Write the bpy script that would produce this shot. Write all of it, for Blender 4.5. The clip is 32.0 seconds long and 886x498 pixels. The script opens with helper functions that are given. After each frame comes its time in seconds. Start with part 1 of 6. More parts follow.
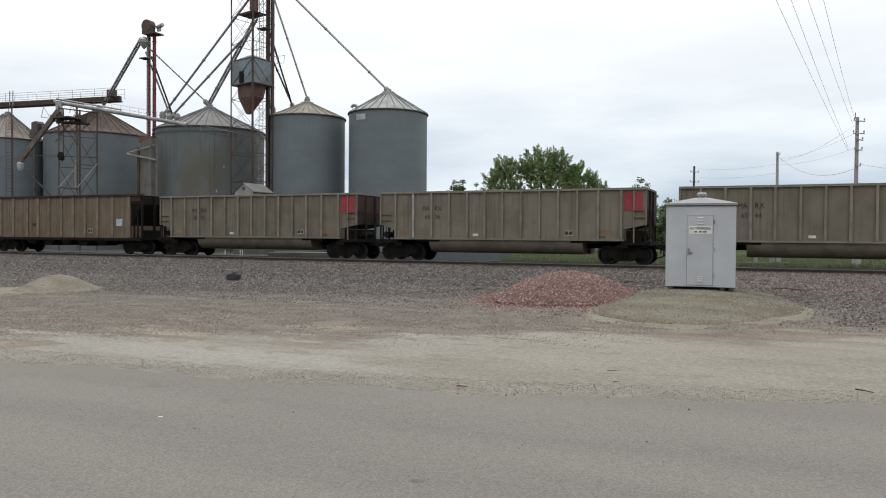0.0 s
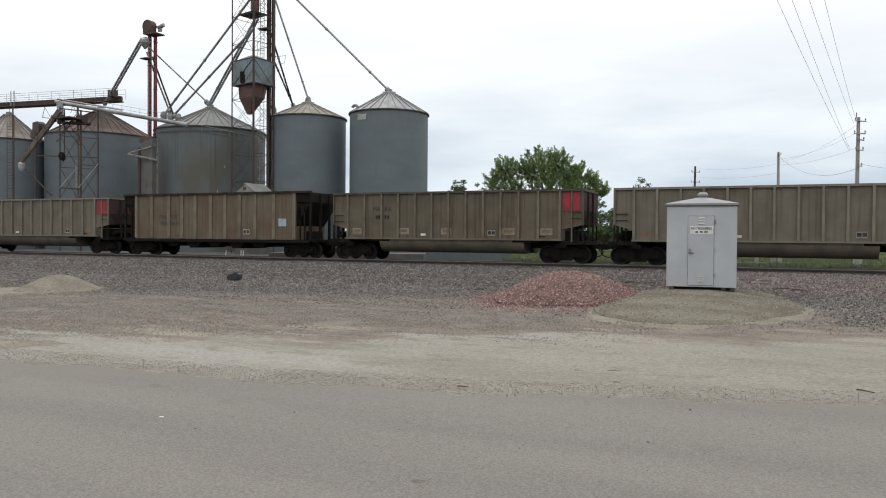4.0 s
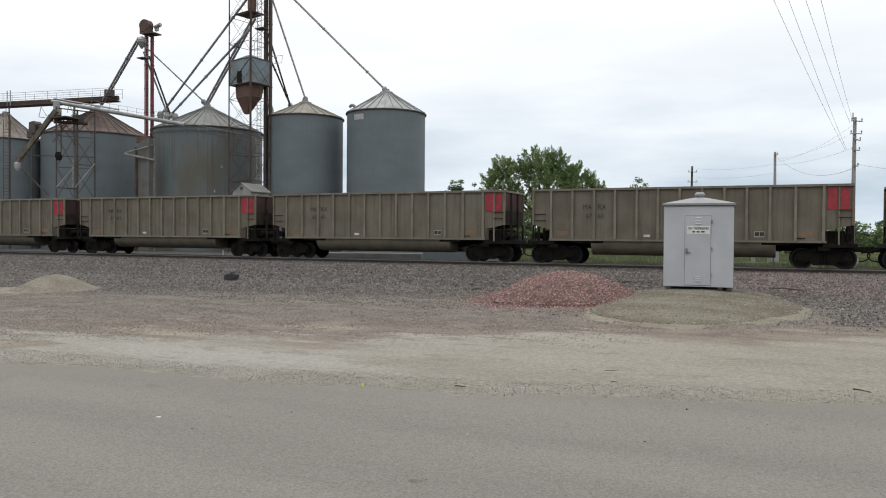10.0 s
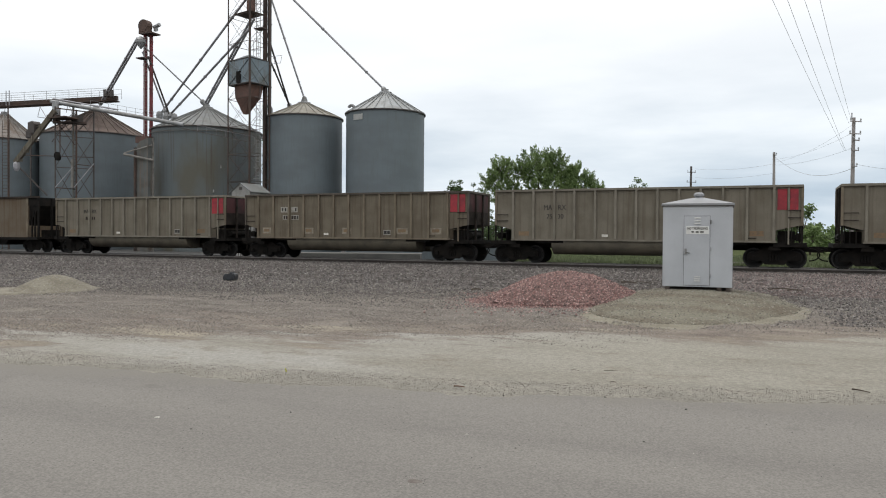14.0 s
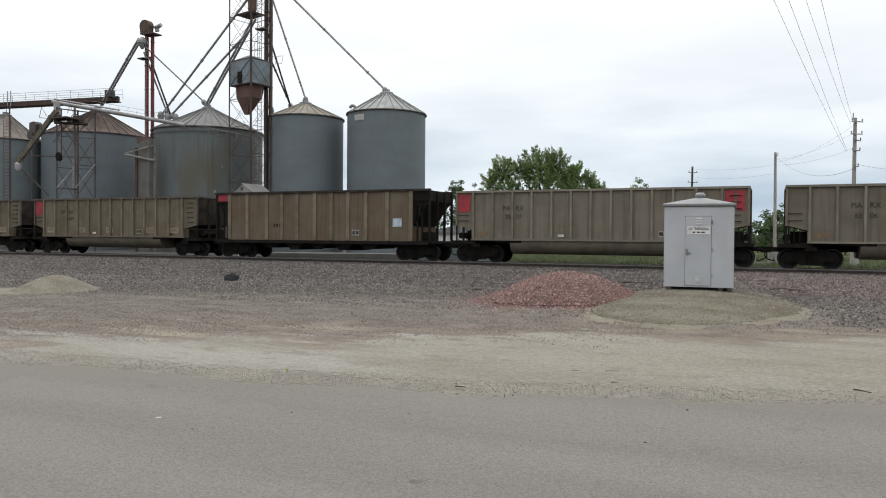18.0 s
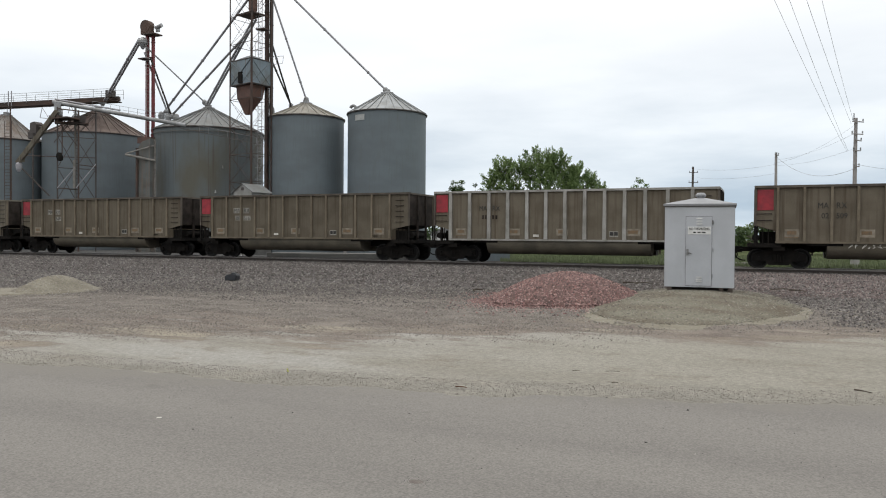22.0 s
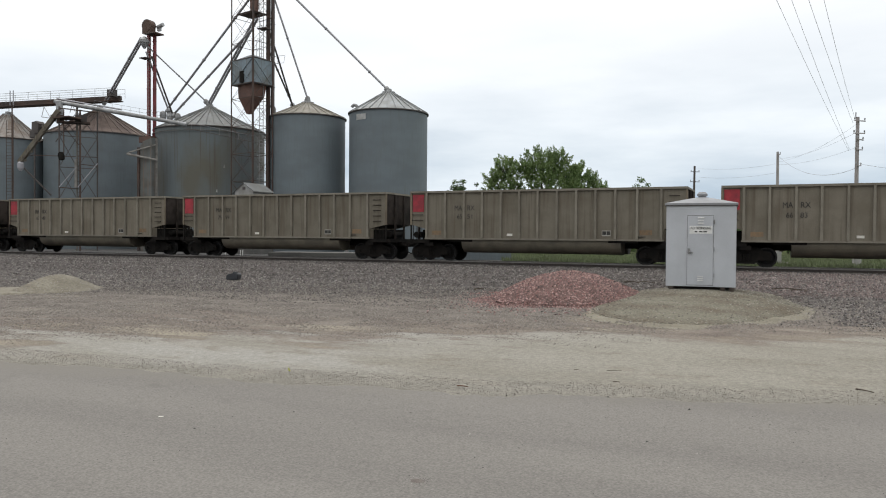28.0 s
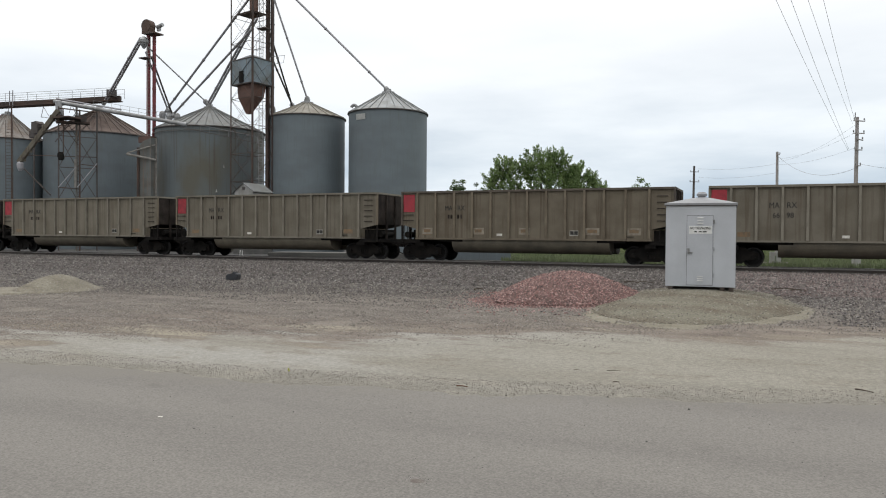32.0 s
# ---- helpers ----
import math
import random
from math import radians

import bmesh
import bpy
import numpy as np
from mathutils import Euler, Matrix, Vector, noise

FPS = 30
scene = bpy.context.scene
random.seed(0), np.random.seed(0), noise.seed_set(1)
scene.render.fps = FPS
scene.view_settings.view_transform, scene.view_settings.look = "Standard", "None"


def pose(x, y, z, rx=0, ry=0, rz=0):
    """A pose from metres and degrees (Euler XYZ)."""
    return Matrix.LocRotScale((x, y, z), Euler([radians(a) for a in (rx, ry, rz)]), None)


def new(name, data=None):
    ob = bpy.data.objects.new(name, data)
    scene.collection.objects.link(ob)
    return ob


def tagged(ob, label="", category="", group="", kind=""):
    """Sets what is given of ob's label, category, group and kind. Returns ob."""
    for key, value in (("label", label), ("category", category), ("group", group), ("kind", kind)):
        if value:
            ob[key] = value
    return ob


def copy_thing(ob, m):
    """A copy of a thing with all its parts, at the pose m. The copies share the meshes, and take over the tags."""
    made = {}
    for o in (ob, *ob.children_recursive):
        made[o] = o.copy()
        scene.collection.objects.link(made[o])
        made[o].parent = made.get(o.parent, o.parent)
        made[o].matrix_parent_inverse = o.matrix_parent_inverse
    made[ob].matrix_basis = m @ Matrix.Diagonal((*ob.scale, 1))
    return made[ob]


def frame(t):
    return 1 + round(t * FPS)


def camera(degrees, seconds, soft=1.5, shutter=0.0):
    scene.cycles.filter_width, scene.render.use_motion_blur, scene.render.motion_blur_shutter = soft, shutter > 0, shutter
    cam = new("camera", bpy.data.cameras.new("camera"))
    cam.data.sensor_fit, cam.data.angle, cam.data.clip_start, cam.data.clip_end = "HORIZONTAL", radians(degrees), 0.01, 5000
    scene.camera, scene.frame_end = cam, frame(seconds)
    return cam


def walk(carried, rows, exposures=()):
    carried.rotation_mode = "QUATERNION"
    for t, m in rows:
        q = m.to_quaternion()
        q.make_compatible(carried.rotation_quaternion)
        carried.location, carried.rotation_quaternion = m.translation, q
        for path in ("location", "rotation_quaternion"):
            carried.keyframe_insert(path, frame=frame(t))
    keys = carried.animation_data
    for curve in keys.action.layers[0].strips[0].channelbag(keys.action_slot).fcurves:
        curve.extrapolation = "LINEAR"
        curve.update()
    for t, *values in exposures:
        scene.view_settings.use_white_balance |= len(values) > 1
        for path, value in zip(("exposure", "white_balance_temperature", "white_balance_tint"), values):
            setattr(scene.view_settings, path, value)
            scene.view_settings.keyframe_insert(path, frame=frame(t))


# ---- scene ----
ROLL = 0.435


def aim(t, yaw, pitch):
    return t, pose(0, 0, 1.62, 90 + pitch, 0, yaw) @ pose(0, 0, 0, 0, 0, ROLL)


cam = camera(60.74, 32.0, soft=1.05)
walk(cam, [aim(*r) for r in (
    (0.0, 23.543, -0.922), (1.0, 23.573, -0.922), (2.0, 23.586, -0.922), (3.0, 23.599, -0.931), (3.5, 23.607, -0.914),
    (5.5, 23.607, -0.91), (6.0, 23.264, -0.982), (6.5, 23.333, -0.952), (7.0, 23.367, -0.987), (7.5, 23.333, -0.987),
    (8.0, 23.41, -0.922), (8.5, 23.397, -0.922), (11.0, 23.397, -0.922), (11.5, 23.461, -0.922), (12.0, 23.397, -0.892),
    (12.5, 23.431, -0.944), (13.0, 23.337, -0.91), (14.0, 23.333, -0.91), (14.5, 23.337, -0.922), (16.5, 23.419, -0.944),
    (17.0, 23.419, -0.931), (18.0, 23.419, -0.888), (18.5, 23.483, -0.798), (19.0, 23.5, -0.828), (20.5, 23.5, -0.828),
    (21.0, 23.521, -0.828), (21.5, 23.449, -0.888), (22.0, 23.461, -0.88), (25.0, 23.461, -0.88), (25.5, 23.53, -0.888),
    (27.5, 23.543, -0.987), (28.0, 23.564, -0.935), (29.0, 23.534, -0.931), (32.0, 23.534, -0.931))],
    exposures=((0, 0.0), (32, 0.0)))

# ---- light: a bright overcast day ----
SUN_UP, SUN_TURN = 62, 290
world = bpy.data.worlds.new("overcast_sky")
scene.world = world
world.use_nodes = True
wn, wl = world.node_tree.nodes, world.node_tree.links
bg = wn["Background"]
sky = wn.new("ShaderNodeTexSky")
sky.sky_type, sky.sun_disc = "NISHITA", False
sky.sun_elevation, sky.sun_rotation = radians(SUN_UP), radians(SUN_TURN)
sky.dust_density = 4.0
coord = wn.new("ShaderNodeTexCoord")
stretch = wn.new("ShaderNodeMapping")
stretch.inputs["Scale"].default_value = (1.0, 1.0, 4.5)
wl.new(coord.outputs["Generated"], stretch.inputs["Vector"])
cloud = wn.new("ShaderNodeTexNoise")
cloud.inputs["Scale"].default_value, cloud.inputs["Detail"].default_value = 2.6, 7
cloud.inputs["Roughness"].default_value = 0.52
wl.new(stretch.outputs["Vector"], cloud.inputs["Vector"])
ramp = wn.new("ShaderNodeValToRGB")
ramp.color_ramp.elements[0].position, ramp.color_ramp.elements[0].color = 0.36, (4.45, 5.75, 7.05, 1)
ramp.color_ramp.elements[1].position, ramp.color_ramp.elements[1].color = 0.62, (8.8, 9.7, 10.45, 1)
wl.new(cloud.outputs["Fac"], ramp.inputs["Fac"])
split = wn.new("ShaderNodeSeparateXYZ")
wl.new(coord.outputs["Generated"], split.inputs["Vector"])
height = wn.new("ShaderNodeMapRange")
height.inputs["From Min"].default_value, height.inputs["From Max"].default_value = 0.02, 0.31
wl.new(split.outputs["Z"], height.inputs["Value"])
veil = wn.new("ShaderNodeMix")
veil.data_type = "RGBA"
wl.new(height.outputs["Result"], veil.inputs["Factor"])
wl.new(ramp.outputs["Color"], veil.inputs["A"])
zenith = wn.new("ShaderNodeValToRGB")
zenith.color_ramp.elements[0].position, zenith.color_ramp.elements[0].color = 0.30, (11.3, 11.4, 11.5, 1)
zenith.color_ramp.elements[1].position, zenith.color_ramp.elements[1].color = 0.95, (21, 21, 21, 1)
wl.new(split.outputs["Z"], zenith.inputs["Fac"])
wl.new(zenith.outputs["Color"], veil.inputs["B"])
over = wn.new("ShaderNodeMix")
over.data_type = "RGBA"
over.inputs["Factor"].default_value = 0.93
wl.new(sky.outputs["Color"], over.inputs["A"])
wl.new(veil.outputs["Result"], over.inputs["B"])
wl.new(over.outputs["Result"], bg.inputs["Color"])
bg.inputs["Strength"].default_value = 0.1

sun = new("sun", bpy.data.lights.new("sun", "SUN"))
sun.data.energy, sun.data.angle, sun.data.color = 0.5, radians(25), (1.0, 0.96, 0.9)
sun.matrix_basis = pose(0, 0, 60, 90 - SUN_UP, 0, -SUN_TURN + 180)


# ---- materials ----
def material(name, colour, second=None, scale=4.0, rough=0.8, metal=0.0, bump=0.15, fine=60.0, spread=0.12, stretch=(1, 1, 1),
             streak=None, streak_at=(0.5, 0.78), low=0.4, high=0.65, fine_mix=0.35, fine_detail=3, gloss=None):
    """Two-scale noise between two colours, a fine relief, and a shift of value from object to object."""
    m = bpy.data.materials.new(name)
    m.use_nodes = True
    n, l = m.node_tree.nodes, m.node_tree.links
    out = n["Principled BSDF"]
    out.inputs["Roughness"].default_value, out.inputs["Metallic"].default_value = rough, metal
    out.inputs["Specular IOR Level"].default_value = gloss if gloss is not None else (0.15 if rough > 0.84 else 0.4)
    second = second or tuple(c * 0.75 for c in colour)
    tc = n.new("ShaderNodeTexCoord")
    mp = n.new("ShaderNodeMapping")
    mp.inputs["Scale"].default_value = stretch
    l.new(tc.outputs["Object"], mp.inputs["Vector"])
    info = n.new("ShaderNodeObjectInfo")
    off = n.new("ShaderNodeVectorMath")
    off.operation = "MULTIPLY_ADD"
    l.new(info.outputs["Random"], off.inputs[0])
    off.inputs[1].default_value = (37.0, 19.0, 53.0)
    l.new(mp.outputs["Vector"], off.inputs[2])
    big = n.new("ShaderNodeTexNoise")
    big.inputs["Scale"].default_value, big.inputs["Detail"].default_value = scale, 6
    l.new(off.outputs["Vector"], big.inputs["Vector"])
    small = n.new("ShaderNodeTexNoise")
    small.inputs["Scale"].default_value, small.inputs["Detail"].default_value = fine, fine_detail
    l.new(tc.outputs["Object"], small.inputs["Vector"])
    r = n.new("ShaderNodeMapRange")
    r.inputs["From Min"].default_value, r.inputs["From Max"].default_value = low, high
    l.new(big.outputs["Fac"], r.inputs["Value"])
    mix = n.new("ShaderNodeMix")
    mix.data_type = "RGBA"
    l.new(r.outputs["Result"], mix.inputs["Factor"])
    mix.inputs["A"].default_value, mix.inputs["B"].default_value = (*colour, 1), (*second, 1)
    last = mix.outputs["Result"]
    if streak:
        sm = n.new("ShaderNodeMapping")
        sm.inputs["Scale"].default_value = (2.2, 2.2, 0.09)
        l.new(off.outputs["Vector"], sm.inputs["Vector"])
        sn = n.new("ShaderNodeTexNoise")
        sn.inputs["Scale"].default_value, sn.inputs["Detail"].default_value = 3.0, 5
        l.new(sm.outputs["Vector"], sn.inputs["Vector"])
        sr = n.new("ShaderNodeMapRange")
        sr.inputs["From Min"].default_value, sr.inputs["From Max"].default_value = streak_at
        sr.inputs["To Max"].default_value = 0.8
        l.new(sn.outputs["Fac"], sr.inputs["Value"])
        sx = n.new("ShaderNodeMix")
        sx.data_type = "RGBA"
        l.new(sr.outputs["Result"], sx.inputs["Factor"])
        l.new(last, sx.inputs["A"])
        sx.inputs["B"].default_value = (*streak, 1)
        last = sx.outputs["Result"]
    hsv = n.new("ShaderNodeHueSaturation")
    vr = n.new("ShaderNodeMapRange")
    vr.inputs["To Min"].default_value, vr.inputs["To Max"].default_value = 1 - spread, 1 + spread
    l.new(info.outputs["Random"], vr.inputs["Value"])
    grain = n.new("ShaderNodeMapRange")
    grain.inputs["To Min"].default_value, grain.inputs["To Max"].default_value = 1 - fine_mix, 1 + fine_mix
    l.new(small.outputs["Fac"], grain.inputs["Value"])
    mul = n.new("ShaderNodeMath")
    mul.operation = "MULTIPLY"
    l.new(vr.outputs["Result"], mul.inputs[0])
    l.new(grain.outputs["Result"], mul.inputs[1])
    l.new(mul.outputs["Value"], hsv.inputs["Value"])
    l.new(last, hsv.inputs["Color"])
    l.new(hsv.outputs["Color"], out.inputs["Base Color"])
    if bump:
        b = n.new("ShaderNodeBump")
        b.inputs["Strength"].default_value, b.inputs["Distance"].default_value = bump, 0.02
        l.new(small.outputs["Fac"], b.inputs["Height"])
        l.new(b.outputs["Normal"], out.inputs["Normal"])
    return m


M_CAR = material("grey_brown_car_paint", (0.164, 0.147, 0.117), (0.132, 0.117, 0.091), 0.9, 0.75, 0.0, 0.1, 40, 0.09, streak=(0.094, 0.076, 0.055), fine_mix=0.2, gloss=0.04)
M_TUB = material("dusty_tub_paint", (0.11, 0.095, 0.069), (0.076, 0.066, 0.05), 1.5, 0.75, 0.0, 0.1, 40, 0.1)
M_RED = material("faded_red_paint", (0.30, 0.026, 0.036), (0.20, 0.023, 0.031), 3.0, 0.65, 0.0, 0.05, 40, 0.12)
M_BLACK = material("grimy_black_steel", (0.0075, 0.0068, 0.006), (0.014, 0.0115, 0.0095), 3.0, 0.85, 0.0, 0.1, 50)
M_STEEL = material("worn_rail_steel", (0.25, 0.24, 0.23), (0.16, 0.12, 0.09), 2.0, 0.4, 0.8, 0.1, 40)
M_RUSTY = material("rusty_steel", (0.11, 0.055, 0.035), (0.07, 0.045, 0.035), 3.0, 0.85, 0.1, 0.2, 50)
M_LETTER = material("black_lettering", (0.024, 0.023, 0.021), (0.05, 0.046, 0.038), 3.0, rough=0.7, bump=0, low=0.45, high=0.75)
M_WHITE = material("off_white_stencil", (0.6, 0.58, 0.52), (0.42, 0.4, 0.36), rough=0.7, bump=0)
M_BIN = material("weathered_galvanised_sheet", (0.123, 0.147, 0.160), (0.107, 0.126, 0.136), 0.35, 0.6, 0.06, 0.0, 30, 0.05, stretch=(1, 1, 2.2), streak=(0.106, 0.120, 0.118), fine_mix=0.06)
M_BINROOF = material("galvanised_roof_sheet", (0.235, 0.25, 0.255), (0.165, 0.17, 0.165), 0.9, 0.5, 0.3, 0.05, 30, 0.06, streak=(0.17, 0.145, 0.105))
M_SHED = material("pale_grey_cabinet_paint", (0.388, 0.402, 0.42), (0.348, 0.36, 0.376), 1.5, 0.45, 0, 0.05, 30, 0.03, fine_mix=0.06)
M_WOOD = material("weathered_pole_wood", (0.30, 0.28, 0.272), (0.21, 0.192, 0.184), 2, 0.9, stretch=(6, 6, 0.6))
M_BARK = material("grey_brown_bark", (0.1, 0.08, 0.065), (0.06, 0.05, 0.04), 4, 0.95)
M_SAND = material("pale_limestone_sand", (0.195, 0.18, 0.142), (0.15, 0.134, 0.104), 2.0, 0.95, 0, 0.6, 22, 0, fine_mix=0.6, fine_detail=5)


M_CARB = material("brown_dirty_car_paint", (0.144, 0.124, 0.094), (0.112, 0.095, 0.071), 1.0, 0.75, 0.0, 0.1, 40, 0.10, streak=(0.066, 0.048, 0.034), fine_mix=0.18, gloss=0.04)
M_HOPWALL = material("rust_stained_brown_paint", (0.142, 0.12, 0.091), (0.118, 0.088, 0.062), 0.7, 0.75, 0.0, 0.1, 40, 0.08, streak=(0.1, 0.066, 0.043), streak_at=(0.46, 0.75), fine_mix=0.2, gloss=0.04)
M_POST = material("paler_post_paint", (0.186, 0.17, 0.137), (0.146, 0.132, 0.105), 1.5, 0.7, 0.0, 0.1, 40, 0.10, gloss=0.12)
M_POSTB = material("brown_post_paint", (0.168, 0.142, 0.104), (0.126, 0.103, 0.075), 1.5, 0.7, 0.0, 0.1, 40, 0.10, gloss=0.12)
M_SILVER = material("bare_silver_steel", (0.31, 0.30, 0.275), (0.21, 0.20, 0.175), 1.5, 0.55, 0.2, 0.1, 40, 0.08)
M_ENDDARK = material("dark_end_paint", (0.042, 0.034, 0.029), (0.018, 0.015, 0.013), 1.6, 0.8, 0.0, 0.1, 40, 0.1, gloss=0.12)
M_PATCH = material("cream_reflective_patch", (0.232, 0.202, 0.155), (0.15, 0.126, 0.094), 5.0, 0.7, 0.0, 0.0)
M_ORANGE = material("rusty_orange_mark", (0.185, 0.118, 0.065), (0.135, 0.1, 0.064), 7.0, 0.75, 0.0, 0.0)
M_PALEBLUE = material("pale_blue_sticker", (0.38, 0.46, 0.52), (0.25, 0.3, 0.34), 5.0, 0.6, 0.0, 0.0)
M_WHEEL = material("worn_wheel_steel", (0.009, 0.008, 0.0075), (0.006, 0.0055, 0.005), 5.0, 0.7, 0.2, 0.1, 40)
M_TREAD = material("worn_wheel_rim", (0.03, 0.028, 0.026), (0.01, 0.009, 0.0085), 2.4, 0.5, 0.4, 0.05, 40)
M_RUSTROOF = material("rusted_roof_sheet", (0.056, 0.038, 0.031), (0.112, 0.084, 0.068), 0.7, 0.8, 0.05, 0.1, 30, 0.03, streak=(0.085, 0.048, 0.036))
M_DARKPIPE = material("dark_painted_pipe", (0.072, 0.064, 0.060), (0.052, 0.042, 0.037), 1.2, 0.65, 0.2, 0.0, 4, fine_mix=0.1)
M_GREYPIPE = material("galvanised_pipe", (0.28, 0.285, 0.29), (0.18, 0.178, 0.17), 1.2, 0.5, 0.3, 0.0, 4, fine_mix=0.1)
M_REDLEG = material("dull_red_leg_paint", (0.17, 0.033, 0.038), (0.115, 0.03, 0.031), 1.2, 0.65, 0.0, 0.1, 30)
M_BROWNLEG = material("rusty_brown_leg_paint", (0.075, 0.048, 0.037), (0.048, 0.038, 0.034), 0.8, 0.8, 0.1, 0.0, 4, fine_mix=0.12)
M_HOPPER = material("rust_brown_hopper_sheet", (0.13, 0.072, 0.055), (0.09, 0.055, 0.045), 1.0, 0.75, 0.1, 0.1, 30)
M_BLUEBOX = material("blue_grey_steel_sheet", (0.15, 0.19, 0.215), (0.11, 0.125, 0.12), 0.9, 0.6, 0.2, 0.05, 30, streak=(0.10, 0.075, 0.055))
M_WIRE = material("weathered_wire", (0.3, 0.3, 0.3), rough=0.6, bump=0)
M_HOUSE = material("white_board_wall", (0.62, 0.62, 0.60), (0.5, 0.5, 0.48), 2.0, 0.7, 0, 0.05)
M_HUT = material("dull_white_board_wall", (0.29, 0.288, 0.275), (0.2, 0.195, 0.18), 1.2, 0.8, 0, 0.05)
M_GREYROOF = material("grey_shingle_roof", (0.2, 0.2, 0.195), (0.14, 0.14, 0.135), 3.0, 0.9)
M_GRASS = material("green_grass", (0.115, 0.142, 0.066), (0.074, 0.086, 0.045), 0.6, 0.8, 0, 0.2, 6, 0.05)
M_PLASTIC = material("black_scrap_plastic", (0.03, 0.033, 0.038), (0.02, 0.02, 0.022), 8, 0.5, 0, 0.1, 20)
M_TWIG = material("dry_twig_bark", (0.085, 0.07, 0.055), (0.05, 0.04, 0.032), 8, 0.9)
M_PAPER = material("white_paper_scrap", (0.52, 0.50, 0.44), (0.42, 0.40, 0.35), rough=0.8, bump=0, fine_mix=0.05, spread=0.02)
M_REDEND = material("dark_red_end_paint", (0.05, 0.014, 0.015), (0.02, 0.013, 0.012), 1.2, 0.75, 0.0, 0.05, 40, 0.12)
M_RIM = material("dark_worn_chord_paint", (0.09, 0.075, 0.058), (0.055, 0.045, 0.036), 1.5, 0.8, 0, 0.1, 40, 0.1)
M_SIGN = material("white_sign_enamel", (0.68, 0.68, 0.66), (0.6, 0.6, 0.57), rough=0.5, bump=0, fine_mix=0.05)
M_TIE = material("creosoted_sleeper", (0.06, 0.048, 0.04), (0.10, 0.085, 0.075), 3, 0.9)
M_PALEPOST = material("weathered_concrete_post", (0.24, 0.23, 0.21), (0.17, 0.16, 0.145), 3, 0.9)


def leaf_material(name, colour, second):
    """Thin leaves that let some light through."""
    m = material(name, colour, second, 0.5, 0.6, 0, 0.0, 3, 0.1)
    n, l = m.node_tree.nodes, m.node_tree.links
    p = n["Principled BSDF"]
    geo = n.new("ShaderNodeNewGeometry")
    tone = n.new("ShaderNodeMapRange")
    tone.inputs["To Min"].default_value, tone.inputs["To Max"].default_value = 0.72, 1.3
    l.new(geo.outputs["Random Per Island"], tone.inputs["Value"])
    each = n.new("ShaderNodeHueSaturation")
    l.new(tone.outputs["Result"], each.inputs["Value"])
    l.new(p.inputs["Base Color"].links[0].from_socket, each.inputs["Color"])
    l.new(each.outputs["Color"], p.inputs["Base Color"])
    t = n.new("ShaderNodeBsdfTranslucent")
    l.new(p.inputs["Base Color"].links[0].from_socket, t.inputs["Color"])
    x = n.new("ShaderNodeMixShader")
    x.inputs["Fac"].default_value = 0.4
    l.new(p.outputs["BSDF"], x.inputs[1])
    l.new(t.outputs["BSDF"], x.inputs[2])
    l.new(x.outputs["Shader"], n["Material Output"].inputs["Surface"])
    return m


M_LEAF = leaf_material("green_leaves", (0.172, 0.235, 0.088), (0.105, 0.155, 0.058))
M_LEAFDARK = leaf_material("dark_green_leaves", (0.082, 0.12, 0.046), (0.05, 0.08, 0.032))
M_LEAFPALE = leaf_material("light_green_leaves", (0.13, 0.185, 0.062), (0.085, 0.13, 0.046))
M_LEAN = material("dull_lean_to_sheet", (0.112, 0.12, 0.116), (0.088, 0.082, 0.07), 0.9, 0.7, 0.1, 0.05, 30, 0.05, streak=(0.16, 0.11, 0.08))
M_SPOUT = material("grey_spout_pipe", (0.31, 0.305, 0.32), (0.2, 0.195, 0.2), 0.8, 0.5, 0.2, 0.0, 4, fine_mix=0.1)


def stone_material(name, tones, rough=0.92):
    """Loose stones, each of its own tone."""
    m = bpy.data.materials.new(name)
    m.use_nodes = True
    n, l = m.node_tree.nodes, m.node_tree.links
    out = n["Principled BSDF"]
    out.inputs["Roughness"].default_value = rough
    geo = n.new("ShaderNodeNewGeometry")
    r = n.new("ShaderNodeValToRGB")
    while len(r.color_ramp.elements) < len(tones):
        r.color_ramp.elements.new(0.5)
    for i, c in enumerate(tones):
        r.color_ramp.elements[i].position, r.color_ramp.elements[i].color = i / (len(tones) - 1), (*c, 1)
    l.new(geo.outputs["Random Per Island"], r.inputs["Fac"])
    l.new(r.outputs["Color"], out.inputs["Base Color"])
    return m


M_STONES = stone_material("ballast_stones", ((0.024, 0.021, 0.019), (0.078, 0.071, 0.065), (0.132, 0.121, 0.113), (0.104, 0.087, 0.079), (0.235, 0.22, 0.204)))
# the near-black pink_stones tones stand in for shaded gaps between the stones
M_PINK = stone_material("pink_stones", ((0.018, 0.014, 0.013), (0.25, 0.13, 0.115), (0.045, 0.034, 0.031), (0.37, 0.25, 0.225), (0.15, 0.082, 0.074)))
M_PEBBLES = stone_material("tan_pebbles", ((0.115, 0.102, 0.09), (0.148, 0.131, 0.115), (0.18, 0.162, 0.141), (0.218, 0.199, 0.173), (0.29, 0.27, 0.238)))


M_PINKBALLAST = stone_material("pinkish_ballast_stones", ((0.03, 0.024, 0.022), (0.13, 0.098, 0.09), (0.19, 0.15, 0.14), (0.085, 0.066, 0.06), (0.27, 0.225, 0.21)))


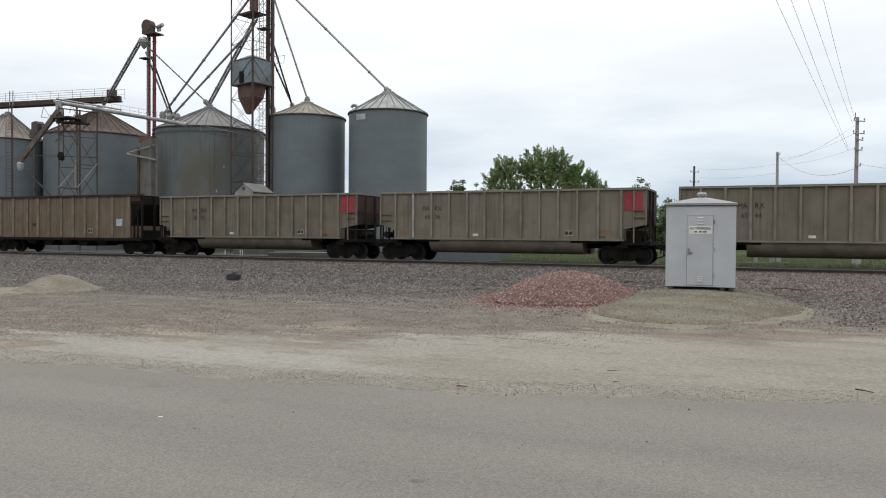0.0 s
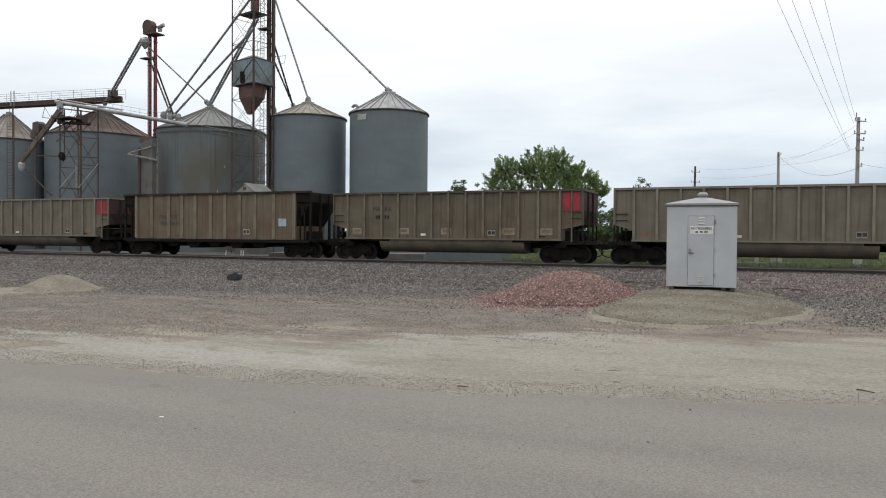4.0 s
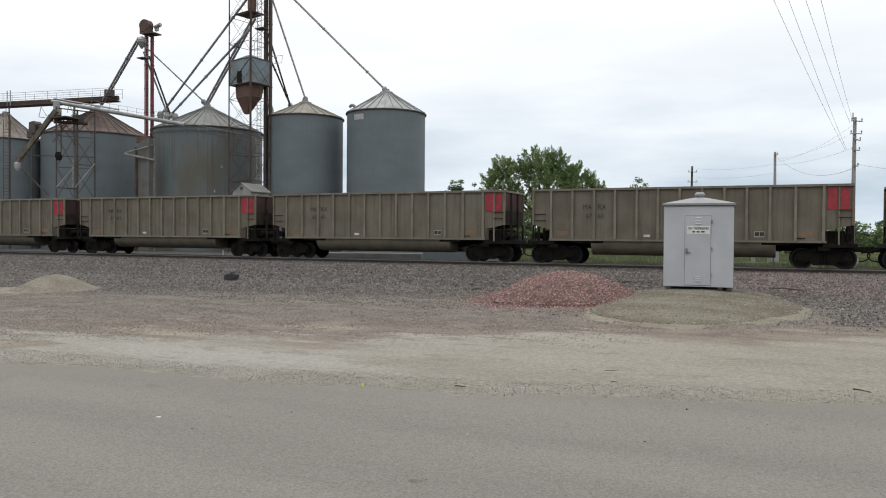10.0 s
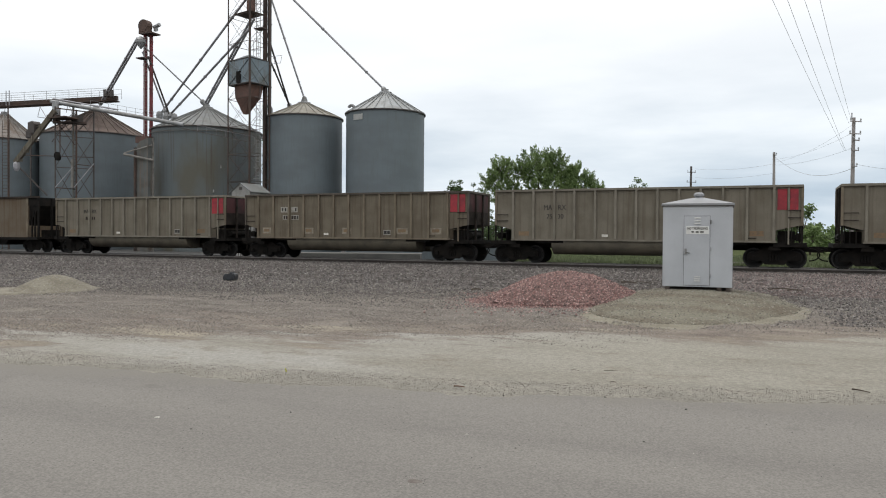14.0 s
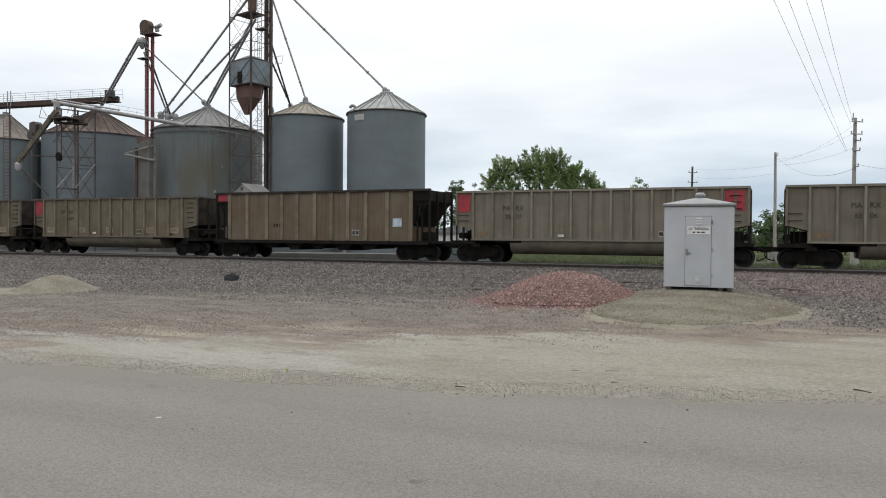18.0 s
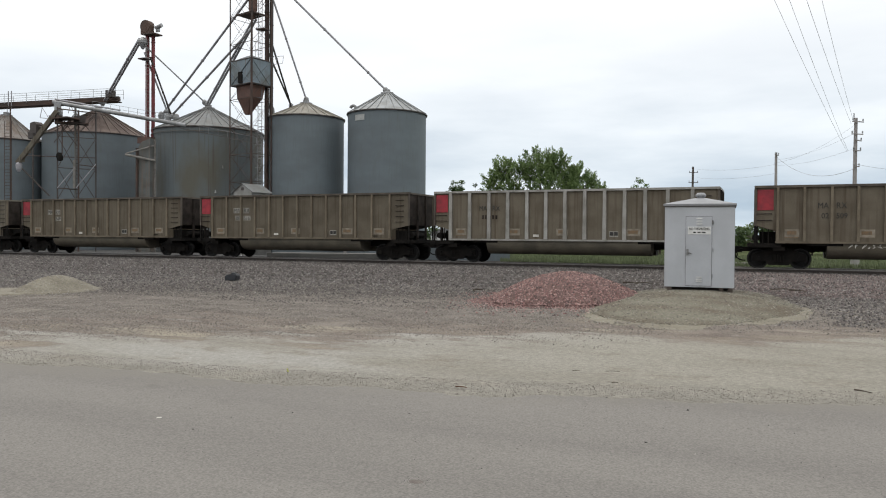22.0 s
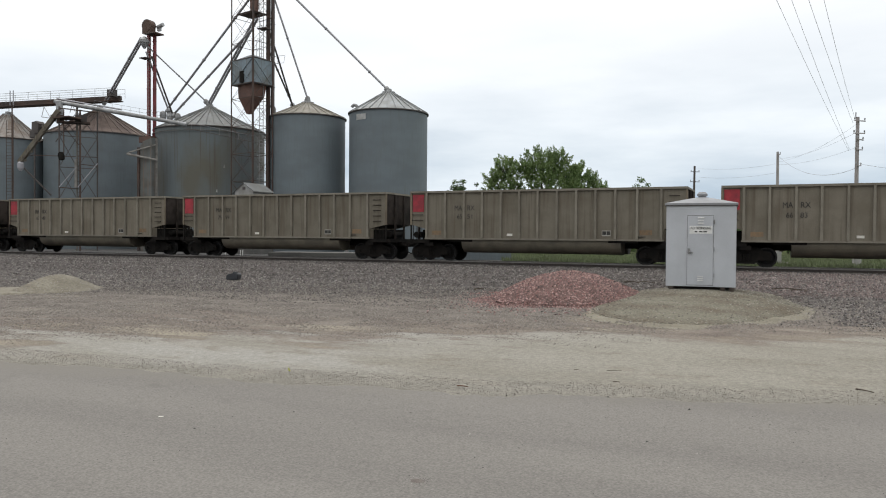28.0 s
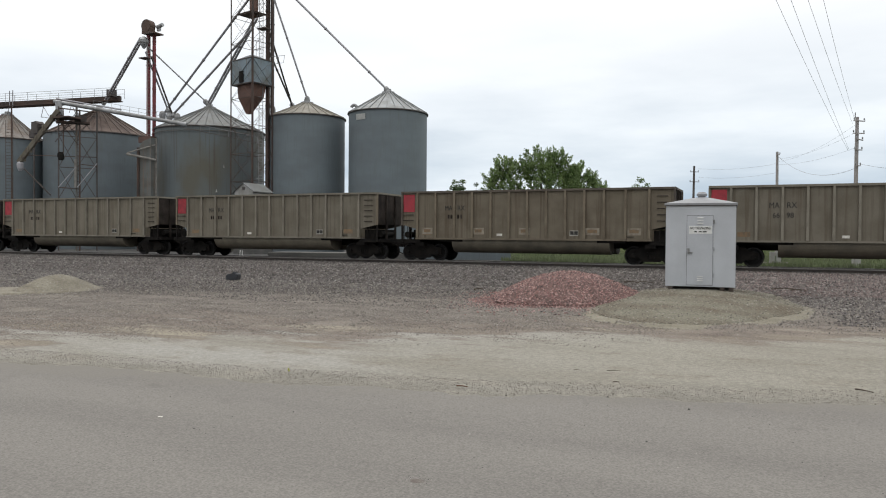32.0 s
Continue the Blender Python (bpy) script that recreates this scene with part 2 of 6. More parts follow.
def ground_material():
    """Gravel lot by bands along the track: pale limestone dust by the road, brown gravel, grey ballast, and grass past the track."""
    m = bpy.data.materials.new("gravel_lot")
    m.use_nodes = True
    n, l = m.node_tree.nodes, m.node_tree.links
    out = n["Principled BSDF"]
    out.inputs["Roughness"].default_value = 0.95
    out.inputs["Specular IOR Level"].default_value = 0.0
    tc = n.new("ShaderNodeTexCoord")
    sep = n.new("ShaderNodeSeparateXYZ")
    l.new(tc.outputs["Object"], sep.inputs["Vector"])

    def tex(scale, detail=5, stretch=(1, 1, 1), rough=0.55, turn=0.0):
        mp = n.new("ShaderNodeMapping")
        mp.inputs["Scale"].default_value = stretch
        mp.inputs["Rotation"].default_value = (0, 0, turn)
        l.new(tc.outputs["Object"], mp.inputs["Vector"])
        t = n.new("ShaderNodeTexNoise")
        t.inputs["Scale"].default_value, t.inputs["Detail"].default_value, t.inputs["Roughness"].default_value = scale, detail, rough
        l.new(mp.outputs["Vector"], t.inputs["Vector"])
        return t.outputs["Fac"]

    def calc(op, a, b, c=None):
        k = n.new("ShaderNodeMath")
        k.operation = op
        for s, v in zip(k.inputs, (a, b, c)):
            if v is None:
                continue
            if isinstance(v, (int, float)):
                s.default_value = v
            else:
                l.new(v, s)
        return k.outputs["Value"]

    def step(v, lo, hi):
        k = n.new("ShaderNodeMapRange")
        k.interpolation_type = "SMOOTHSTEP"
        k.inputs["From Min"].default_value, k.inputs["From Max"].default_value = lo, hi
        l.new(v, k.inputs["Value"])
        return k.outputs["Result"]

    def mix(f, a, b):
        k = n.new("ShaderNodeMix")
        k.data_type = "RGBA"
        if isinstance(f, (int, float)):
            k.inputs["Factor"].default_value = f
        else:
            l.new(f, k.inputs["Factor"])
        for s, v in ((k.inputs["A"], a), (k.inputs["B"], b)):
            if isinstance(v, tuple):
                s.default_value = (*v, 1)
            else:
                l.new(v, s)
        return k.outputs["Result"]

    tracks = tex(0.5, 5, (0.5, 1.3, 1), 0.56, radians(-16))
    broad = tex(0.25, 5)
    tongue = tex(0.8, 6, (0.42, 1.2, 1), 0.58, radians(-14))
    patchy = tex(1.3, 9, (0.7, 1.1, 1), 0.68)
    pebble = tex(18, 5, rough=0.75)
    grit = tex(55, 4, rough=0.75)
    x, y = sep.outputs["X"], sep.outputs["Y"]
    warp = calc("MULTIPLY_ADD", calc("SUBTRACT", patchy, 0.5), 4.5, calc("MULTIPLY", calc("SUBTRACT", broad, 0.5), 4.0))
    # past the pale band, which widens along the road
    over_pale = calc("ADD", calc("SUBTRACT", calc("MULTIPLY_ADD", x, -0.43, y), 13.5), calc("MULTIPLY_ADD", calc("SUBTRACT", tracks, 0.5), 8.5, calc("MULTIPLY_ADD", calc("SUBTRACT", tongue, 0.5), 7.5, warp)))
    over_brown = calc("ADD", calc("SUBTRACT", calc("MULTIPLY_ADD", x, -0.30, y), 21.3), warp)
    # white limestone dust up the road, tan dust down it
    whiter = step(calc("MULTIPLY_ADD", calc("SUBTRACT", broad, 0.5), 6.0, x), -6.0, -1.5)
    pale = mix(whiter, (0.288, 0.277, 0.25), (0.257, 0.243, 0.208))
    pale = mix(calc("MULTIPLY", step(tracks, 0.40, 0.62), 0.8), pale, (0.224, 0.209, 0.177))
    pale = mix(step(patchy, 0.52, 0.7), pale, (0.212, 0.192, 0.161))
    by_road = calc("ADD", calc("SUBTRACT", calc("MULTIPLY_ADD", x, -0.215, y), 8.85), calc("MULTIPLY", calc("SUBTRACT", patchy, 0.5), 1.6))
    pale = mix(step(by_road, -0.5, 0.6), mix(step(patchy, 0.35, 0.7), (0.205, 0.193, 0.168), (0.25, 0.236, 0.204)), pale)
    brown = mix(step(patchy, 0.36, 0.62), (0.148, 0.125, 0.109), (0.20, 0.174, 0.151))
    middle = mix(step(patchy, 0.36, 0.64), (0.142, 0.126, 0.113), (0.185, 0.166, 0.147))
    middle = mix(step(tracks, 0.56, 0.72), middle, (0.225, 0.203, 0.172))
    brown = mix(step(tracks, 0.55, 0.66), brown, (0.275, 0.247, 0.198))
    stone = mix(step(patchy, 0.35, 0.7), (0.06, 0.054, 0.05), (0.092, 0.081, 0.074))
    pinkish = calc("MULTIPLY", step(x, -1.5, 1.0), step(y, 21.0, 24.0))
    stone = mix(calc("MULTIPLY", pinkish, 0.6), stone, (0.125, 0.095, 0.087))
    near = mix(step(over_brown, -1.2, 1.2), mix(step(over_pale, 1.2, 3.6), brown, middle), stone)
    # thin drifts of tan sand over the brown gravel
    drift = calc("MULTIPLY", step(tongue, 0.55, 0.66), calc("MULTIPLY", step(over_pale, -0.5, 0.5), step(calc("SUBTRACT", 5.5, over_pale), 0.0, 2.0)))
    near = mix(calc("MULTIPLY", drift, 0.7), near, (0.225, 0.198, 0.16))
    near = mix(step(over_pale, -0.7, 0.7), pale, near)
    yard = mix(step(patchy, 0.35, 0.7), (0.098, 0.098, 0.096), (0.07, 0.068, 0.066))
    grass = mix(step(patchy, 0.3, 0.7), (0.062, 0.085, 0.034), (0.1, 0.105, 0.062))
    grass_side = step(calc("MULTIPLY_ADD", calc("SUBTRACT", broad, 0.5), 4.0, calc("MULTIPLY_ADD", y, 0.32, x)), -1.2, 0.2)
    far = mix(grass_side, yard, grass)
    base = mix(step(y, 42.5, 43.6), near, far)
    both = calc("MULTIPLY_ADD", calc("SUBTRACT", pebble, 0.5), 1.2, calc("MULTIPLY_ADD", calc("SUBTRACT", grit, 0.5), 1.0, 1.0))
    hsv = n.new("ShaderNodeHueSaturation")
    l.new(both, hsv.inputs["Value"])
    l.new(base, hsv.inputs["Color"])
    l.new(hsv.outputs["Color"], out.inputs["Base Color"])
    b = n.new("ShaderNodeBump")
    b.inputs["Strength"].default_value, b.inputs["Distance"].default_value = 0.6, 0.03
    l.new(both, b.inputs["Height"])
    l.new(b.outputs["Normal"], out.inputs["Normal"])
    return m


M_GROUND = ground_material()
M_BINOLD = material("rust_streaked_bin_sheet", (0.116, 0.134, 0.138), (0.1, 0.096, 0.076), 0.32, 0.65, 0.05, 0.0, 30, 0.05, stretch=(1, 1, 0.5), streak=(0.075, 0.056, 0.04), streak_at=(0.57, 0.74), low=0.42, high=0.62, fine_mix=0.14)
M_SHEDROOF = material("grey_cabinet_roof_paint", (0.225, 0.23, 0.238), (0.185, 0.185, 0.188), 1.5, 0.5, 0, 0.05, 30, 0.03, fine_mix=0.06)
M_MOUNDSTONE = stone_material("mound_stones", ((0.045, 0.04, 0.032), (0.105, 0.097, 0.075), (0.15, 0.14, 0.115), (0.27, 0.257, 0.222), (0.13, 0.095, 0.07)))


def asphalt_material():
    """Worn asphalt: aggregate speckle, long wear bands, dark stains, and pale dust drifting in from its edge."""
    m = material("worn_asphalt", (0.170, 0.160, 0.145), (0.148, 0.139, 0.127), 0.5, 0.9, 0, 0.25, 60, 0.0, stretch=(0.25, 1.6, 1), fine_mix=0.6, fine_detail=6, gloss=0.1)
    n, l = m.node_tree.nodes, m.node_tree.links
    out = n["Principled BSDF"]
    base = out.inputs["Base Color"].links[0].from_socket
    tc = n.new("ShaderNodeTexCoord")
    sep = n.new("ShaderNodeSeparateXYZ")
    l.new(tc.outputs["Object"], sep.inputs["Vector"])
    edge = n.new("ShaderNodeMath")
    edge.operation = "MULTIPLY_ADD"
    l.new(sep.outputs["X"], edge.inputs[0])
    edge.inputs[1].default_value = -0.215
    l.new(sep.outputs["Y"], edge.inputs[2])
    noi = n.new("ShaderNodeTexNoise")
    noi.inputs["Scale"].default_value, noi.inputs["Detail"].default_value = 2.2, 7
    l.new(tc.outputs["Object"], noi.inputs["Vector"])
    far = n.new("ShaderNodeMath")
    far.operation = "MULTIPLY_ADD"
    l.new(noi.outputs["Fac"], far.inputs[0])
    far.inputs[1].default_value = 1.7
    l.new(edge.outputs["Value"], far.inputs[2])
    r = n.new("ShaderNodeMapRange")
    r.interpolation_type = "SMOOTHSTEP"
    r.inputs["From Min"].default_value, r.inputs["From Max"].default_value = 8.2, 9.3
    r.inputs["To Max"].default_value = 0.85
    l.new(far.outputs["Value"], r.inputs["Value"])
    dust = n.new("ShaderNodeMix")
    dust.data_type = "RGBA"
    l.new(r.outputs["Result"], dust.inputs["Factor"])
    l.new(base, dust.inputs["A"])
    dust.inputs["B"].default_value = (0.165, 0.154, 0.135, 1)
    spot = n.new("ShaderNodeTexNoise")
    spot.inputs["Scale"].default_value, spot.inputs["Detail"].default_value = 1.1, 3
    l.new(tc.outputs["Object"], spot.inputs["Vector"])
    sr = n.new("ShaderNodeMapRange")
    sr.inputs["From Min"].default_value, sr.inputs["From Max"].default_value = 0.66, 0.76
    sr.inputs["To Max"].default_value = 0.45
    l.new(spot.outputs["Fac"], sr.inputs["Value"])
    stain = n.new("ShaderNodeMix")
    stain.data_type = "RGBA"
    l.new(sr.outputs["Result"], stain.inputs["Factor"])
    l.new(dust.outputs["Result"], stain.inputs["A"])
    stain.inputs["B"].default_value = (0.085, 0.08, 0.075, 1)
    l.new(stain.outputs["Result"], out.inputs["Base Color"])
    return m


M_ASPHALT = asphalt_material()


# ---- builders ----
def empty(name, m=None):
    ob = new(name)
    ob.empty_display_size = 0.3
    if m is not None:
        ob.matrix_basis = m
    return ob


def part(name, bm, mat, parent=None, label="", smooth=False):
    me = bpy.data.meshes.new(name)
    bm.to_mesh(me)
    bm.free()
    me.materials.append(mat)
    if smooth:
        for p in me.polygons:
            p.use_smooth = True
    ob = new(name, me)
    if parent is not None:
        ob.parent = parent
    if label:
        ob["label"] = label
    return ob


def share(name, ob, m, parent=None):
    """Another object on the same mesh."""
    o = new(name, ob.data)
    o.parent = parent if parent is not None else ob.parent
    o.matrix_basis = m
    return o


def box(bm, x0, x1, y0, y1, z0, z1):
    v = [bm.verts.new((x, y, z)) for x in (x0, x1) for y in (y0, y1) for z in (z0, z1)]
    for a, b, c, d in ((0, 1, 3, 2), (4, 6, 7, 5), (0, 4, 5, 1), (2, 3, 7, 6), (0, 2, 6, 4), (1, 5, 7, 3)):
        bm.faces.new((v[a], v[b], v[c], v[d]))


def solid(bm, outline, y0, y1):
    """A plate: an outline of (x, z) run from y0 to y1."""
    a = [bm.verts.new((x, y0, z)) for x, z in outline]
    b = [bm.verts.new((x, y1, z)) for x, z in outline]
    bm.faces.new(a)
    bm.faces.new(b[::-1])
    for i in range(len(a)):
        j = (i + 1) % len(a)
        bm.faces.new((a[i], b[i], b[j], a[j]))
    bmesh.ops.recalc_face_normals(bm, faces=bm.faces[:])


def ring(bm, c, axis, r, n):
    axis = Vector(axis).normalized()
    u = axis.orthogonal().normalized()
    w = axis.cross(u)
    return [bm.verts.new(Vector(c) + r * (math.cos(a) * u + math.sin(a) * w)) for a in (2 * math.pi * i / n for i in range(n))]


def tube(bm, p, q, r, n=8, r2=None, cap=True):
    p, q = Vector(p), Vector(q)
    a, b = ring(bm, p, q - p, r, n), ring(bm, q, q - p, r if r2 is None else r2, n)
    for i in range(n):
        j = (i + 1) % n
        bm.faces.new((a[i], a[j], b[j], b[i]))
    if cap:
        bm.faces.new(a[::-1])
        bm.faces.new(b)


def sweep(bm, pts, r, n):
    """One bent round bar along the points."""
    rings = []
    for i, p in enumerate(pts):
        d = Vector(pts[min(i + 1, len(pts) - 1)]) - Vector(pts[max(i - 1, 0)])
        ref = Vector((0.37, 0.61, 0.7))
        u = d.cross(ref).normalized()
        w = d.normalized().cross(u)
        rings.append([bm.verts.new(Vector(p) + r * (math.cos(2 * math.pi * k / n) * u + math.sin(2 * math.pi * k / n) * w)) for k in range(n)])
    for a, b in zip(rings, rings[1:]):
        for k in range(n):
            bm.faces.new((a[k], a[(k + 1) % n], b[(k + 1) % n], b[k]))
    bm.faces.new(rings[0][::-1])
    bm.faces.new(rings[-1])


def lathe(bm, profile, n=48, centre=(0, 0, 0)):
    """Rings of (radius, z) joined from the first to the last; ends with radius 0 close."""
    rows = []
    for r, z in profile:
        if r < 1e-6:
            rows.append([bm.verts.new((centre[0], centre[1], centre[2] + z))])
        else:
            rows.append([bm.verts.new((centre[0] + r * math.cos(2 * math.pi * i / n), centre[1] + r * math.sin(2 * math.pi * i / n), centre[2] + z)) for i in range(n)])
    for a, b in zip(rows, rows[1:]):
        for i in range(n):
            j = (i + 1) % n
            q = [a[i % len(a)], a[j % len(a)], b[j % len(b)], b[i % len(b)]]
            q = [v for k, v in enumerate(q) if v not in q[:k]]
            if len(q) > 2:
                bm.faces.new(q)


def made(fn, *args):
    bm = bmesh.new()
    fn(bm, *args)
    return bm


# ---- ground ----
TRACK_Y, RAIL_Z = 39.0, 0.304


def smooth_step(v, lo, hi):
    f = min(1.0, max(0.0, (v - lo) / (hi - lo)))
    return f * f * (3 - 2 * f)


def ground_z(x, y):
    d = abs(y - TRACK_Y)
    rise = 0.12 * smooth_step(-d, -14.5, -5.0)
    rough = smooth_step(y, 9.0, 13.0) * (1 if d > 2.4 else 0.2)
    return rise + rough * (0.035 * noise.noise((x * 0.3, y * 0.5, 0)) + 0.02 * noise.noise((x * 1.1, y * 1.4, 5)))


def make_ground():
    xs = [-3000, -1200, -500, -250, -140] + [-100 + i * 0.8 for i in range(148)] + [22, 30, 45, 80, 250, 600, 1500, 3000]
    ys = [-1500, -300, -60, -12] + [-6 + i * 0.6 for i in range(102)] + [60, 70, 85, 110, 160, 300, 700, 1600, 3000]
    bm = bmesh.new()
    g = [[bm.verts.new((x, y, ground_z(x, y) - 0.02)) for x in xs] for y in ys]
    for j in range(len(ys) - 1):
        for i in range(len(xs) - 1):
            bm.faces.new((g[j][i], g[j][i + 1], g[j + 1][i + 1], g[j + 1][i]))
    return tagged(part("ground", bm, M_GROUND, smooth=True), "pale dust, brown gravel and grey ballast ground beside the railway", "ground", kind="structure")


make_ground()


def road_edge(x):
    """The y of the asphalt's far edge, a shallow bend."""
    for (x0, y0), (x1, y1) in zip(EDGE, EDGE[1:]):
        if x <= x1:
            break
    return y0 + (y1 - y0) * (x - x0) / (x1 - x0)


EDGE = ((-120.0, 2.6), (-9.1, 6.5), (-5.7, 6.74), (-3.1, 7.16), (-1.4, 7.63), (1.0, 8.4), (60.0, 27.3))


def make_road():
    bm = bmesh.new()
    random.seed(4)
    edge = []
    x = -120.0
    while x < 60:
        y = road_edge(x)
        edge.append((x, y + random.uniform(-0.05, 0.05) + 0.22 * noise.noise((x * 0.9, 3.3, 0)) + 0.1 * noise.noise((x * 3.1, 7.3, 0))))
        x += 0.12 if -20 < x < 10 else 2.0
    a = [bm.verts.new((x, y, 0.006)) for x, y in edge]
    b = [bm.verts.new((x, y + 0.12, -0.03)) for x, y in edge]
    c = [bm.verts.new((x, y - 30, 0.006)) for x, y in edge]
    for i in range(len(a) - 1):
        bm.faces.new((c[i], c[i + 1], a[i + 1], a[i]))
        bm.faces.new((a[i], a[i + 1], b[i + 1], b[i]))
    return tagged(part("road", bm, M_ASPHALT), "worn grey asphalt road with a ragged dusty edge", "road", kind="structure")


make_road()


def scatter(name, mat, spots, label, category, parent=None):
    """Loose stones, one small uneven solid at each (x, y, z, size)."""
    rng = np.random.default_rng(5)
    spots = np.array(spots)
    k = len(spots)
    unit = np.array([(1, 0, 0), (-1, 0, 0), (0, 1, 0), (0, -1, 0), (0, 0, 0.8), (0, 0, -0.8)], float)
    turn = rng.uniform(0, 2 * np.pi, k)
    v = unit[None] * rng.uniform(0.55, 1.25, (k, 6, 1)) + rng.uniform(-0.25, 0.25, (k, 6, 3))
    c, s = np.cos(turn)[:, None], np.sin(turn)[:, None]
    v = np.stack((v[..., 0] * c - v[..., 1] * s, v[..., 0] * s + v[..., 1] * c, v[..., 2]), -1)
    v = v * spots[:, None, 3:4] + spots[:, None, :3]
    f = np.array([(0, 2, 4), (2, 1, 4), (1, 3, 4), (3, 0, 4), (2, 0, 5), (1, 2, 5), (3, 1, 5), (0, 3, 5)])
    f = (f[None] + 6 * np.arange(k)[:, None, None]).reshape(-1, 3)
    me = bpy.data.meshes.new(name)
    me.from_pydata(v.reshape(-1, 3).tolist(), [], f.tolist())
    me.materials.append(mat)
    ob = new(name, me)
    if parent is not None:
        ob.parent = parent
        return tagged(ob, kind="stuff")
    return tagged(ob, label, category, kind="stuff")


random.seed(11)
spots = []
while len(spots) < 76000:
    y = random.uniform(15.5, 37.9)
    x = random.uniform(-1.42 * y - 2, 0.14 * y + 2)
    if y < 21.3 + 0.3 * x + random.uniform(-4, 2) and random.random() < 0.8:
        continue
    spots.append((x, y, ground_z(x, y) - 0.012, random.uniform(0.014, 0.024 + 0.03 * smooth_step(y - 0.3 * x, 20, 28))))
while len(spots) < 79000:
    y = random.uniform(40.2, 43.2)
    x = random.uniform(-60, 8)
    spots.append((x, y, ground_z(x, y) - 0.012, random.uniform(0.018, 0.05)))
while len(spots) < 86000:
    x, y = random.uniform(-62, 9), random.uniform(36.6, 38.15)
    spots.append((x, y, 0.09 + 0.05 * smooth_step(y, 36.9, 37.6) - 0.012, random.uniform(0.02, 0.05)))
scatter("ballast", M_STONES, spots, "loose grey ballast stones along the railway track", "ballast")
spots = []
while len(spots) < 9000:
    x, y = random.uniform(-2.6, 6.5), random.uniform(23.0, 37.6)
    if x < 0.14 * y + 2 and random.random() < smooth_step(y, 22, 27):
        spots.append((x, y, ground_z(x, y) - 0.01, random.uniform(0.018, 0.05)))
scatter("ballast", M_PINKBALLAST, spots, "loose pinkish brown ballast stones beside the cabinet", "ballast")
spots = []
while len(spots) < 4500:
    x, y = random.uniform(-0.4, 4.6), random.uniform(16.3, 24.0)
    if x > 0.9 + 0.12 * (20 - y) + 0.5 * noise.noise((x, y, 4)):
        spots.append((x, y, ground_z(x, y) - 0.01, random.uniform(0.016, 0.042)))
scatter("ballast", M_STONES, spots, "coarse blue-grey ballast stones beside the mound", "ballast")
spots = []
while len(spots) < 110000:
    y = random.uniform(6.0, 23.0)
    x = random.uniform(-1.42 * y - 1, 0.14 * y + 2)
    edge = 13.9 + 0.5 * x + 1.5 * noise.noise((x * 0.35 + 0.3 * y, y * 0.9, 9)) + random.uniform(-0.9, 0.9)
    if y < road_edge(x) + 0.03 or (road_edge(x) + 0.95 < y < edge and random.random() < 0.93):
        continue
    small = y < edge
    spots.append((x, y, ground_z(x, y) - 0.016, random.uniform(0.003, 0.0085) if y < road_edge(x) + 1.05 else random.uniform(0.002, 0.006) if small else random.uniform(0.005, 0.008 + 0.0005 * y) * (1.5 if y > edge + 1.5 and random.random() < 0.3 else 1.0)))
scatter("gravel", M_PEBBLES, spots, "fine tan and brown gravel scattered over the lot", "gravel")


def make_track():
    base = empty("railway_track", pose(0, TRACK_Y, 0))
    tagged(base, "single railway track, worn steel rails on dark timber sleepers", "track", kind="structure")
    for y in (-0.7525, 0.7525):
        bm = bmesh.new()
        for y0, y1, z0, z1 in ((-0.075, 0.075, 0.128, 0.15), (-0.012, 0.012, 0.15, 0.262)):
            box(bm, -900, 800, y + y0, y + y1, z0, z1)
        part("rail", bm, M_RAIL, base)
        part("rail_head", made(box, -900, 800, y - 0.036, y + 0.036, 0.256, RAIL_Z - 0.006), M_HEAD, base)
        part("running_surface", made(box, -900, 800, y - 0.03, y + 0.03, RAIL_Z - 0.005, RAIL_Z + 0.001), M_STEEL, base)
    first = None
    for i in range(130):
        m = pose(-64 + i * 0.56, 0, 0)
        if first is None:
            first = part("sleeper", made(box, -0.115, 0.115, -1.3, 1.3, -0.06, 0.126), M_TIE, base)
            first.matrix_basis = m
        else:
            share("sleeper", first, m, base)
    return base


M_HEAD = material("dusty_rail_head", (0.22, 0.2, 0.185), (0.16, 0.145, 0.132), 2.0, 0.6, 0.2, 0.1, 40)
M_RAIL = material("rusty_rail_steel", (0.05, 0.041, 0.035), (0.036, 0.03, 0.027), 2.0, 0.6, 0.4, 0.1, 40)
make_track()

# ---- coal cars ----
CAR_L = 16.0384
POSTS = (-6.24, -5.15, -4.06, -3.03, -1.99, -0.99, 0.0, 1.0, 1.99, 2.96, 3.94, 4.99, 6.12)
END, END_L = 7.3, 7.19


def plate(x0, x1, z0, z1, y=-1.598, t=0.012):
    return made(box, x0, x1, y - t, y, z0, z1)


def lettering(text, height):
    """Flat letters, standing in the xz plane, as a mesh of small thickness."""
    cu = bpy.data.curves.new("letters", "FONT")
    cu.body, cu.size, cu.extrude, cu.align_x = text, height / 0.7, 0.004, "LEFT"
    ob = bpy.data.objects.new("letters", cu)
    me = bpy.data.meshes.new_from_object(ob)
    bpy.data.objects.remove(ob)
    bpy.data.curves.remove(cu)
    me.transform(Matrix.Rotation(radians(90), 4, "X"))
    return me


LETTER_CACHE = {}


def letters(parent, name, text, x, z, height, mat, width, y=-1.605):
    """The text, fitted to a width, at x and z on the near side."""
    key = (text, height, mat.name)
    if key not in LETTER_CACHE:
        me = lettering(text, height)
        me.materials.append(mat)
        LETTER_CACHE[key] = me
    ob = new(name, LETTER_CACHE[key])
    ob.parent = parent
    w = max(v.co.x for v in ob.data.vertices) or 1.0
    ob.matrix_basis = pose(x, y, z) @ Matrix.Diagonal((width / w, 1, 1, 1))
    return ob


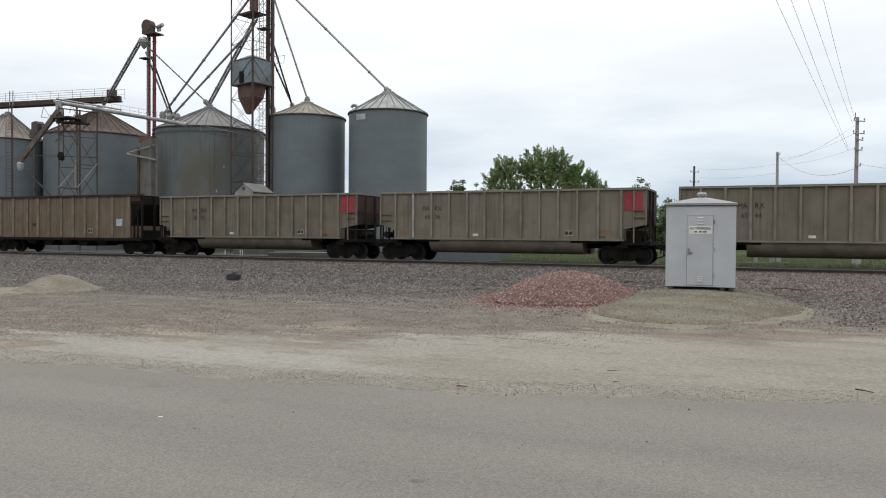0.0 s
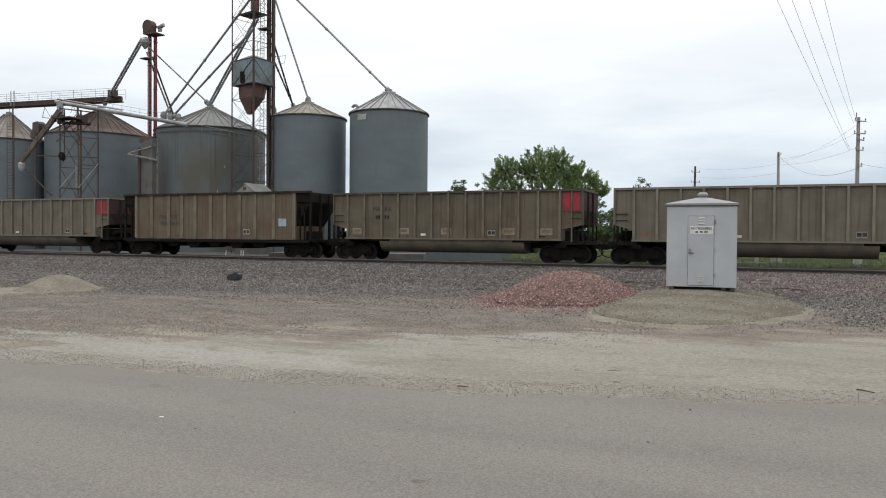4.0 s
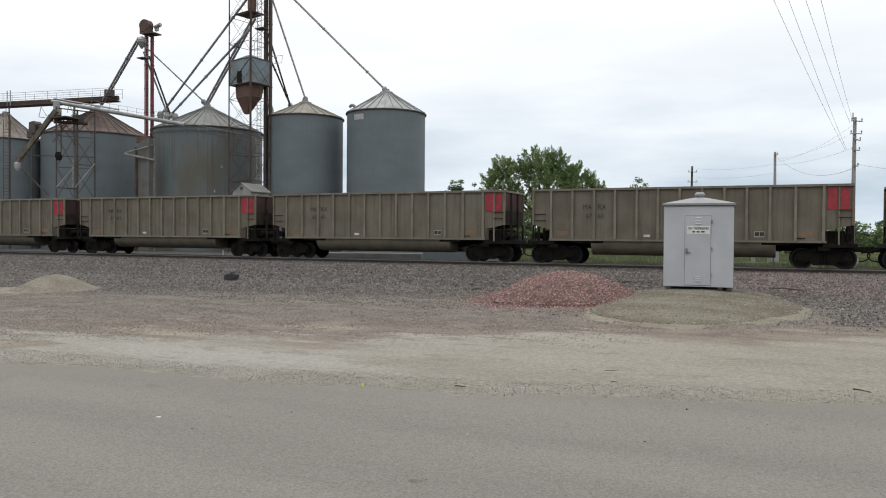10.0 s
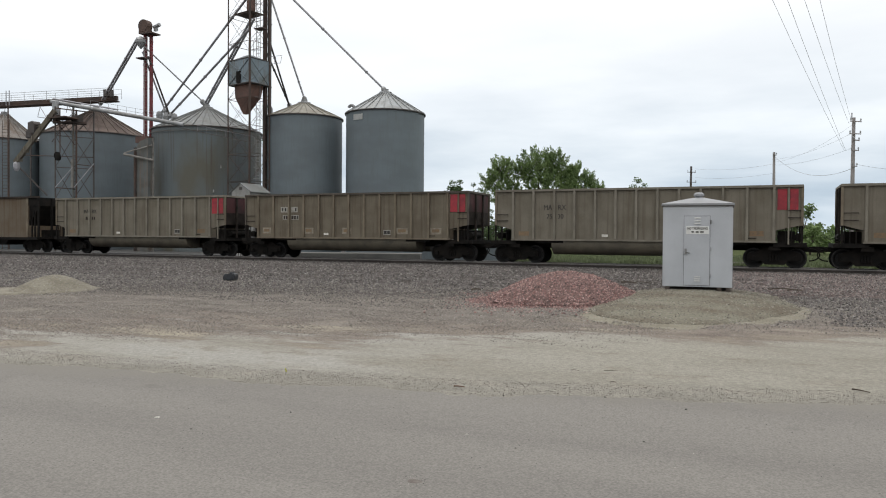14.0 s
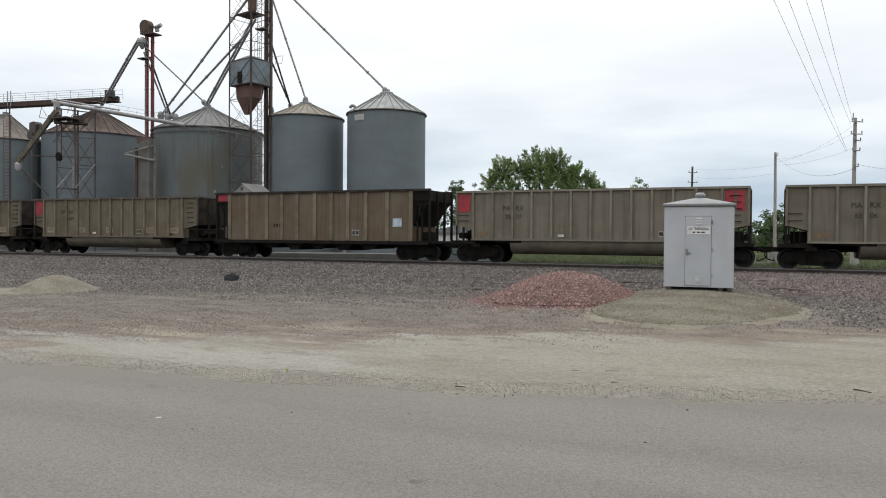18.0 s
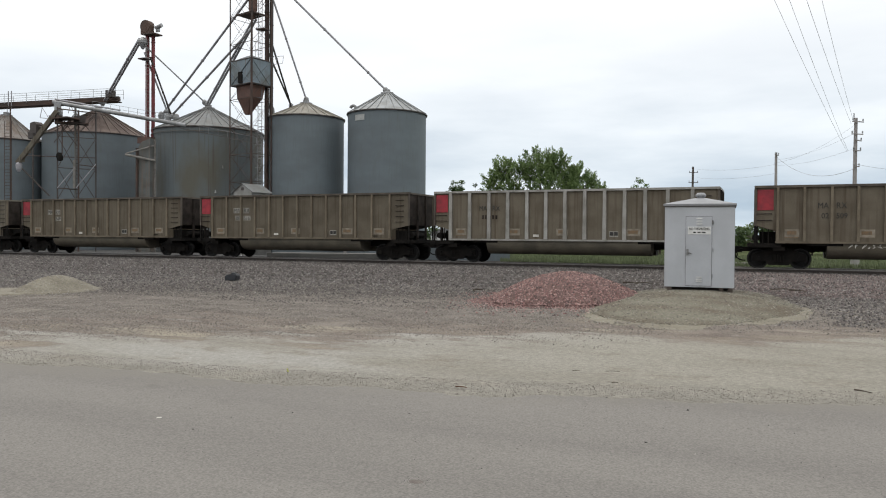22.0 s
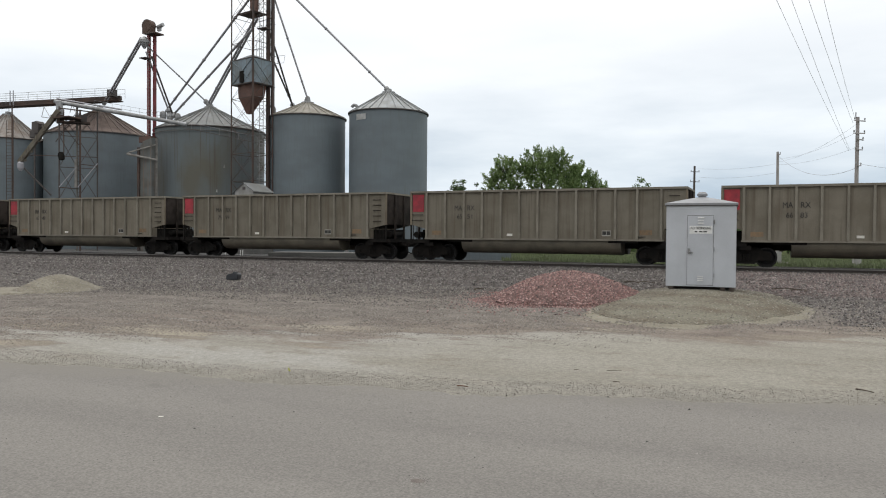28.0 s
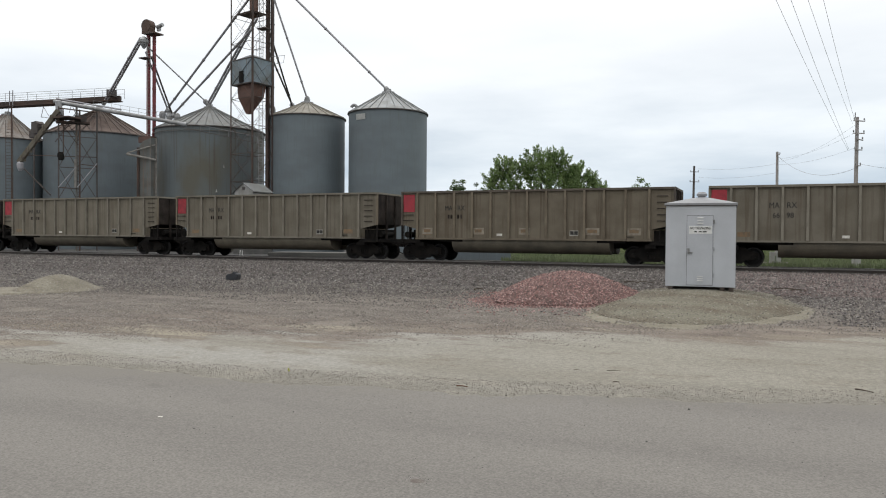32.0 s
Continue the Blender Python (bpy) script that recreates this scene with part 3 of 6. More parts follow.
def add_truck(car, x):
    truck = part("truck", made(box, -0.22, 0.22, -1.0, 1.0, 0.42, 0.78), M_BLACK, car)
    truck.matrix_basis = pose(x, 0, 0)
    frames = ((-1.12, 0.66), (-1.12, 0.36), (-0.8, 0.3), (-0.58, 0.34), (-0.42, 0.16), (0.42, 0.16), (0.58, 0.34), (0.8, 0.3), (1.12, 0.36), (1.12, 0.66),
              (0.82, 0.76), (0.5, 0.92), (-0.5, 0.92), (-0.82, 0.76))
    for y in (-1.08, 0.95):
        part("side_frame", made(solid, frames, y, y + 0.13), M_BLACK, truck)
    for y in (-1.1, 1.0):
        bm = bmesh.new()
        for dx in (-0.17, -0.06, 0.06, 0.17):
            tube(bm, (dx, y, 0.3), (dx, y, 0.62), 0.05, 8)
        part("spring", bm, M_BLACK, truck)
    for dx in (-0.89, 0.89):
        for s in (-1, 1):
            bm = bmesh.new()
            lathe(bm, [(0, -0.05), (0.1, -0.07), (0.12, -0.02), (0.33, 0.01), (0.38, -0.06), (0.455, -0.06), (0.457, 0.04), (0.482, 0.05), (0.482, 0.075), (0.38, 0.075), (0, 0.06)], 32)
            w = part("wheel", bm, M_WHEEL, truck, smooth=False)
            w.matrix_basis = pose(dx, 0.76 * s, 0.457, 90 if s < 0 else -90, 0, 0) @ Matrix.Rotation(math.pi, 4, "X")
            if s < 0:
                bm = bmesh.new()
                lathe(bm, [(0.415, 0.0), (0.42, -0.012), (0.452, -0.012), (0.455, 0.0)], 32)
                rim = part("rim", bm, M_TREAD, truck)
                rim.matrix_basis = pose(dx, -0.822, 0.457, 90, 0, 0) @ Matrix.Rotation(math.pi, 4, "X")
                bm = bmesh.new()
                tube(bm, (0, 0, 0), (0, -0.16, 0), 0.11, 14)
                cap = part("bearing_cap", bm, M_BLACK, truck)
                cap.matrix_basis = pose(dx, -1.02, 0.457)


def add_coupler(car, s):
    bm = bmesh.new()
    box(bm, min(s * 7.0, s * 7.86), max(s * 7.0, s * 7.86), -0.11, 0.11, 0.76, 0.98)
    box(bm, min(s * 7.78, s * 8.018), max(s * 7.78, s * 8.018), -0.17, 0.13, 0.72, 1.0)
    part("coupler", bm, M_BLACK, car)
    bm = bmesh.new()
    pts = [Vector((s * (7.62 + 0.45 * math.sin(a)), -0.42, 0.62 + 0.28 * math.cos(a))) for a in (math.pi * i / 10 for i in range(11))]
    sweep(bm, pts, 0.03, 8)
    part("air_hose", bm, M_BLACK, car)


M_STENCIL = material("dusty_white_stencil", (0.3, 0.287, 0.253), (0.2, 0.187, 0.16), 5, rough=0.7, bump=0)


def make_tub_car(red_side, wall, post, sill, both=False):
    """A steel coal gondola with twin belly tubs; red marks at one end or at both."""
    car = empty("coal_car")
    brown = wall is M_CARB
    top, corner = (M_RIM if post is M_POSTB else sill), (M_RIM if brown else M_POSTB)
    outline = [(-END_L, 3.70), (-END_L, 1.97), (-6.32, 1.73), (-6.32, 1.20), (6.2, 1.20), (6.2, 1.73), (END, 1.97), (END, 3.70)]
    part("side_wall", made(solid, outline, -1.585, -1.535), wall, car)
    part("side_wall", made(solid, outline, 1.535, 1.585), wall, car)
    p0 = None
    for x in POSTS:
        if p0 is None:
            bm = bmesh.new()
            w = 0.095 if post is M_SILVER else 0.062
            solid(bm, [(-w, 1.26), (w, 1.26), (w * 0.85, 3.68), (-w * 0.85, 3.68)], -1.695, -1.585)
            p0 = part("post", bm, post, car)
            p0.matrix_basis = pose(x, 0, 0)
        else:
            share("post", p0, pose(x, 0, 0), car)
    for y in (-1, 1):
        part("top_chord", made(box, -END_L - 0.03, END + 0.03, y * 1.60 - 0.09, y * 1.60 + 0.09, 3.675, 3.78), top, car)
        part("side_sill", made(box, -6.34, 6.24, y * 1.61 - 0.07, y * 1.61 + 0.07, 1.17, 1.255), sill, car)
    for s in (-1, 1):
        e = END if s > 0 else END_L
        bm = bmesh.new()
        box(bm, s * e - s * 0.05 - 0.03, s * e - s * 0.05 + 0.03, -1.53, 1.53, 1.98, 3.68)
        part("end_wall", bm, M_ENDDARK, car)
        part("end_chord", made(box, s * (e - 0.03) - 0.07, s * (e - 0.03) + 0.07, -1.5, 1.5, 3.68, 3.776), top, car)
        for y in (-0.55, 0.55):
            part("end_post", made(box, s * (e + 0.025) - 0.045, s * (e + 0.025) + 0.045, y - 0.06, y + 0.06, 1.1, 3.67), M_ENDDARK, car)
        for y in (-1, 1):
            part("corner_post", made(box, s * (e - 0.01) - 0.05, s * (e - 0.01) + 0.05, y * 1.615 - 0.04, y * 1.615 + 0.04, 1.95, 3.67), corner, car)
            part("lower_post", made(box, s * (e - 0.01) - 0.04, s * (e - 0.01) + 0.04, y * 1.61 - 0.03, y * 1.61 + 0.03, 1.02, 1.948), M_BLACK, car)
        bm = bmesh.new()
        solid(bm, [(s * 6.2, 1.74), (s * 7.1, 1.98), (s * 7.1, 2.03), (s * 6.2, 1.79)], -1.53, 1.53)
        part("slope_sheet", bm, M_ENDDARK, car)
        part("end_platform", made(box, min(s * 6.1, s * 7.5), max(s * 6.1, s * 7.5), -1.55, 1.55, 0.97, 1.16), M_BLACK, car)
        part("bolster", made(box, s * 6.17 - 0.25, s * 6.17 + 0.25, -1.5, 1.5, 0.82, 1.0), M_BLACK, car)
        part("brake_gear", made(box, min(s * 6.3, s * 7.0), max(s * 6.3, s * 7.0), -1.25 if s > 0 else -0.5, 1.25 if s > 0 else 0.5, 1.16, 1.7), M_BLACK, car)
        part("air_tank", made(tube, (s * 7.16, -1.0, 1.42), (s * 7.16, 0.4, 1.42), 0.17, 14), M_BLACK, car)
        for dx in (6.62, 6.86, 7.08):
            bm = bmesh.new()
            tube(bm, (s * dx, -1.56, 1.1), (s * dx, -1.56, 1.75 + 0.25 * (dx - 6.3)), 0.022, 6)
            part("grab_bar", bm, M_BLACK, car)
        add_truck(car, s * 6.17)
        add_coupler(car, s)
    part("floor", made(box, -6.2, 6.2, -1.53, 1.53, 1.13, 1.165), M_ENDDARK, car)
    part("centre_sill", made(box, -7.2, 7.2, -0.17, 0.17, 0.78, 1.13), M_BLACK, car)
    for y in (-1, 1):
        prof = [(1.56, 1.165), (1.56, 1.02), (1.53, 0.90), (1.47, 0.78), (1.38, 0.67), (1.25, 0.57), (1.08, 0.50), (0.85, 0.47), (0.62, 0.48), (0.42, 0.56), (0.3, 0.72), (0.26, 1.165)]
        bm = bmesh.new()
        a = [bm.verts.new((-4.22, y * p, z)) for p, z in prof]
        b = [bm.verts.new((4.2, y * p, z)) for p, z in prof]
        bm.faces.new(a)
        bm.faces.new(b[::-1])
        for i in range(len(a) - 1):
            bm.faces.new((a[i], a[i + 1], b[i + 1], b[i]))
        bmesh.ops.recalc_face_normals(bm, faces=bm.faces[:])
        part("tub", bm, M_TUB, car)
        # short black bars put in for the dark gap over each tub end
        for s in (-1, 1):
            part("tub_flange", made(box, min(s * 3.6, s * 5.0), max(s * 3.6, s * 5.0), y * 1.52 - 0.06, y * 1.52 + 0.06, 1.06, 1.168), M_BLACK, car)
    r = red_side

    def rungs(side, x0, x1, zs):
        for z in zs:
            bm = bmesh.new()
            tube(bm, (side * x0, -1.66, z), (side * x1, -1.66, z), 0.022, 6)
            for e in (x0, x1):
                tube(bm, (side * e, -1.58, z), (side * e, -1.67, z), 0.022, 6)
            part("rung", bm, M_ENDDARK, car)

    def red(side, spans):
        for x0, x1 in spans:
            part("red_panel", plate(min(side * x0, side * x1), max(side * x0, side * x1), 2.66, 3.6), M_RED, car)

    if r > 0 or both:
        part("red_end", made(box, 7.282, 7.292, -1.46, 1.46, 2.7, 3.62), M_REDEND, car)
    if r > 0:
        red(1, ((6.26, 6.66), (6.78, 7.12)))
        rungs(1, 6.72, 7.2, (2.3, 2.62))
        rungs(-1, 6.55, 7.1, (2.18, 2.5))
        part("ladder_rail", made(box, 6.7, 6.76, -1.66, -1.585, 1.1, 3.66), post, car)
    else:
        red(-1, ((6.42, 7.1),))
        rungs(-1, 6.5, 7.1, (2.2, 2.5))
        rungs(1, 6.5, 6.95, (2.15, 2.45, 2.75, 3.05, 3.35))
    if both:
        red(1, ((6.26, 6.66), (6.78, 7.12)))
    part("placard", plate(-1.66, -1.36, 1.38, 1.5), M_WHITE, car)
    x = 2.44 if brown else 3.5
    part("stencil_box", plate(x - 0.22, x + 0.22, 1.4, 1.68), M_STENCIL, car)
    for dx in (-0.19, 0.02):
        part("stencil_mark", plate(x + dx, x + dx + 0.18, 1.46, 1.64, -1.611, 0.004), M_LETTER, car)
    part("faded_mark", plate(-5.95, -5.4, 1.42, 1.64, -1.588, 0.004), M_ORANGE, car)
    part("faded_mark", plate(5.1, 5.7, 1.46, 1.7, -1.588, 0.004), M_ORANGE, car)
    bm = bmesh.new()
    tube(bm, (5.0, -1.66, 1.37), (5.4, -1.66, 1.37), 0.02, 6)
    part("grab_iron", bm, M_BLACK, car)
    return tagged(car, "dusty grey-brown ribbed steel coal gondola car with a red end panel", "train car", "coal train")


def make_hopper_car(red_side, ribs, doors):
    """An open-ended hopper car: a high box on slope sheets, black end frames, discharge doors below."""
    car = empty("hopper_car")
    body = [(-6.28, 3.9), (-6.28, 1.05), (6.2, 1.05), (6.2, 3.9)]
    for y in (-1.58, 1.53):
        part("side_wall", made(solid, body, y, y + 0.05), M_HOPWALL, car)
    if ribs:
        for x in (-6.22, -4.9, -3.47, -2.39, -1.31, -0.09, 1.03, 2.14, 3.3, 4.66, 6.12):
            bm = bmesh.new()
            solid(bm, [(-0.11, 1.12), (0.11, 1.12), (0.11, 3.84), (-0.11, 3.84)], -1.65, -1.58)
            p = part("post", bm, M_POSTB, car)
            p.matrix_basis = pose(x, 0, 0)
    else:
        for x in (-6.2, 6.14):
            part("post", made(box, x - 0.1, x + 0.1, -1.64, -1.58, 1.12, 3.84), M_POSTB, car)
    for y in (-1, 1):
        part("top_chord", made(box, -END, END, y * 1.6 - 0.09, y * 1.6 + 0.09, 3.84, 3.96), M_ENDDARK, car)
        part("side_sill", made(box, -7.2, 7.2, y * 1.55 - 0.1, y * 1.55 + 0.1, 0.9, 1.08), M_BLACK, car)
    for s in (-1, 1):
        bm = bmesh.new()
        solid(bm, [(s * 6.2, 1.9), (s * 7.2, 3.3), (s * 7.2, 3.88), (s * 6.2, 3.88)], -1.5, 1.5)
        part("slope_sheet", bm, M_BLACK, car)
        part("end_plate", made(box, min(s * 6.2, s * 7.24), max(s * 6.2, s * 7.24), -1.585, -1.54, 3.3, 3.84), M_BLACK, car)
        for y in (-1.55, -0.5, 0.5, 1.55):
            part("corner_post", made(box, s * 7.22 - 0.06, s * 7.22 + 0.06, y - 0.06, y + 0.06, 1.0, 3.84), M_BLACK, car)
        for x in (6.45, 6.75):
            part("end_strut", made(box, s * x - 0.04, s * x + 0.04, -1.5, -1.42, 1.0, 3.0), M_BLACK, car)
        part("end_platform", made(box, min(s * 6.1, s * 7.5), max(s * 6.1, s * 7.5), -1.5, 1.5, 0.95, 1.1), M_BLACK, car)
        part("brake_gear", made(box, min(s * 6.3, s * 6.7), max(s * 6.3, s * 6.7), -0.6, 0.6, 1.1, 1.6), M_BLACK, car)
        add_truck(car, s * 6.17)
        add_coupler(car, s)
    part("floor", made(box, -6.2, 6.2, -1.52, 1.52, 1.06, 1.1), M_ENDDARK, car)
    part("centre_sill", made(box, -7.2, 7.2, -0.17, 0.17, 0.7, 1.05), M_BLACK, car)
    n = doors
    for i in range(n):
        w = 8.4 / n
        x = -4.2 + w * (i + 0.5)
        bm = bmesh.new()
        solid(bm, [(x - w * 0.46, 1.05), (x + w * 0.46, 1.05), (x + w * 0.16, 0.62 - 0.1 * (i % 2)), (x - w * 0.16, 0.62 - 0.1 * (i % 2))], -1.35, 1.35)
        part("hopper_door", bm, M_BLACK, car)
    if red_side:
        part("red_panel", plate(6.28, 7.12, 3.5, 3.82) if red_side > 0 else plate(-7.12, -6.34, 3.42, 3.82), M_REDEND if red_side > 0 else M_RED, car)
    if ribs:
        part("sticker", plate(5.0, 5.55, 1.88, 2.34), M_PALEBLUE, car)
        part("stencil_box", plate(2.4, 2.88, 1.38, 1.7), M_STENCIL, car)
        for dx in (0.04, 0.27):
            part("stencil_mark", plate(2.4 + dx, 2.4 + dx + 0.17, 1.44, 1.64, -1.612, 0.004), M_LETTER, car)
    return tagged(car, "brown steel hopper car with open black end frames", "train car", "coal train")


MASTERS = {
    "R": make_tub_car(1, M_CAR, M_POST, M_POST),
    "RB": make_tub_car(1, M_CARB, M_POSTB, M_POSTB),
    "both": make_tub_car(-1, M_CAR, M_POST, M_POST, True),
    "L": make_tub_car(-1, M_CAR, M_POST, M_POST),
    "LB": make_tub_car(-1, M_CARB, M_POSTB, M_POSTB),
    "LS": make_tub_car(-1, M_CARB, M_SILVER, M_SILVER),
    "H": make_hopper_car(1, True, 5),
    "HL": make_hopper_car(-1, True, 5),
    "HP": make_hopper_car(0, True, 5),
    "HS": make_hopper_car(0, False, 4),
}
tagged(MASTERS["RB"], "dirty brown ribbed steel coal gondola car with red end strips")
tagged(MASTERS["LB"], "dirty brown ribbed steel coal gondola car with a red end square")
tagged(MASTERS["L"], "dusty grey-brown ribbed steel coal gondola car with a red end square")
tagged(MASTERS["LS"], "brown steel coal gondola car with bare silver side posts")
tagged(MASTERS["both"], "dusty grey-brown steel coal gondola car, red panels at both ends")
tagged(MASTERS["HS"], "smooth-sided brown steel hopper car with low discharge pockets")
# from the first car back: its kind, and the number painted on it in two halves ("" where it cannot be read)
CONSIST = (
    ("R", "65 44"), ("R", "65 24"), ("R", "67 55"), ("H", ""), ("R", "65 48"), ("R", "67 05"), ("R", "75 43"), ("RB", ""), ("HP", "98 465"),
    ("R", "75 61"), ("RB", ""), ("RB", "02 624"), ("RB", "02 634"), ("R", "75 43"), ("R", "65 96"), ("R", "67 60"), ("R", "67 45"), ("R", "67 61"),
    ("R", "67 78"), ("R", "75 25"), ("R", "66 19"), ("R", "75 30"), ("RB", "box"), ("R", ""), ("HS", "09102"), ("R", "67 40"), ("R", "65 06"),
    ("both", "75 77"), ("HL", ""), ("LB", "02 609"), ("LB", "02 505"), ("LB", "box"), ("LB", "02 509"), ("LS", ""), ("LB", "box 00 516"),
    ("LB", "box - 569"), ("L", "66 46"), ("LB", "02 534"), ("L", "73 26"), ("L", ""), ("L", ""), ("L", "66 83"), ("L", "65 51"), ("L", "75 99"),
    ("L", "67 49"), ("L", "75 64"), ("LS", "02 559"), ("L", "66 98"), ("LB", ""), ("L", ""), ("L", ""), ("LB", ""), ("L", ""))
cars = []
used = set()
for i, (kind, number) in enumerate(CONSIST):
    if kind in used:
        car = copy_thing(MASTERS[kind], Matrix())
    else:
        car = MASTERS[kind]
    cars.append((1 - i, car, kind, number))
    if kind not in used:
        used.add(kind)
        cars[-1] = (1 - i, None, kind, number)
for i, (k, car, kind, number) in enumerate(cars):
    if car is None:
        cars[i] = (k, MASTERS[kind], kind, number)


def mark_car(car, kind, number):
    """The owner's mark and the number, black, either side of the third post; worn ones as bars."""
    boxed = number.startswith("box")
    number = number[4:] if boxed else number
    if kind.startswith("H"):
        if kind == "HS":
            letters(car, "lettering", "MAXX", -3.9, 2.52, 0.26, M_LETTER, 1.05, -1.588)
            letters(car, "lettering", number, -3.9, 2.1, 0.24, M_LETTER, 1.05, -1.588)
        elif number:
            letters(car, "lettering", "MA  XX", -4.3, 2.35, 0.26, M_LETTER, 1.5, -1.588)
            letters(car, "lettering", number, -4.2, 1.92, 0.26, M_LETTER, 1.5, -1.588)
        else:
            for dx in (0, 0.2, 0.4):
                part("worn_digit", plate(-3.0 + dx, -2.87 + dx, 1.85, 2.05, -1.584, 0.004), M_ENDDARK, car)
        return
    if boxed:
        for x0, x1, z0, z1 in ((-4.66, -4.18, 2.7, 3.02), (-3.92, -3.48, 2.7, 3.02), (-4.52, -4.18, 2.26, 2.54), (-3.92, -3.4, 2.26, 2.54)):
            if x1 == -4.18 and z1 == 2.54 and number.startswith("-"):
                continue
            part("pale_patch", plate(x0, x1, z0, z1, -1.588, 0.004), M_STENCIL, car)
        if not number:
            for x in (-4.58, -4.38, -3.86, -3.66, -4.46, -4.3, -3.86, -3.7, -3.54):
                z = 2.76 if x in (-4.58, -4.38, -3.66) else 2.3
                part("worn_letter", plate(x, x + 0.1, z, z + 0.2, -1.593, 0.004), M_LETTER, car)
    if number or not boxed:
        letters(car, "lettering", "MA", -4.63, 2.73, 0.26, M_LETTER, 0.44, -1.598)
        letters(car, "lettering", "RX", -3.9, 2.73, 0.26, M_LETTER, 0.43, -1.598)
    if number:
        a, b = number.split()
        if a != "-":
            letters(car, "lettering", a, -4.48, 2.29, 0.23, M_LETTER, 0.3, -1.598)
        letters(car, "lettering", b, -3.9, 2.29, 0.23, M_LETTER, 0.3 * len(b) / 2, -1.598)
    else:
        for x in (-4.46, -4.3, -3.9, -3.72):
            part("worn_digit", plate(x, x + 0.11, 2.29, 2.5, -1.596, 0.003), M_ENDDARK, car)
    if kind in ("LB", "RB", "LS"):
        for x, w in ((-5.95, 0.6), (-3.0, 0.62), (-0.45, 0.6), (3.02, 0.7), (5.08, 0.66)):
            part("cream_patch", plate(x, x + w, 1.45, 1.8, -1.593, 0.003), M_PATCH, car)
            part("orange_mark", plate(x + 0.1, x + w - 0.12, 1.56, 1.72, -1.597, 0.003), M_ORANGE, car)


for k, car, kind, number in cars:
    mark_car(car, kind, number)


def graffiti(car, x0, x1, mat, seed, y=-1.575, z0=0.96, z1=1.15):
    """A loose tag of thin strokes on the tub."""
    random.seed(seed)
    bm = bmesh.new()
    x = x0
    while x < x1:
        a = Vector((x, y, random.uniform(z0, (z0 + z1) / 2)))
        for _ in range(3):
            b = Vector((x + random.uniform(0.0, 0.2), y, random.uniform(z0, z1)))
            tube(bm, a, b, 0.014, 4)
            a = b
        x += random.uniform(0.16, 0.3)
    part("graffiti", bm, mat, car, "pale scrawled graffiti strokes")


for k, car, kind, number in cars:
    if k == -31:
        graffiti(car, -3.4, -1.6, M_WHITE, 1)
        graffiti(car, 1.0, 2.4, M_WHITE, 2)
        graffiti(car, 3.4, 5.9, M_PATCH, 6, -1.59, 1.75, 2.25)
    elif k == -11:
        graffiti(car, 0.2, 2.6, M_PATCH, 3)
    elif k == -35:
        graffiti(car, -2.9, -2.0, M_PALEBLUE, 4)
        graffiti(car, 0.2, 2.2, M_PALEBLUE, 5)
    if k == 0:
        # one repainted, paler post
        pale = [o for o in car.children if o.name.startswith("post")]
        pale = min(pale, key=lambda o: abs(o.matrix_basis.translation.x + 5.15))
        pale.material_slots[0].link = "OBJECT"
        pale.material_slots[0].material = M_SILVER


# ---- grain elevator ----
M_PADC = material("grey_pad_concrete", (0.115, 0.112, 0.105), (0.085, 0.084, 0.08), 0.8, 0.9, 0, 0.1, 20, 0)
M_DULLROOF = material("dull_roof_sheet", (0.165, 0.175, 0.175), (0.12, 0.12, 0.112), 0.9, 0.6, 0.2, 0.0, 30, 0.05, streak=(0.12, 0.105, 0.08))
M_TANROOF = material("tan_stained_roof_sheet", (0.23, 0.215, 0.175), (0.17, 0.15, 0.115), 0.9, 0.6, 0.2, 0.0, 30, 0.05, streak=(0.24, 0.25, 0.25))
M_OLDROOF = material("rust_stained_pale_roof", (0.21, 0.2, 0.185), (0.12, 0.088, 0.066), 0.6, 0.7, 0.1, 0.0, 30, 0.05, streak=(0.10, 0.066, 0.048))


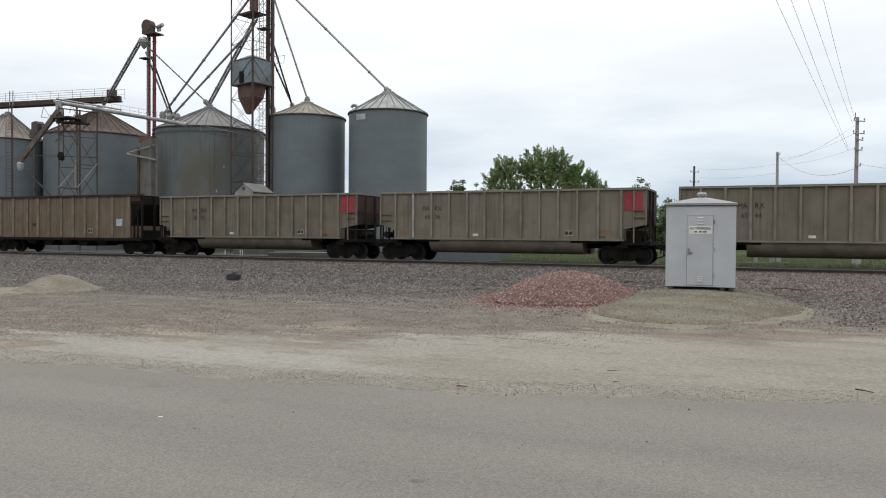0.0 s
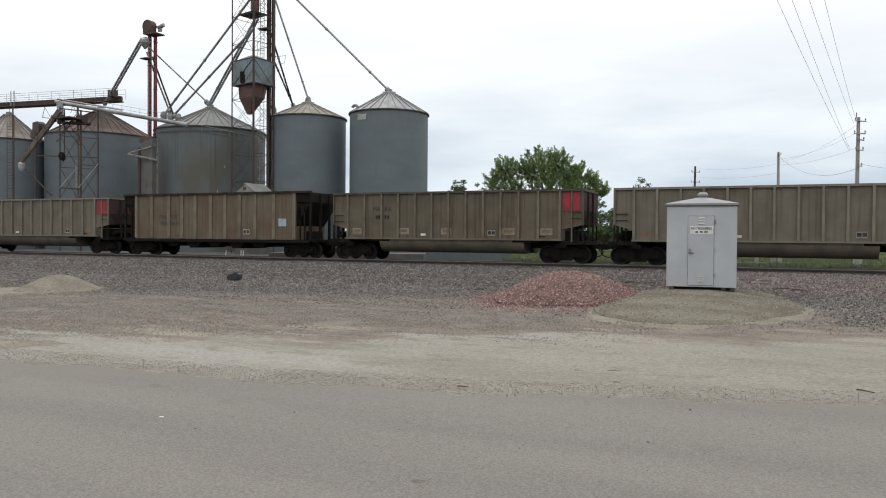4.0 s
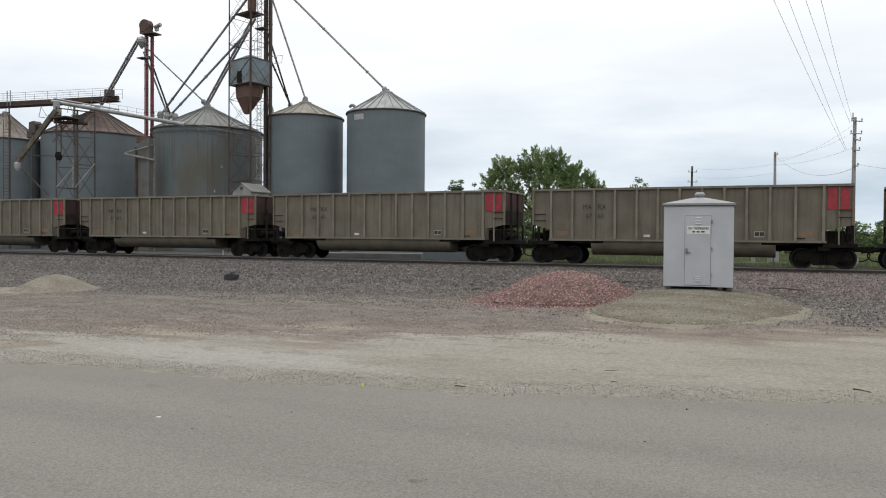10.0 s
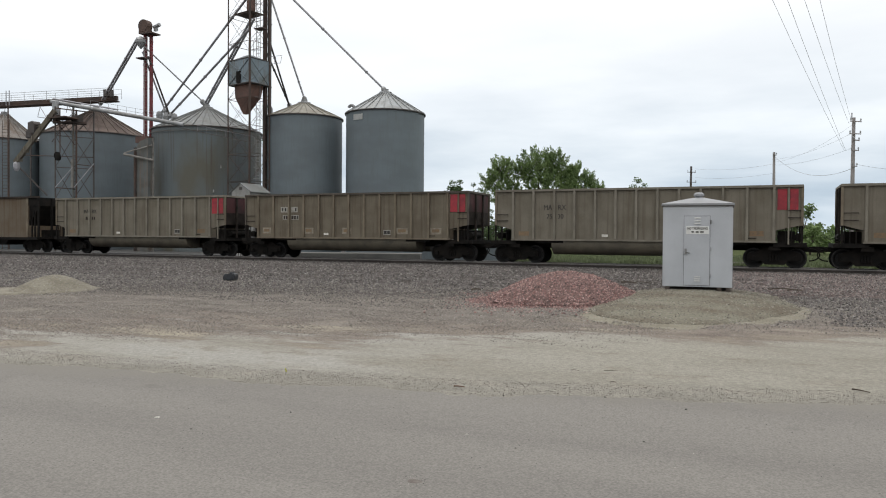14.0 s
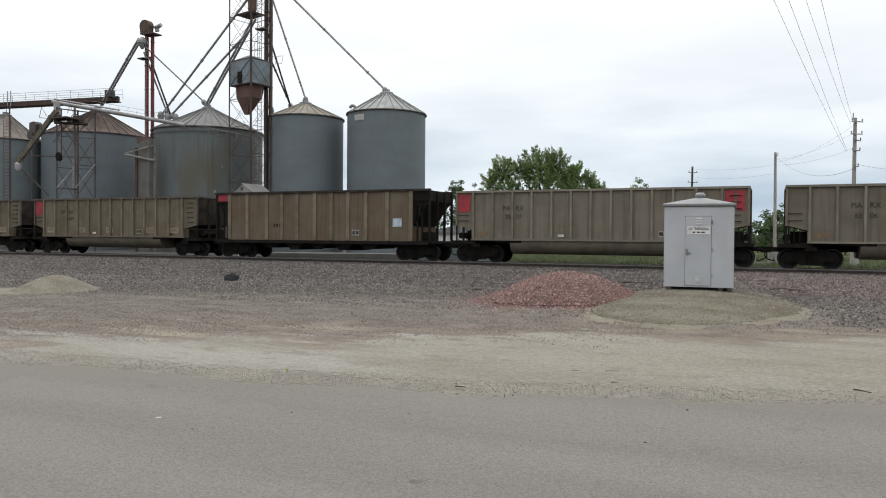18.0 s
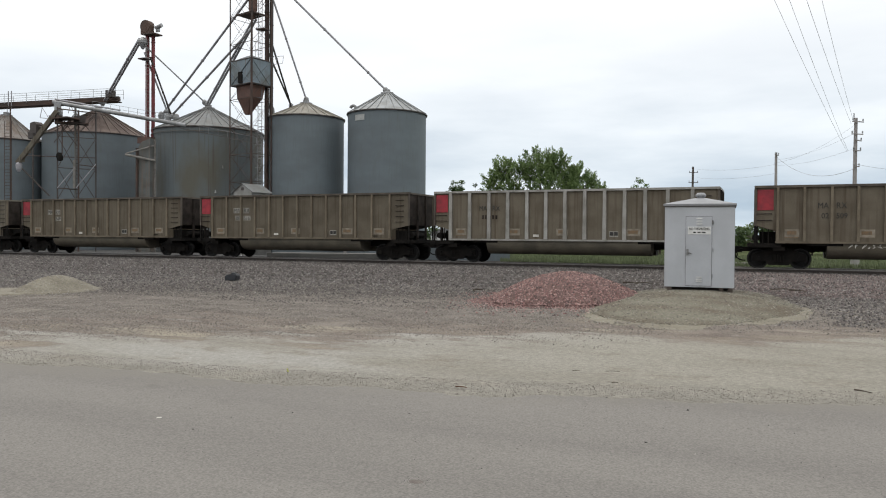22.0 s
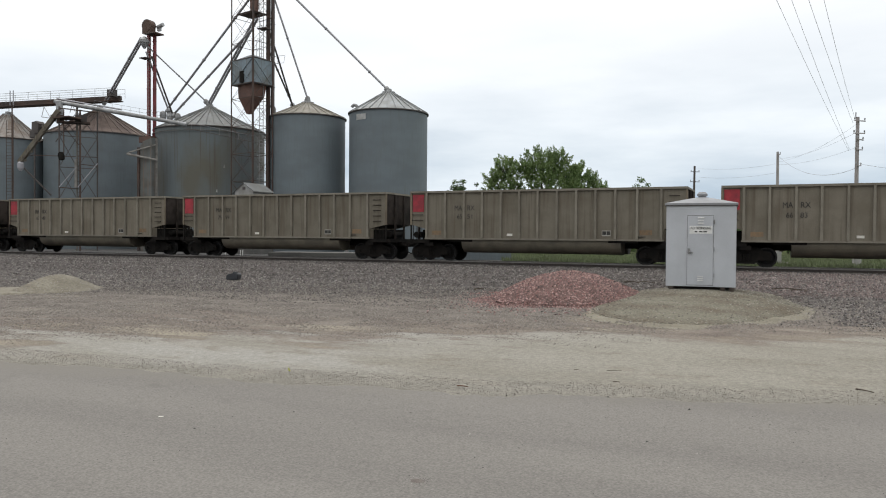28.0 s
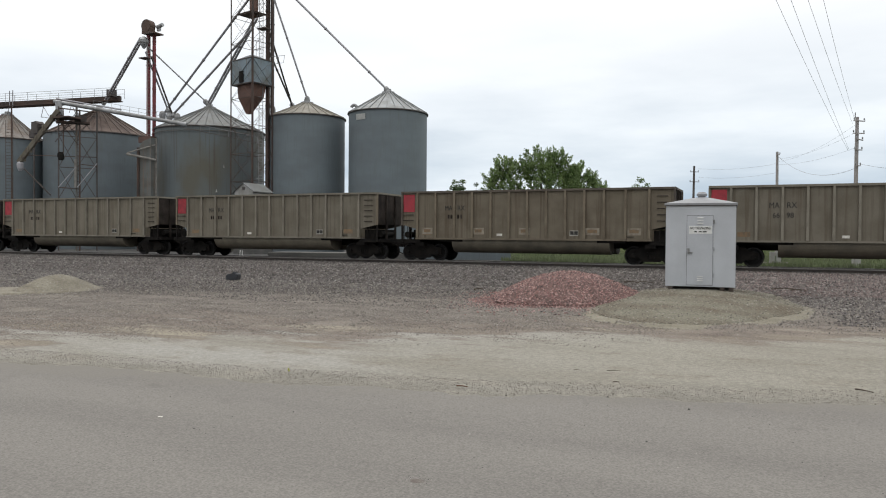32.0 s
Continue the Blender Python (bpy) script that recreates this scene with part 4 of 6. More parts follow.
def make_bin(x, y, r, eave, apex, roof_mat, plate_sign=False, vent=None, ribs=28, wall=M_BIN):
    b = empty("grain_bin", pose(x, y, 0))
    part("wall", made(lathe, [(r, -0.1), (r, eave)], 72), wall, b, smooth=True)
    part("eave_ring", made(lathe, [(r + 0.01, eave - 0.12), (r + 0.13, eave - 0.1), (r + 0.13, eave + 0.0), (r + 0.01, eave + 0.02)], 72), M_DARKPIPE, b)
    part("roof", made(lathe, [(r + 0.1, eave), (0.55, apex - 0.12)], 56), roof_mat, b)
    part("roof_cap", made(lathe, [(0.62, apex - 0.2), (0.62, apex + 0.02), (0.3, apex + 0.12), (0.3, apex + 0.3), (0, apex + 0.36)], 20), M_GREYPIPE, b)
    rib = None
    for i in range(ribs):
        m = pose(0, 0, 0, 0, 0, 360 * i / ribs)
        if rib is None:
            bm = bmesh.new()
            solid(bm, [(0.6, apex - 0.13), (r + 0.1, eave - 0.01), (r + 0.1, eave + 0.07), (0.6, apex - 0.05)], -0.03, 0.03)
            rib = part("roof_rib", bm, roof_mat, b)
        else:
            share("roof_rib", rib, m, b)
    if vent is not None:
        a = radians(vent)
        c = Vector((math.cos(a), math.sin(a), 0))
        bm = bmesh.new()
        pts = [c * (r * 0.86) + Vector((0, 0, eave + 0.2)), c * (r * 0.86) + Vector((0, 0, eave + 0.75))]
        pts += [c * (r * 0.86 + 0.28 * (1 - math.cos(t))) + Vector((0, 0, eave + 0.75 + 0.28 * math.sin(t))) for t in (0.6, 1.2, 1.8, 2.4, 3.0)]
        sweep(bm, pts, 0.15, 10)
        part("gooseneck_vent", bm, M_GREYPIPE, b)
    if plate_sign:
        bm = bmesh.new()
        for j in range(5):
            a0, a1 = radians(-113.5 + 3.6 * j), radians(-113.5 + 3.6 * (j + 1))
            q = [((r + 0.05) * math.cos(a), (r + 0.05) * math.sin(a), z) for a, z in ((a0, eave - 0.95), (a1, eave - 0.95), (a1, eave - 0.42), (a0, eave - 0.42))]
            bm.faces.new([bm.verts.new(v) for v in q])
        bmesh.ops.solidify(bm, geom=bm.faces[:], thickness=0.03)
        part("name_plate", bm, M_HOUSE, b, "blank pale plate below the eave")
    return tagged(b, "tall blue-grey corrugated steel grain bin with a ribbed conical roof", "grain bin", "grain bins")


make_bin(-33.71, 64.06, 3.71, 13.22, 15.32, M_BINROOF, True, 188)
make_bin(-42.2, 63.09, 3.71, 13.12, 14.72, M_TANROOF, False, 222)
big = make_bin(-54.7, 63.6, 5.6, 12.45, 15.1, M_DULLROOF, False, None, 40, M_BINOLD)
part("cable_tray", made(lathe, [(5.7, 11.9), (5.76, 11.9), (5.76, 11.97), (5.7, 11.97)], 72), M_LEAN, big)
for x, y, z in ((-50.06, 60.25, 8.3), (-50.51, 59.71, 5.85)):
    own_lamp = part("lamp", made(lathe, [(0.03, 0.3), (0.05, 0.18), (0.085, 0.04), (0.1, 0.0), (0, -0.02)], 12), M_HUT, big, "small white bell-shaped yard lamp")
    own_lamp.matrix_basis = pose(x + 54.7, y - 63.6, z)
tagged(big, "wide grey steel grain bin with rust streaks down its wall")
rusty = make_bin(-70.5, 63.55, 5.75, 12.65, 15.8, M_RUSTROOF, False, None, 36)
tagged(rusty, "wide grey steel grain bin with a rusted brown conical roof")
old_bin = make_bin(-78, 57.8, 3.7, 11.9, 14.8, M_OLDROOF, False, None, 28)
tagged(old_bin, "grey steel grain bin with a rust-stained pale conical roof")


def bar(name, parent, p, q, r, mat, n=8):
    o = part(name, made(tube, p, q, r, n), mat, parent)
    o.data.transform(parent.matrix_basis.inverted())
    return o


def beam(name, parent, p, q, w, h, mat):
    """A rectangular member from p to q, w wide and h high."""
    p, q = Vector(p), Vector(q)
    d = (q - p).normalized()
    side = d.cross(Vector((0, 0, 1))).normalized() * (w / 2)
    up = side.cross(d).normalized() * (h / 2)
    bm = bmesh.new()
    v = [bm.verts.new(e + a * side + b * up) for e in (p, q) for a, b in ((-1, -1), (1, -1), (1, 1), (-1, 1))]
    for f in ((0, 1, 2, 3), (7, 6, 5, 4), (0, 4, 5, 1), (1, 5, 6, 2), (2, 6, 7, 3), (3, 7, 4, 0)):
        bm.faces.new([v[i] for i in f])
    bmesh.ops.recalc_face_normals(bm, faces=bm.faces[:])
    o = part(name, bm, mat, parent)
    o.data.transform(parent.matrix_basis.inverted())
    return o


def along(p, q, f):
    return tuple(Vector(p).lerp(Vector(q), f))


# the tall leg tower, its holding bin and its spouts
T_L, T_F, T_R, T_B = (-47.43, 58.09, 13.28), (-44.29, 57.27, 12.97), (-43.83, 59.66, 13.31), (-46.87, 60.52, 13.62)
T_TOP = 26.5
tower = empty("elevator_tower", pose(T_F[0], T_F[1], 0))
legs = [(p[0], p[1]) for p in (T_L, T_F, T_R, T_B)]
for (x, y), r in zip(legs, (0.06, 0.10, 0.06, 0.05)):
    bar("leg", tower, (x, y, -0.1), (x, y, T_TOP), r, M_BROWNLEG, 8)
z = 1.5
lvl = 0
while z < T_TOP - 2.5:
    for (x0, y0), (x1, y1) in zip(legs, legs[1:] + legs[:1]):
        if not 14.8 < z < 18.6:
            bar("girt", tower, (x0, y0, z), (x1, y1, z), 0.028, M_BROWNLEG, 6)
            a, b = (z, z + 2.6) if lvl % 2 else (z + 2.6, z)
            bar("brace", tower, (x0, y0, a), (x1, y1, b), 0.016, M_BROWNLEG, 6)
            bar("brace", tower, (x0, y0, b), (x1, y1, a), 0.016, M_BROWNLEG, 6)
    z += 2.6
    lvl += 1
tagged(tower, "tall rusty brown steel leg tower with braces and spouts", "tower")
trunk_a, trunk_b = (-44.59, 59.98, 13.40), (-44.20, 60.15, 13.41)
leg_thing = empty("bucket_elevator", pose(trunk_a[0], trunk_a[1], 0))
for p, m, w, low in ((trunk_a, M_BROWNLEG, 0.30, -0.1), (trunk_b, M_DARKPIPE, 0.26, 12.8)):
    bm = bmesh.new()
    box(bm, p[0] - w / 2, p[0] + w / 2, p[1] - w / 2, p[1] + w / 2, low, T_TOP + 2)
    o = part("trunk", bm, m, leg_thing)
    o.data.transform(leg_thing.matrix_basis.inverted())
    z = max(2.0, low)
    while z < T_TOP:
        bm = bmesh.new()
        box(bm, p[0] - w / 2 - 0.04, p[0] + w / 2 + 0.04, p[1] - w / 2 - 0.04, p[1] + w / 2 + 0.04, z, z + 0.07)
        o = part("flange", bm, m, leg_thing)
        o.data.transform(leg_thing.matrix_basis.inverted())
        z += 3.0
tagged(leg_thing, "twin-trunk bucket elevator leg, rusty brown steel, on the tower", "elevator leg")
# caged ladder
lad = (-44.69, 59.06, 13.27)
ladder = empty("caged_ladder", pose(lad[0], lad[1], 0))
for dx in (-0.22, 0.22):
    bar("rail", ladder, (lad[0] + dx, lad[1], 0), (lad[0] + dx, lad[1], T_TOP), 0.03, M_GREYPIPE, 6)
z = 0.4
first = None
while z < T_TOP:
    if first is None:
        first = bar("rung", ladder, (lad[0] - 0.22, lad[1], z), (lad[0] + 0.22, lad[1], z), 0.018, M_GREYPIPE, 6)
    else:
        share("rung", first, pose(0, 0, z - 0.4), ladder)
    z += 0.33
for z in [2.6 + 1.1 * i for i in range(21)]:
    bm = bmesh.new()
    pts = [Vector((0.36 * math.cos(a), -0.36 * math.sin(a) - 0.06, z)) for a in (math.pi * i / 8 for i in range(9))]
    sweep(bm, pts, 0.018, 5)
    part("hoop", bm, M_GREYPIPE, ladder)
for p, q in (((-43.9, 59.6, 18.6), (-42.6, 59.9, 18.7)), ((-43.9, 59.6, 17.9), (-42.75, 59.9, 18.0)), ((-42.6, 59.9, 18.7), (-42.75, 59.9, 18.0)), ((-43.3, 59.75, 18.65), (-43.35, 59.75, 17.95))):
    bar("bracket", ladder, p, q, 0.02, M_GREYPIPE, 5)
for x0 in (-45.3, -44.75, -44.2):
    bar("rail_post", ladder, (x0, 58.4, 18.2), (x0, 58.4, 19.9), 0.022, M_GREYPIPE, 5)
for zz in (19.05, 19.9):
    bar("guard_rail", ladder, (-45.3, 58.4, zz), (-44.2, 58.4, zz), 0.02, M_GREYPIPE, 5)
tagged(ladder, "grey steel caged ladder up the elevator tower", "ladder")
# holding bin in the tower
hb = empty("holding_bin", pose(T_F[0], T_F[1], 0))
zt, zm, zb = 18.15, 15.85, 13.18
cx, cy = (T_L[0] + T_R[0] + T_F[0] + T_B[0]) / 4, (T_L[1] + T_R[1] + T_F[1] + T_B[1]) / 4
ring4 = [(cx + (x - cx) * 0.97, cy + (y - cy) * 0.97) for x, y in legs]


def frustum(bm, base, z0, top, z1):
    a = [bm.verts.new((x, y, z0)) for x, y in base]
    b = [bm.verts.new((x, y, z1)) for x, y in top]
    for i in range(len(a)):
        j = (i + 1) % len(a)
        bm.faces.new((a[i], a[j], b[j], b[i]))
    bm.faces.new(a[::-1])
    bm.faces.new(b)
    bmesh.ops.recalc_face_normals(bm, faces=bm.faces[:])


def own(ob):
    ob.data.transform(ob.parent.matrix_basis.inverted())
    return ob


small = [(cx + (x - cx) * 0.14 - 0.35, cy + (y - cy) * 0.14) for x, y in legs]
mid = [(cx + (x - cx) * 0.62 - 0.1, cy + (y - cy) * 0.62) for x, y in legs]
own(part("box", made(frustum, ring4, zm, ring4, zt), M_BLUEBOX, hb))
own(part("lid", made(frustum, ring4, zt, [(cx + (x - cx) * 0.2, cy + (y - cy) * 0.2) for x, y in legs], zt + 0.55), M_BLUEBOX, hb))
own(part("hopper", made(frustum, mid, (zm + zb) / 2 + 0.2, [(cx + (x - cx) * 0.7, cy + (y - cy) * 0.7) for x, y in legs], zm), M_HOPPER, hb))
own(part("cone", made(frustum, small, zb, mid, (zm + zb) / 2 + 0.2), M_HOPPER, hb))
for i in range(4):
    j = (i + 1) % 4
    for zz in (zm, zt):
        bar("edge_angle", hb, (*ring4[i], zz), (*ring4[j], zz), 0.06, M_DARKPIPE, 6)
    bar("stiffener", hb, (ring4[i][0] * 1.0, ring4[i][1] - 0.03, zm), (ring4[j][0], ring4[j][1] - 0.03, zt), 0.04, M_BLUEBOX, 6)
    bar("stiffener", hb, (ring4[i][0], ring4[i][1] - 0.03, zt), (ring4[j][0], ring4[j][1] - 0.03, zm), 0.04, M_BLUEBOX, 6)
hatch = along((*ring4[0], zm + 0.55), (*ring4[1], zm + 0.55), 0.5)
own(part("hatch", made(box, hatch[0] - 0.25, hatch[0] + 0.25, hatch[1] - 0.12, hatch[1] + 0.1, zm + 0.1, zm + 1.15), M_BLACK, hb, "dark open hatch"))
tagged(hb, "blue-grey steel holding bin with a rusty brown hopper", "hopper bin")
# distributor and platform high in the tower
dist = empty("distributor", pose(cx, cy, 0))
dz = 23.02
own(part("platform", made(frustum, [(cx + (x - cx) * 0.75, cy + (y - cy) * 0.75) for x, y in legs], dz - 0.46, [(cx + (x - cx) * 0.74, cy + (y - cy) * 0.74) for x, y in legs], dz - 0.4), M_BROWNLEG, dist))
own(part("hopper", made(lathe, [(0.12, -0.75), (0.34, -0.2), (0.42, 0.1), (0.42, 1.5), (0.1, 1.9)], 14, (cx + 0.2, cy, dz)), M_HOPPER, dist))
lp = (-44.06, 58.60, 21.05)
own(part("landing", made(box, lp[0] - 0.5, lp[0] + 0.5, lp[1] - 0.4, lp[1] + 0.4, lp[2] - 0.1, lp[2]), M_BROWNLEG, dist))
tagged(dist, "rusty steel grain distributor on a tower platform", "distributor")


def spout(name, p, q, r, mat, label, joints=2, twin=0.0):
    s = empty(name, pose(*q))
    bar("pipe", s, p, q, r, mat, 12)
    if twin:
        off = Vector((twin, 0, 0))
        bar("pipe", s, Vector(p) + off, Vector(q) + off, r, mat, 12)
    for i in range(joints):
        f = (i + 0.6) / joints
        bar("flange", s, along(p, q, f - 0.004), along(p, q, f + 0.004), r * 1.45, mat, 12)
    o = part("outlet", made(lathe, [(0.0, -0.34), (0.16, -0.3), (0.26, -0.1), (0.24, 0.1), (0.1, 0.24), (0, 0.26)], 12), M_GREYPIPE, s)
    return tagged(s, label, "spout", "grain spouts")


spout("grain_spout", (-44.88, 58.36, 27.57), (-33.89, 64.03, 15.65), 0.10, M_SPOUT, "long dull steel grain spout down to the bin roof", 3)
spout("grain_spout", (-44.19, 58.65, 26.94), (-42.21, 63.12, 15.13), 0.09, M_SPOUT, "long dull steel grain spout down to the bin roof", 3)
spout("grain_spout", (-44.74, 60.49, 21.11), (-47.85, 68.85, 15.38), 0.09, M_DARKPIPE, "dark steel grain spout behind the tower", 2)
spout("grain_spout", (-44.72, 60.46, 19.20), (-47.96, 68.81, 15.81), 0.09, M_DARKPIPE, "dark steel grain spout behind the tower", 2)
spout("grain_spout", (-44.84, 58.33, 24.60), (-59.23, 61.69, 14.40), 0.11, M_SPOUT, "dark steel grain spout slanting down from the tower", 3)
spout("grain_spout", (-44.98, 58.20, 21.09), (-58.29, 62.10, 14.35), 0.11, M_SPOUT, "dark steel grain spout slanting down from the tower", 3)
spout("grain_spout", (-44.90, 58.25, 21.94), (-54.96, 63.57, 15.51), 0.11, M_SPOUT, "twin dark steel spouts down to the wide bin", 2, 0.38)
# the second, red leg
red_base = (-58.17, 58.88, 14.03)
red_leg = empty("red_elevator_leg", pose(red_base[0], red_base[1], 0))
hz = 22.08
for u in (-0.3, 0.3):
    x, y = red_base[0] + u * 0.92, red_base[1] + u * 0.4
    own(part("trunk", made(box, x - 0.125, x + 0.125, y - 0.125, y + 0.125, -0.1, hz), M_REDLEG, red_leg))
    z = 2.0
    while z < hz:
        own(part("flange", made(box, x - 0.16, x + 0.16, y - 0.16, y + 0.16, z, z + 0.06), M_REDLEG, red_leg))
        z += 2.4
hx, hy = -58.55, 58.86
bm = bmesh.new()
tube(bm, (hx, hy - 0.35, hz + 0.75), (hx, hy + 0.35, hz + 0.75), 0.62, 20)
box(bm, hx - 0.58, hx + 0.58, hy - 0.32, hy + 0.32, hz - 0.05, hz + 0.75)
own(part("head", bm, M_BROWNLEG, red_leg))
own(part("platform", made(box, hx - 0.1, hx + 1.45, hy - 0.6, hy + 0.6, hz - 0.2, hz - 0.08), M_BROWNLEG, red_leg))
mx, my, mz = (-57.49, 59.32, 22.84)
bm = bmesh.new()
tube(bm, (mx - 0.35, my, mz - 0.1), (mx + 0.4, my, mz + 0.12), 0.2, 12)
box(bm, mx - 0.3, mx + 0.1, my - 0.1, my + 0.1, mz - 0.5, mz)
own(part("motor", bm, M_GREYPIPE, red_leg, "pale grey drive motor"))
dx, dy, dz2 = (-58.56, 58.28, 20.92)
own(part("distributor", made(lathe, [(0.1, -0.5), (0.5, 0.1), (0.5, 0.35), (0.15, 0.7)], 16, (dx, dy, dz2)), M_GREYPIPE, red_leg))
own(part("small_platform", made(box, dx - 0.3, dx + 0.6, dy - 0.4, dy + 0.4, 19.37, 19.47), M_BROWNLEG, red_leg))
own(part("boot", made(box, -58.9, -57.3, 57.9, 58.7, 10.9, 11.5), M_HOPPER, red_leg))
tagged(red_leg, "dull red twin-trunk bucket elevator leg with a dark head", "elevator leg")
spout("grain_spout", (-58.89, 58.15, 21.49), (-68.31, 62.13, 16.24), 0.11, M_SPOUT, "twin dark spouts from the red leg to the conveyor", 2, 0.42)
spout("grain_spout", (-58.30, 58.39, 20.69), (-55.19, 63.48, 15.75), 0.07, M_GREYPIPE, "thin galvanised spout from the red leg", 3)
spout("grain_spout", (-58.40, 58.34, 20.12), (-58.06, 61.12, 14.60), 0.09, M_SPOUT, "galvanised spout from the red leg", 2)
spout("grain_spout", (-57.87, 58.56, 19.66), (-57.62, 61.30, 14.07), 0.09, M_DARKPIPE, "dark spout from the red leg", 2)
for x, y, zz in ((-58.59, 60.87, 14.12), (-57.94, 61.16, 14.01), (-57.18, 61.49, 13.90)):
    o = part("spout_receiver", made(lathe, [(0.1, -0.7), (0.28, -0.45), (0.34, 0.0), (0.26, 0.3), (0.1, 0.42)], 14), M_GREYPIPE)
    o.matrix_basis = pose(x, y, zz)
    tagged(o, "galvanised cast receiver under a grain spout", "receiver")


def conveyor(name, p, q, w, h, mat, label, rail=True):
    c = empty(name, pose(*p))
    beam("trough", c, p, q, w, h, mat)
    n = max(3, int((Vector(q) - Vector(p)).length / 2.2))
    if rail:
        for side in (-0.55, 0.55):
            off = Vector((0, side, 0))
            for i in range(n + 1):
                a = Vector(along(p, q, i / n)) + off
                bar("rail_post", c, a, a + Vector((0, 0, 1.05)), 0.022, M_GREYPIPE, 5)
            for zz in (0.55, 1.05):
                bar("handrail", c, Vector(p) + off + Vector((0, 0, zz)), Vector(q) + off + Vector((0, 0, zz)), 0.02, M_GREYPIPE, 5)
        beam("catwalk", c, Vector(p) + Vector((0, 0, -0.1 - h / 2)), Vector(q) + Vector((0, 0, -0.1 - h / 2)), 1.3, 0.08, M_BROWNLEG)
    return tagged(c, label, "conveyor")


conveyor("overhead_conveyor", (-82.35, 56.01, 15.69), (-66.59, 62.89, 16.76), 0.5, 0.45, M_BROWNLEG, "rusty brown overhead conveyor with a catwalk and handrails")
cd = (-66.71, 61.75, 17.07)
o = part("conveyor_drive", made(box, -0.4, 0.35, -0.35, 0.35, -0.35, 0.4), M_DARKPIPE)
o.matrix_basis = pose(*cd)
tagged(o, "dark steel conveyor drive housing on the catwalk", "drive unit")
tube_c = empty("tube_conveyor", pose(*(-63.66, 52.12, 14.29)))
bar("tube", tube_c, (-63.77, 52.08, 14.40), (-52.03, 57.16, 12.26), 0.19, M_GREYPIPE, 14)
for i in range(10):
    a = Vector(along((-63.77, 52.08, 14.40), (-52.03, 57.16, 12.26), 0.3 + 0.068 * i))
    bar("rail_post", tube_c, a, a + Vector((0, 0, 0.75)), 0.016, M_GREYPIPE, 5)
for h in (0.4, 0.75):
    bar("handrail", tube_c, Vector(along((-63.77, 52.08, 14.40), (-52.03, 57.16, 12.26), 0.3)) + Vector((0, 0, h)), Vector(along((-63.77, 52.08, 14.40), (-52.03, 57.16, 12.26), 0.912)) + Vector((0, 0, h)), 0.015, M_GREYPIPE, 5)
bar("shaft_cover", tube_c, (-63.74, 52.31, 14.71), (-57.96, 54.82, 13.67), 0.07, M_SPOUT, 8)
tagged(tube_c, "long pale galvanised tube conveyor across the bins", "conveyor")
for i in range(8):
    a = along((-63.77, 52.08, 14.40), (-52.03, 57.16, 12.26), (i + 0.5) / 8)
    bar("band", tube_c, a, Vector(a) + Vector((0.12, 0.05, -0.02)), 0.2, M_GREYPIPE, 10)
M_OLIVE = material("weathered_olive_sheet", (0.118, 0.106, 0.08), (0.075, 0.06, 0.046), 1.2, 0.75, 0.05, 0.05, 30)
inc = conveyor("inclined_conveyor", (-62.49, 51.53, 13.37), (-65.87, 49.97, 8.39), 0.38, 0.4, M_OLIVE, "weathered olive-brown inclined conveyor with a discharge hood", False)
own(part("hood", made(lathe, [(0.12, -0.6), (0.26, -0.35), (0.3, 0.1), (0.15, 0.35)], 14, (-65.77, 50.01, 8.17)), M_SPOUT, inc))
for f in (0.15, 0.35, 0.55, 0.75, 0.92):
    q = along((-62.49, 51.53, 13.37), (-65.77, 50.01, 8.39), f)
    own(part("frame_rib", made(box, q[0] - 0.06, q[0] + 0.06, q[1] - 0.26, q[1] + 0.26, q[2] - 0.29, q[2] + 0.29), M_OLIVE, inc))
bar("down_leg", inc, (-62.93, 51.90, 14.32), (-62.81, 51.92, 12.58), 0.3, M_GREYPIPE, 12)
conveyor("lower_chute", (-67.39, 51.48, 8.14), (-64.82, 52.55, 5.39), 0.12, 0.12, M_DARKPIPE, "rusty brown chute low beside the bins", False)

walkway = conveyor("roof_walkway", (-48.83, 53.08, 11.28), (-41.32, 54.14, 9.66), 0.25, 0.05, M_DARKPIPE, "thin grey steel walkway along the wide bin", False)
for i in range(9):
    a = Vector(along((-48.83, 53.08, 11.28), (-41.32, 54.14, 9.66), i / 8))
    bar("rail_post", walkway, a, a + Vector((0, 0, 0.55)), 0.011, M_SPOUT, 5)
bar("handrail", walkway, Vector((-48.83, 53.08, 11.28)) + Vector((0, 0, 0.55)), Vector((-41.32, 54.14, 9.66)) + Vector((0, 0, 0.55)), 0.011, M_SPOUT, 5)

M_BLUEFAN = material("dark_blue_fan_paint", (0.05, 0.06, 0.11), (0.035, 0.035, 0.05), 3, 0.6)
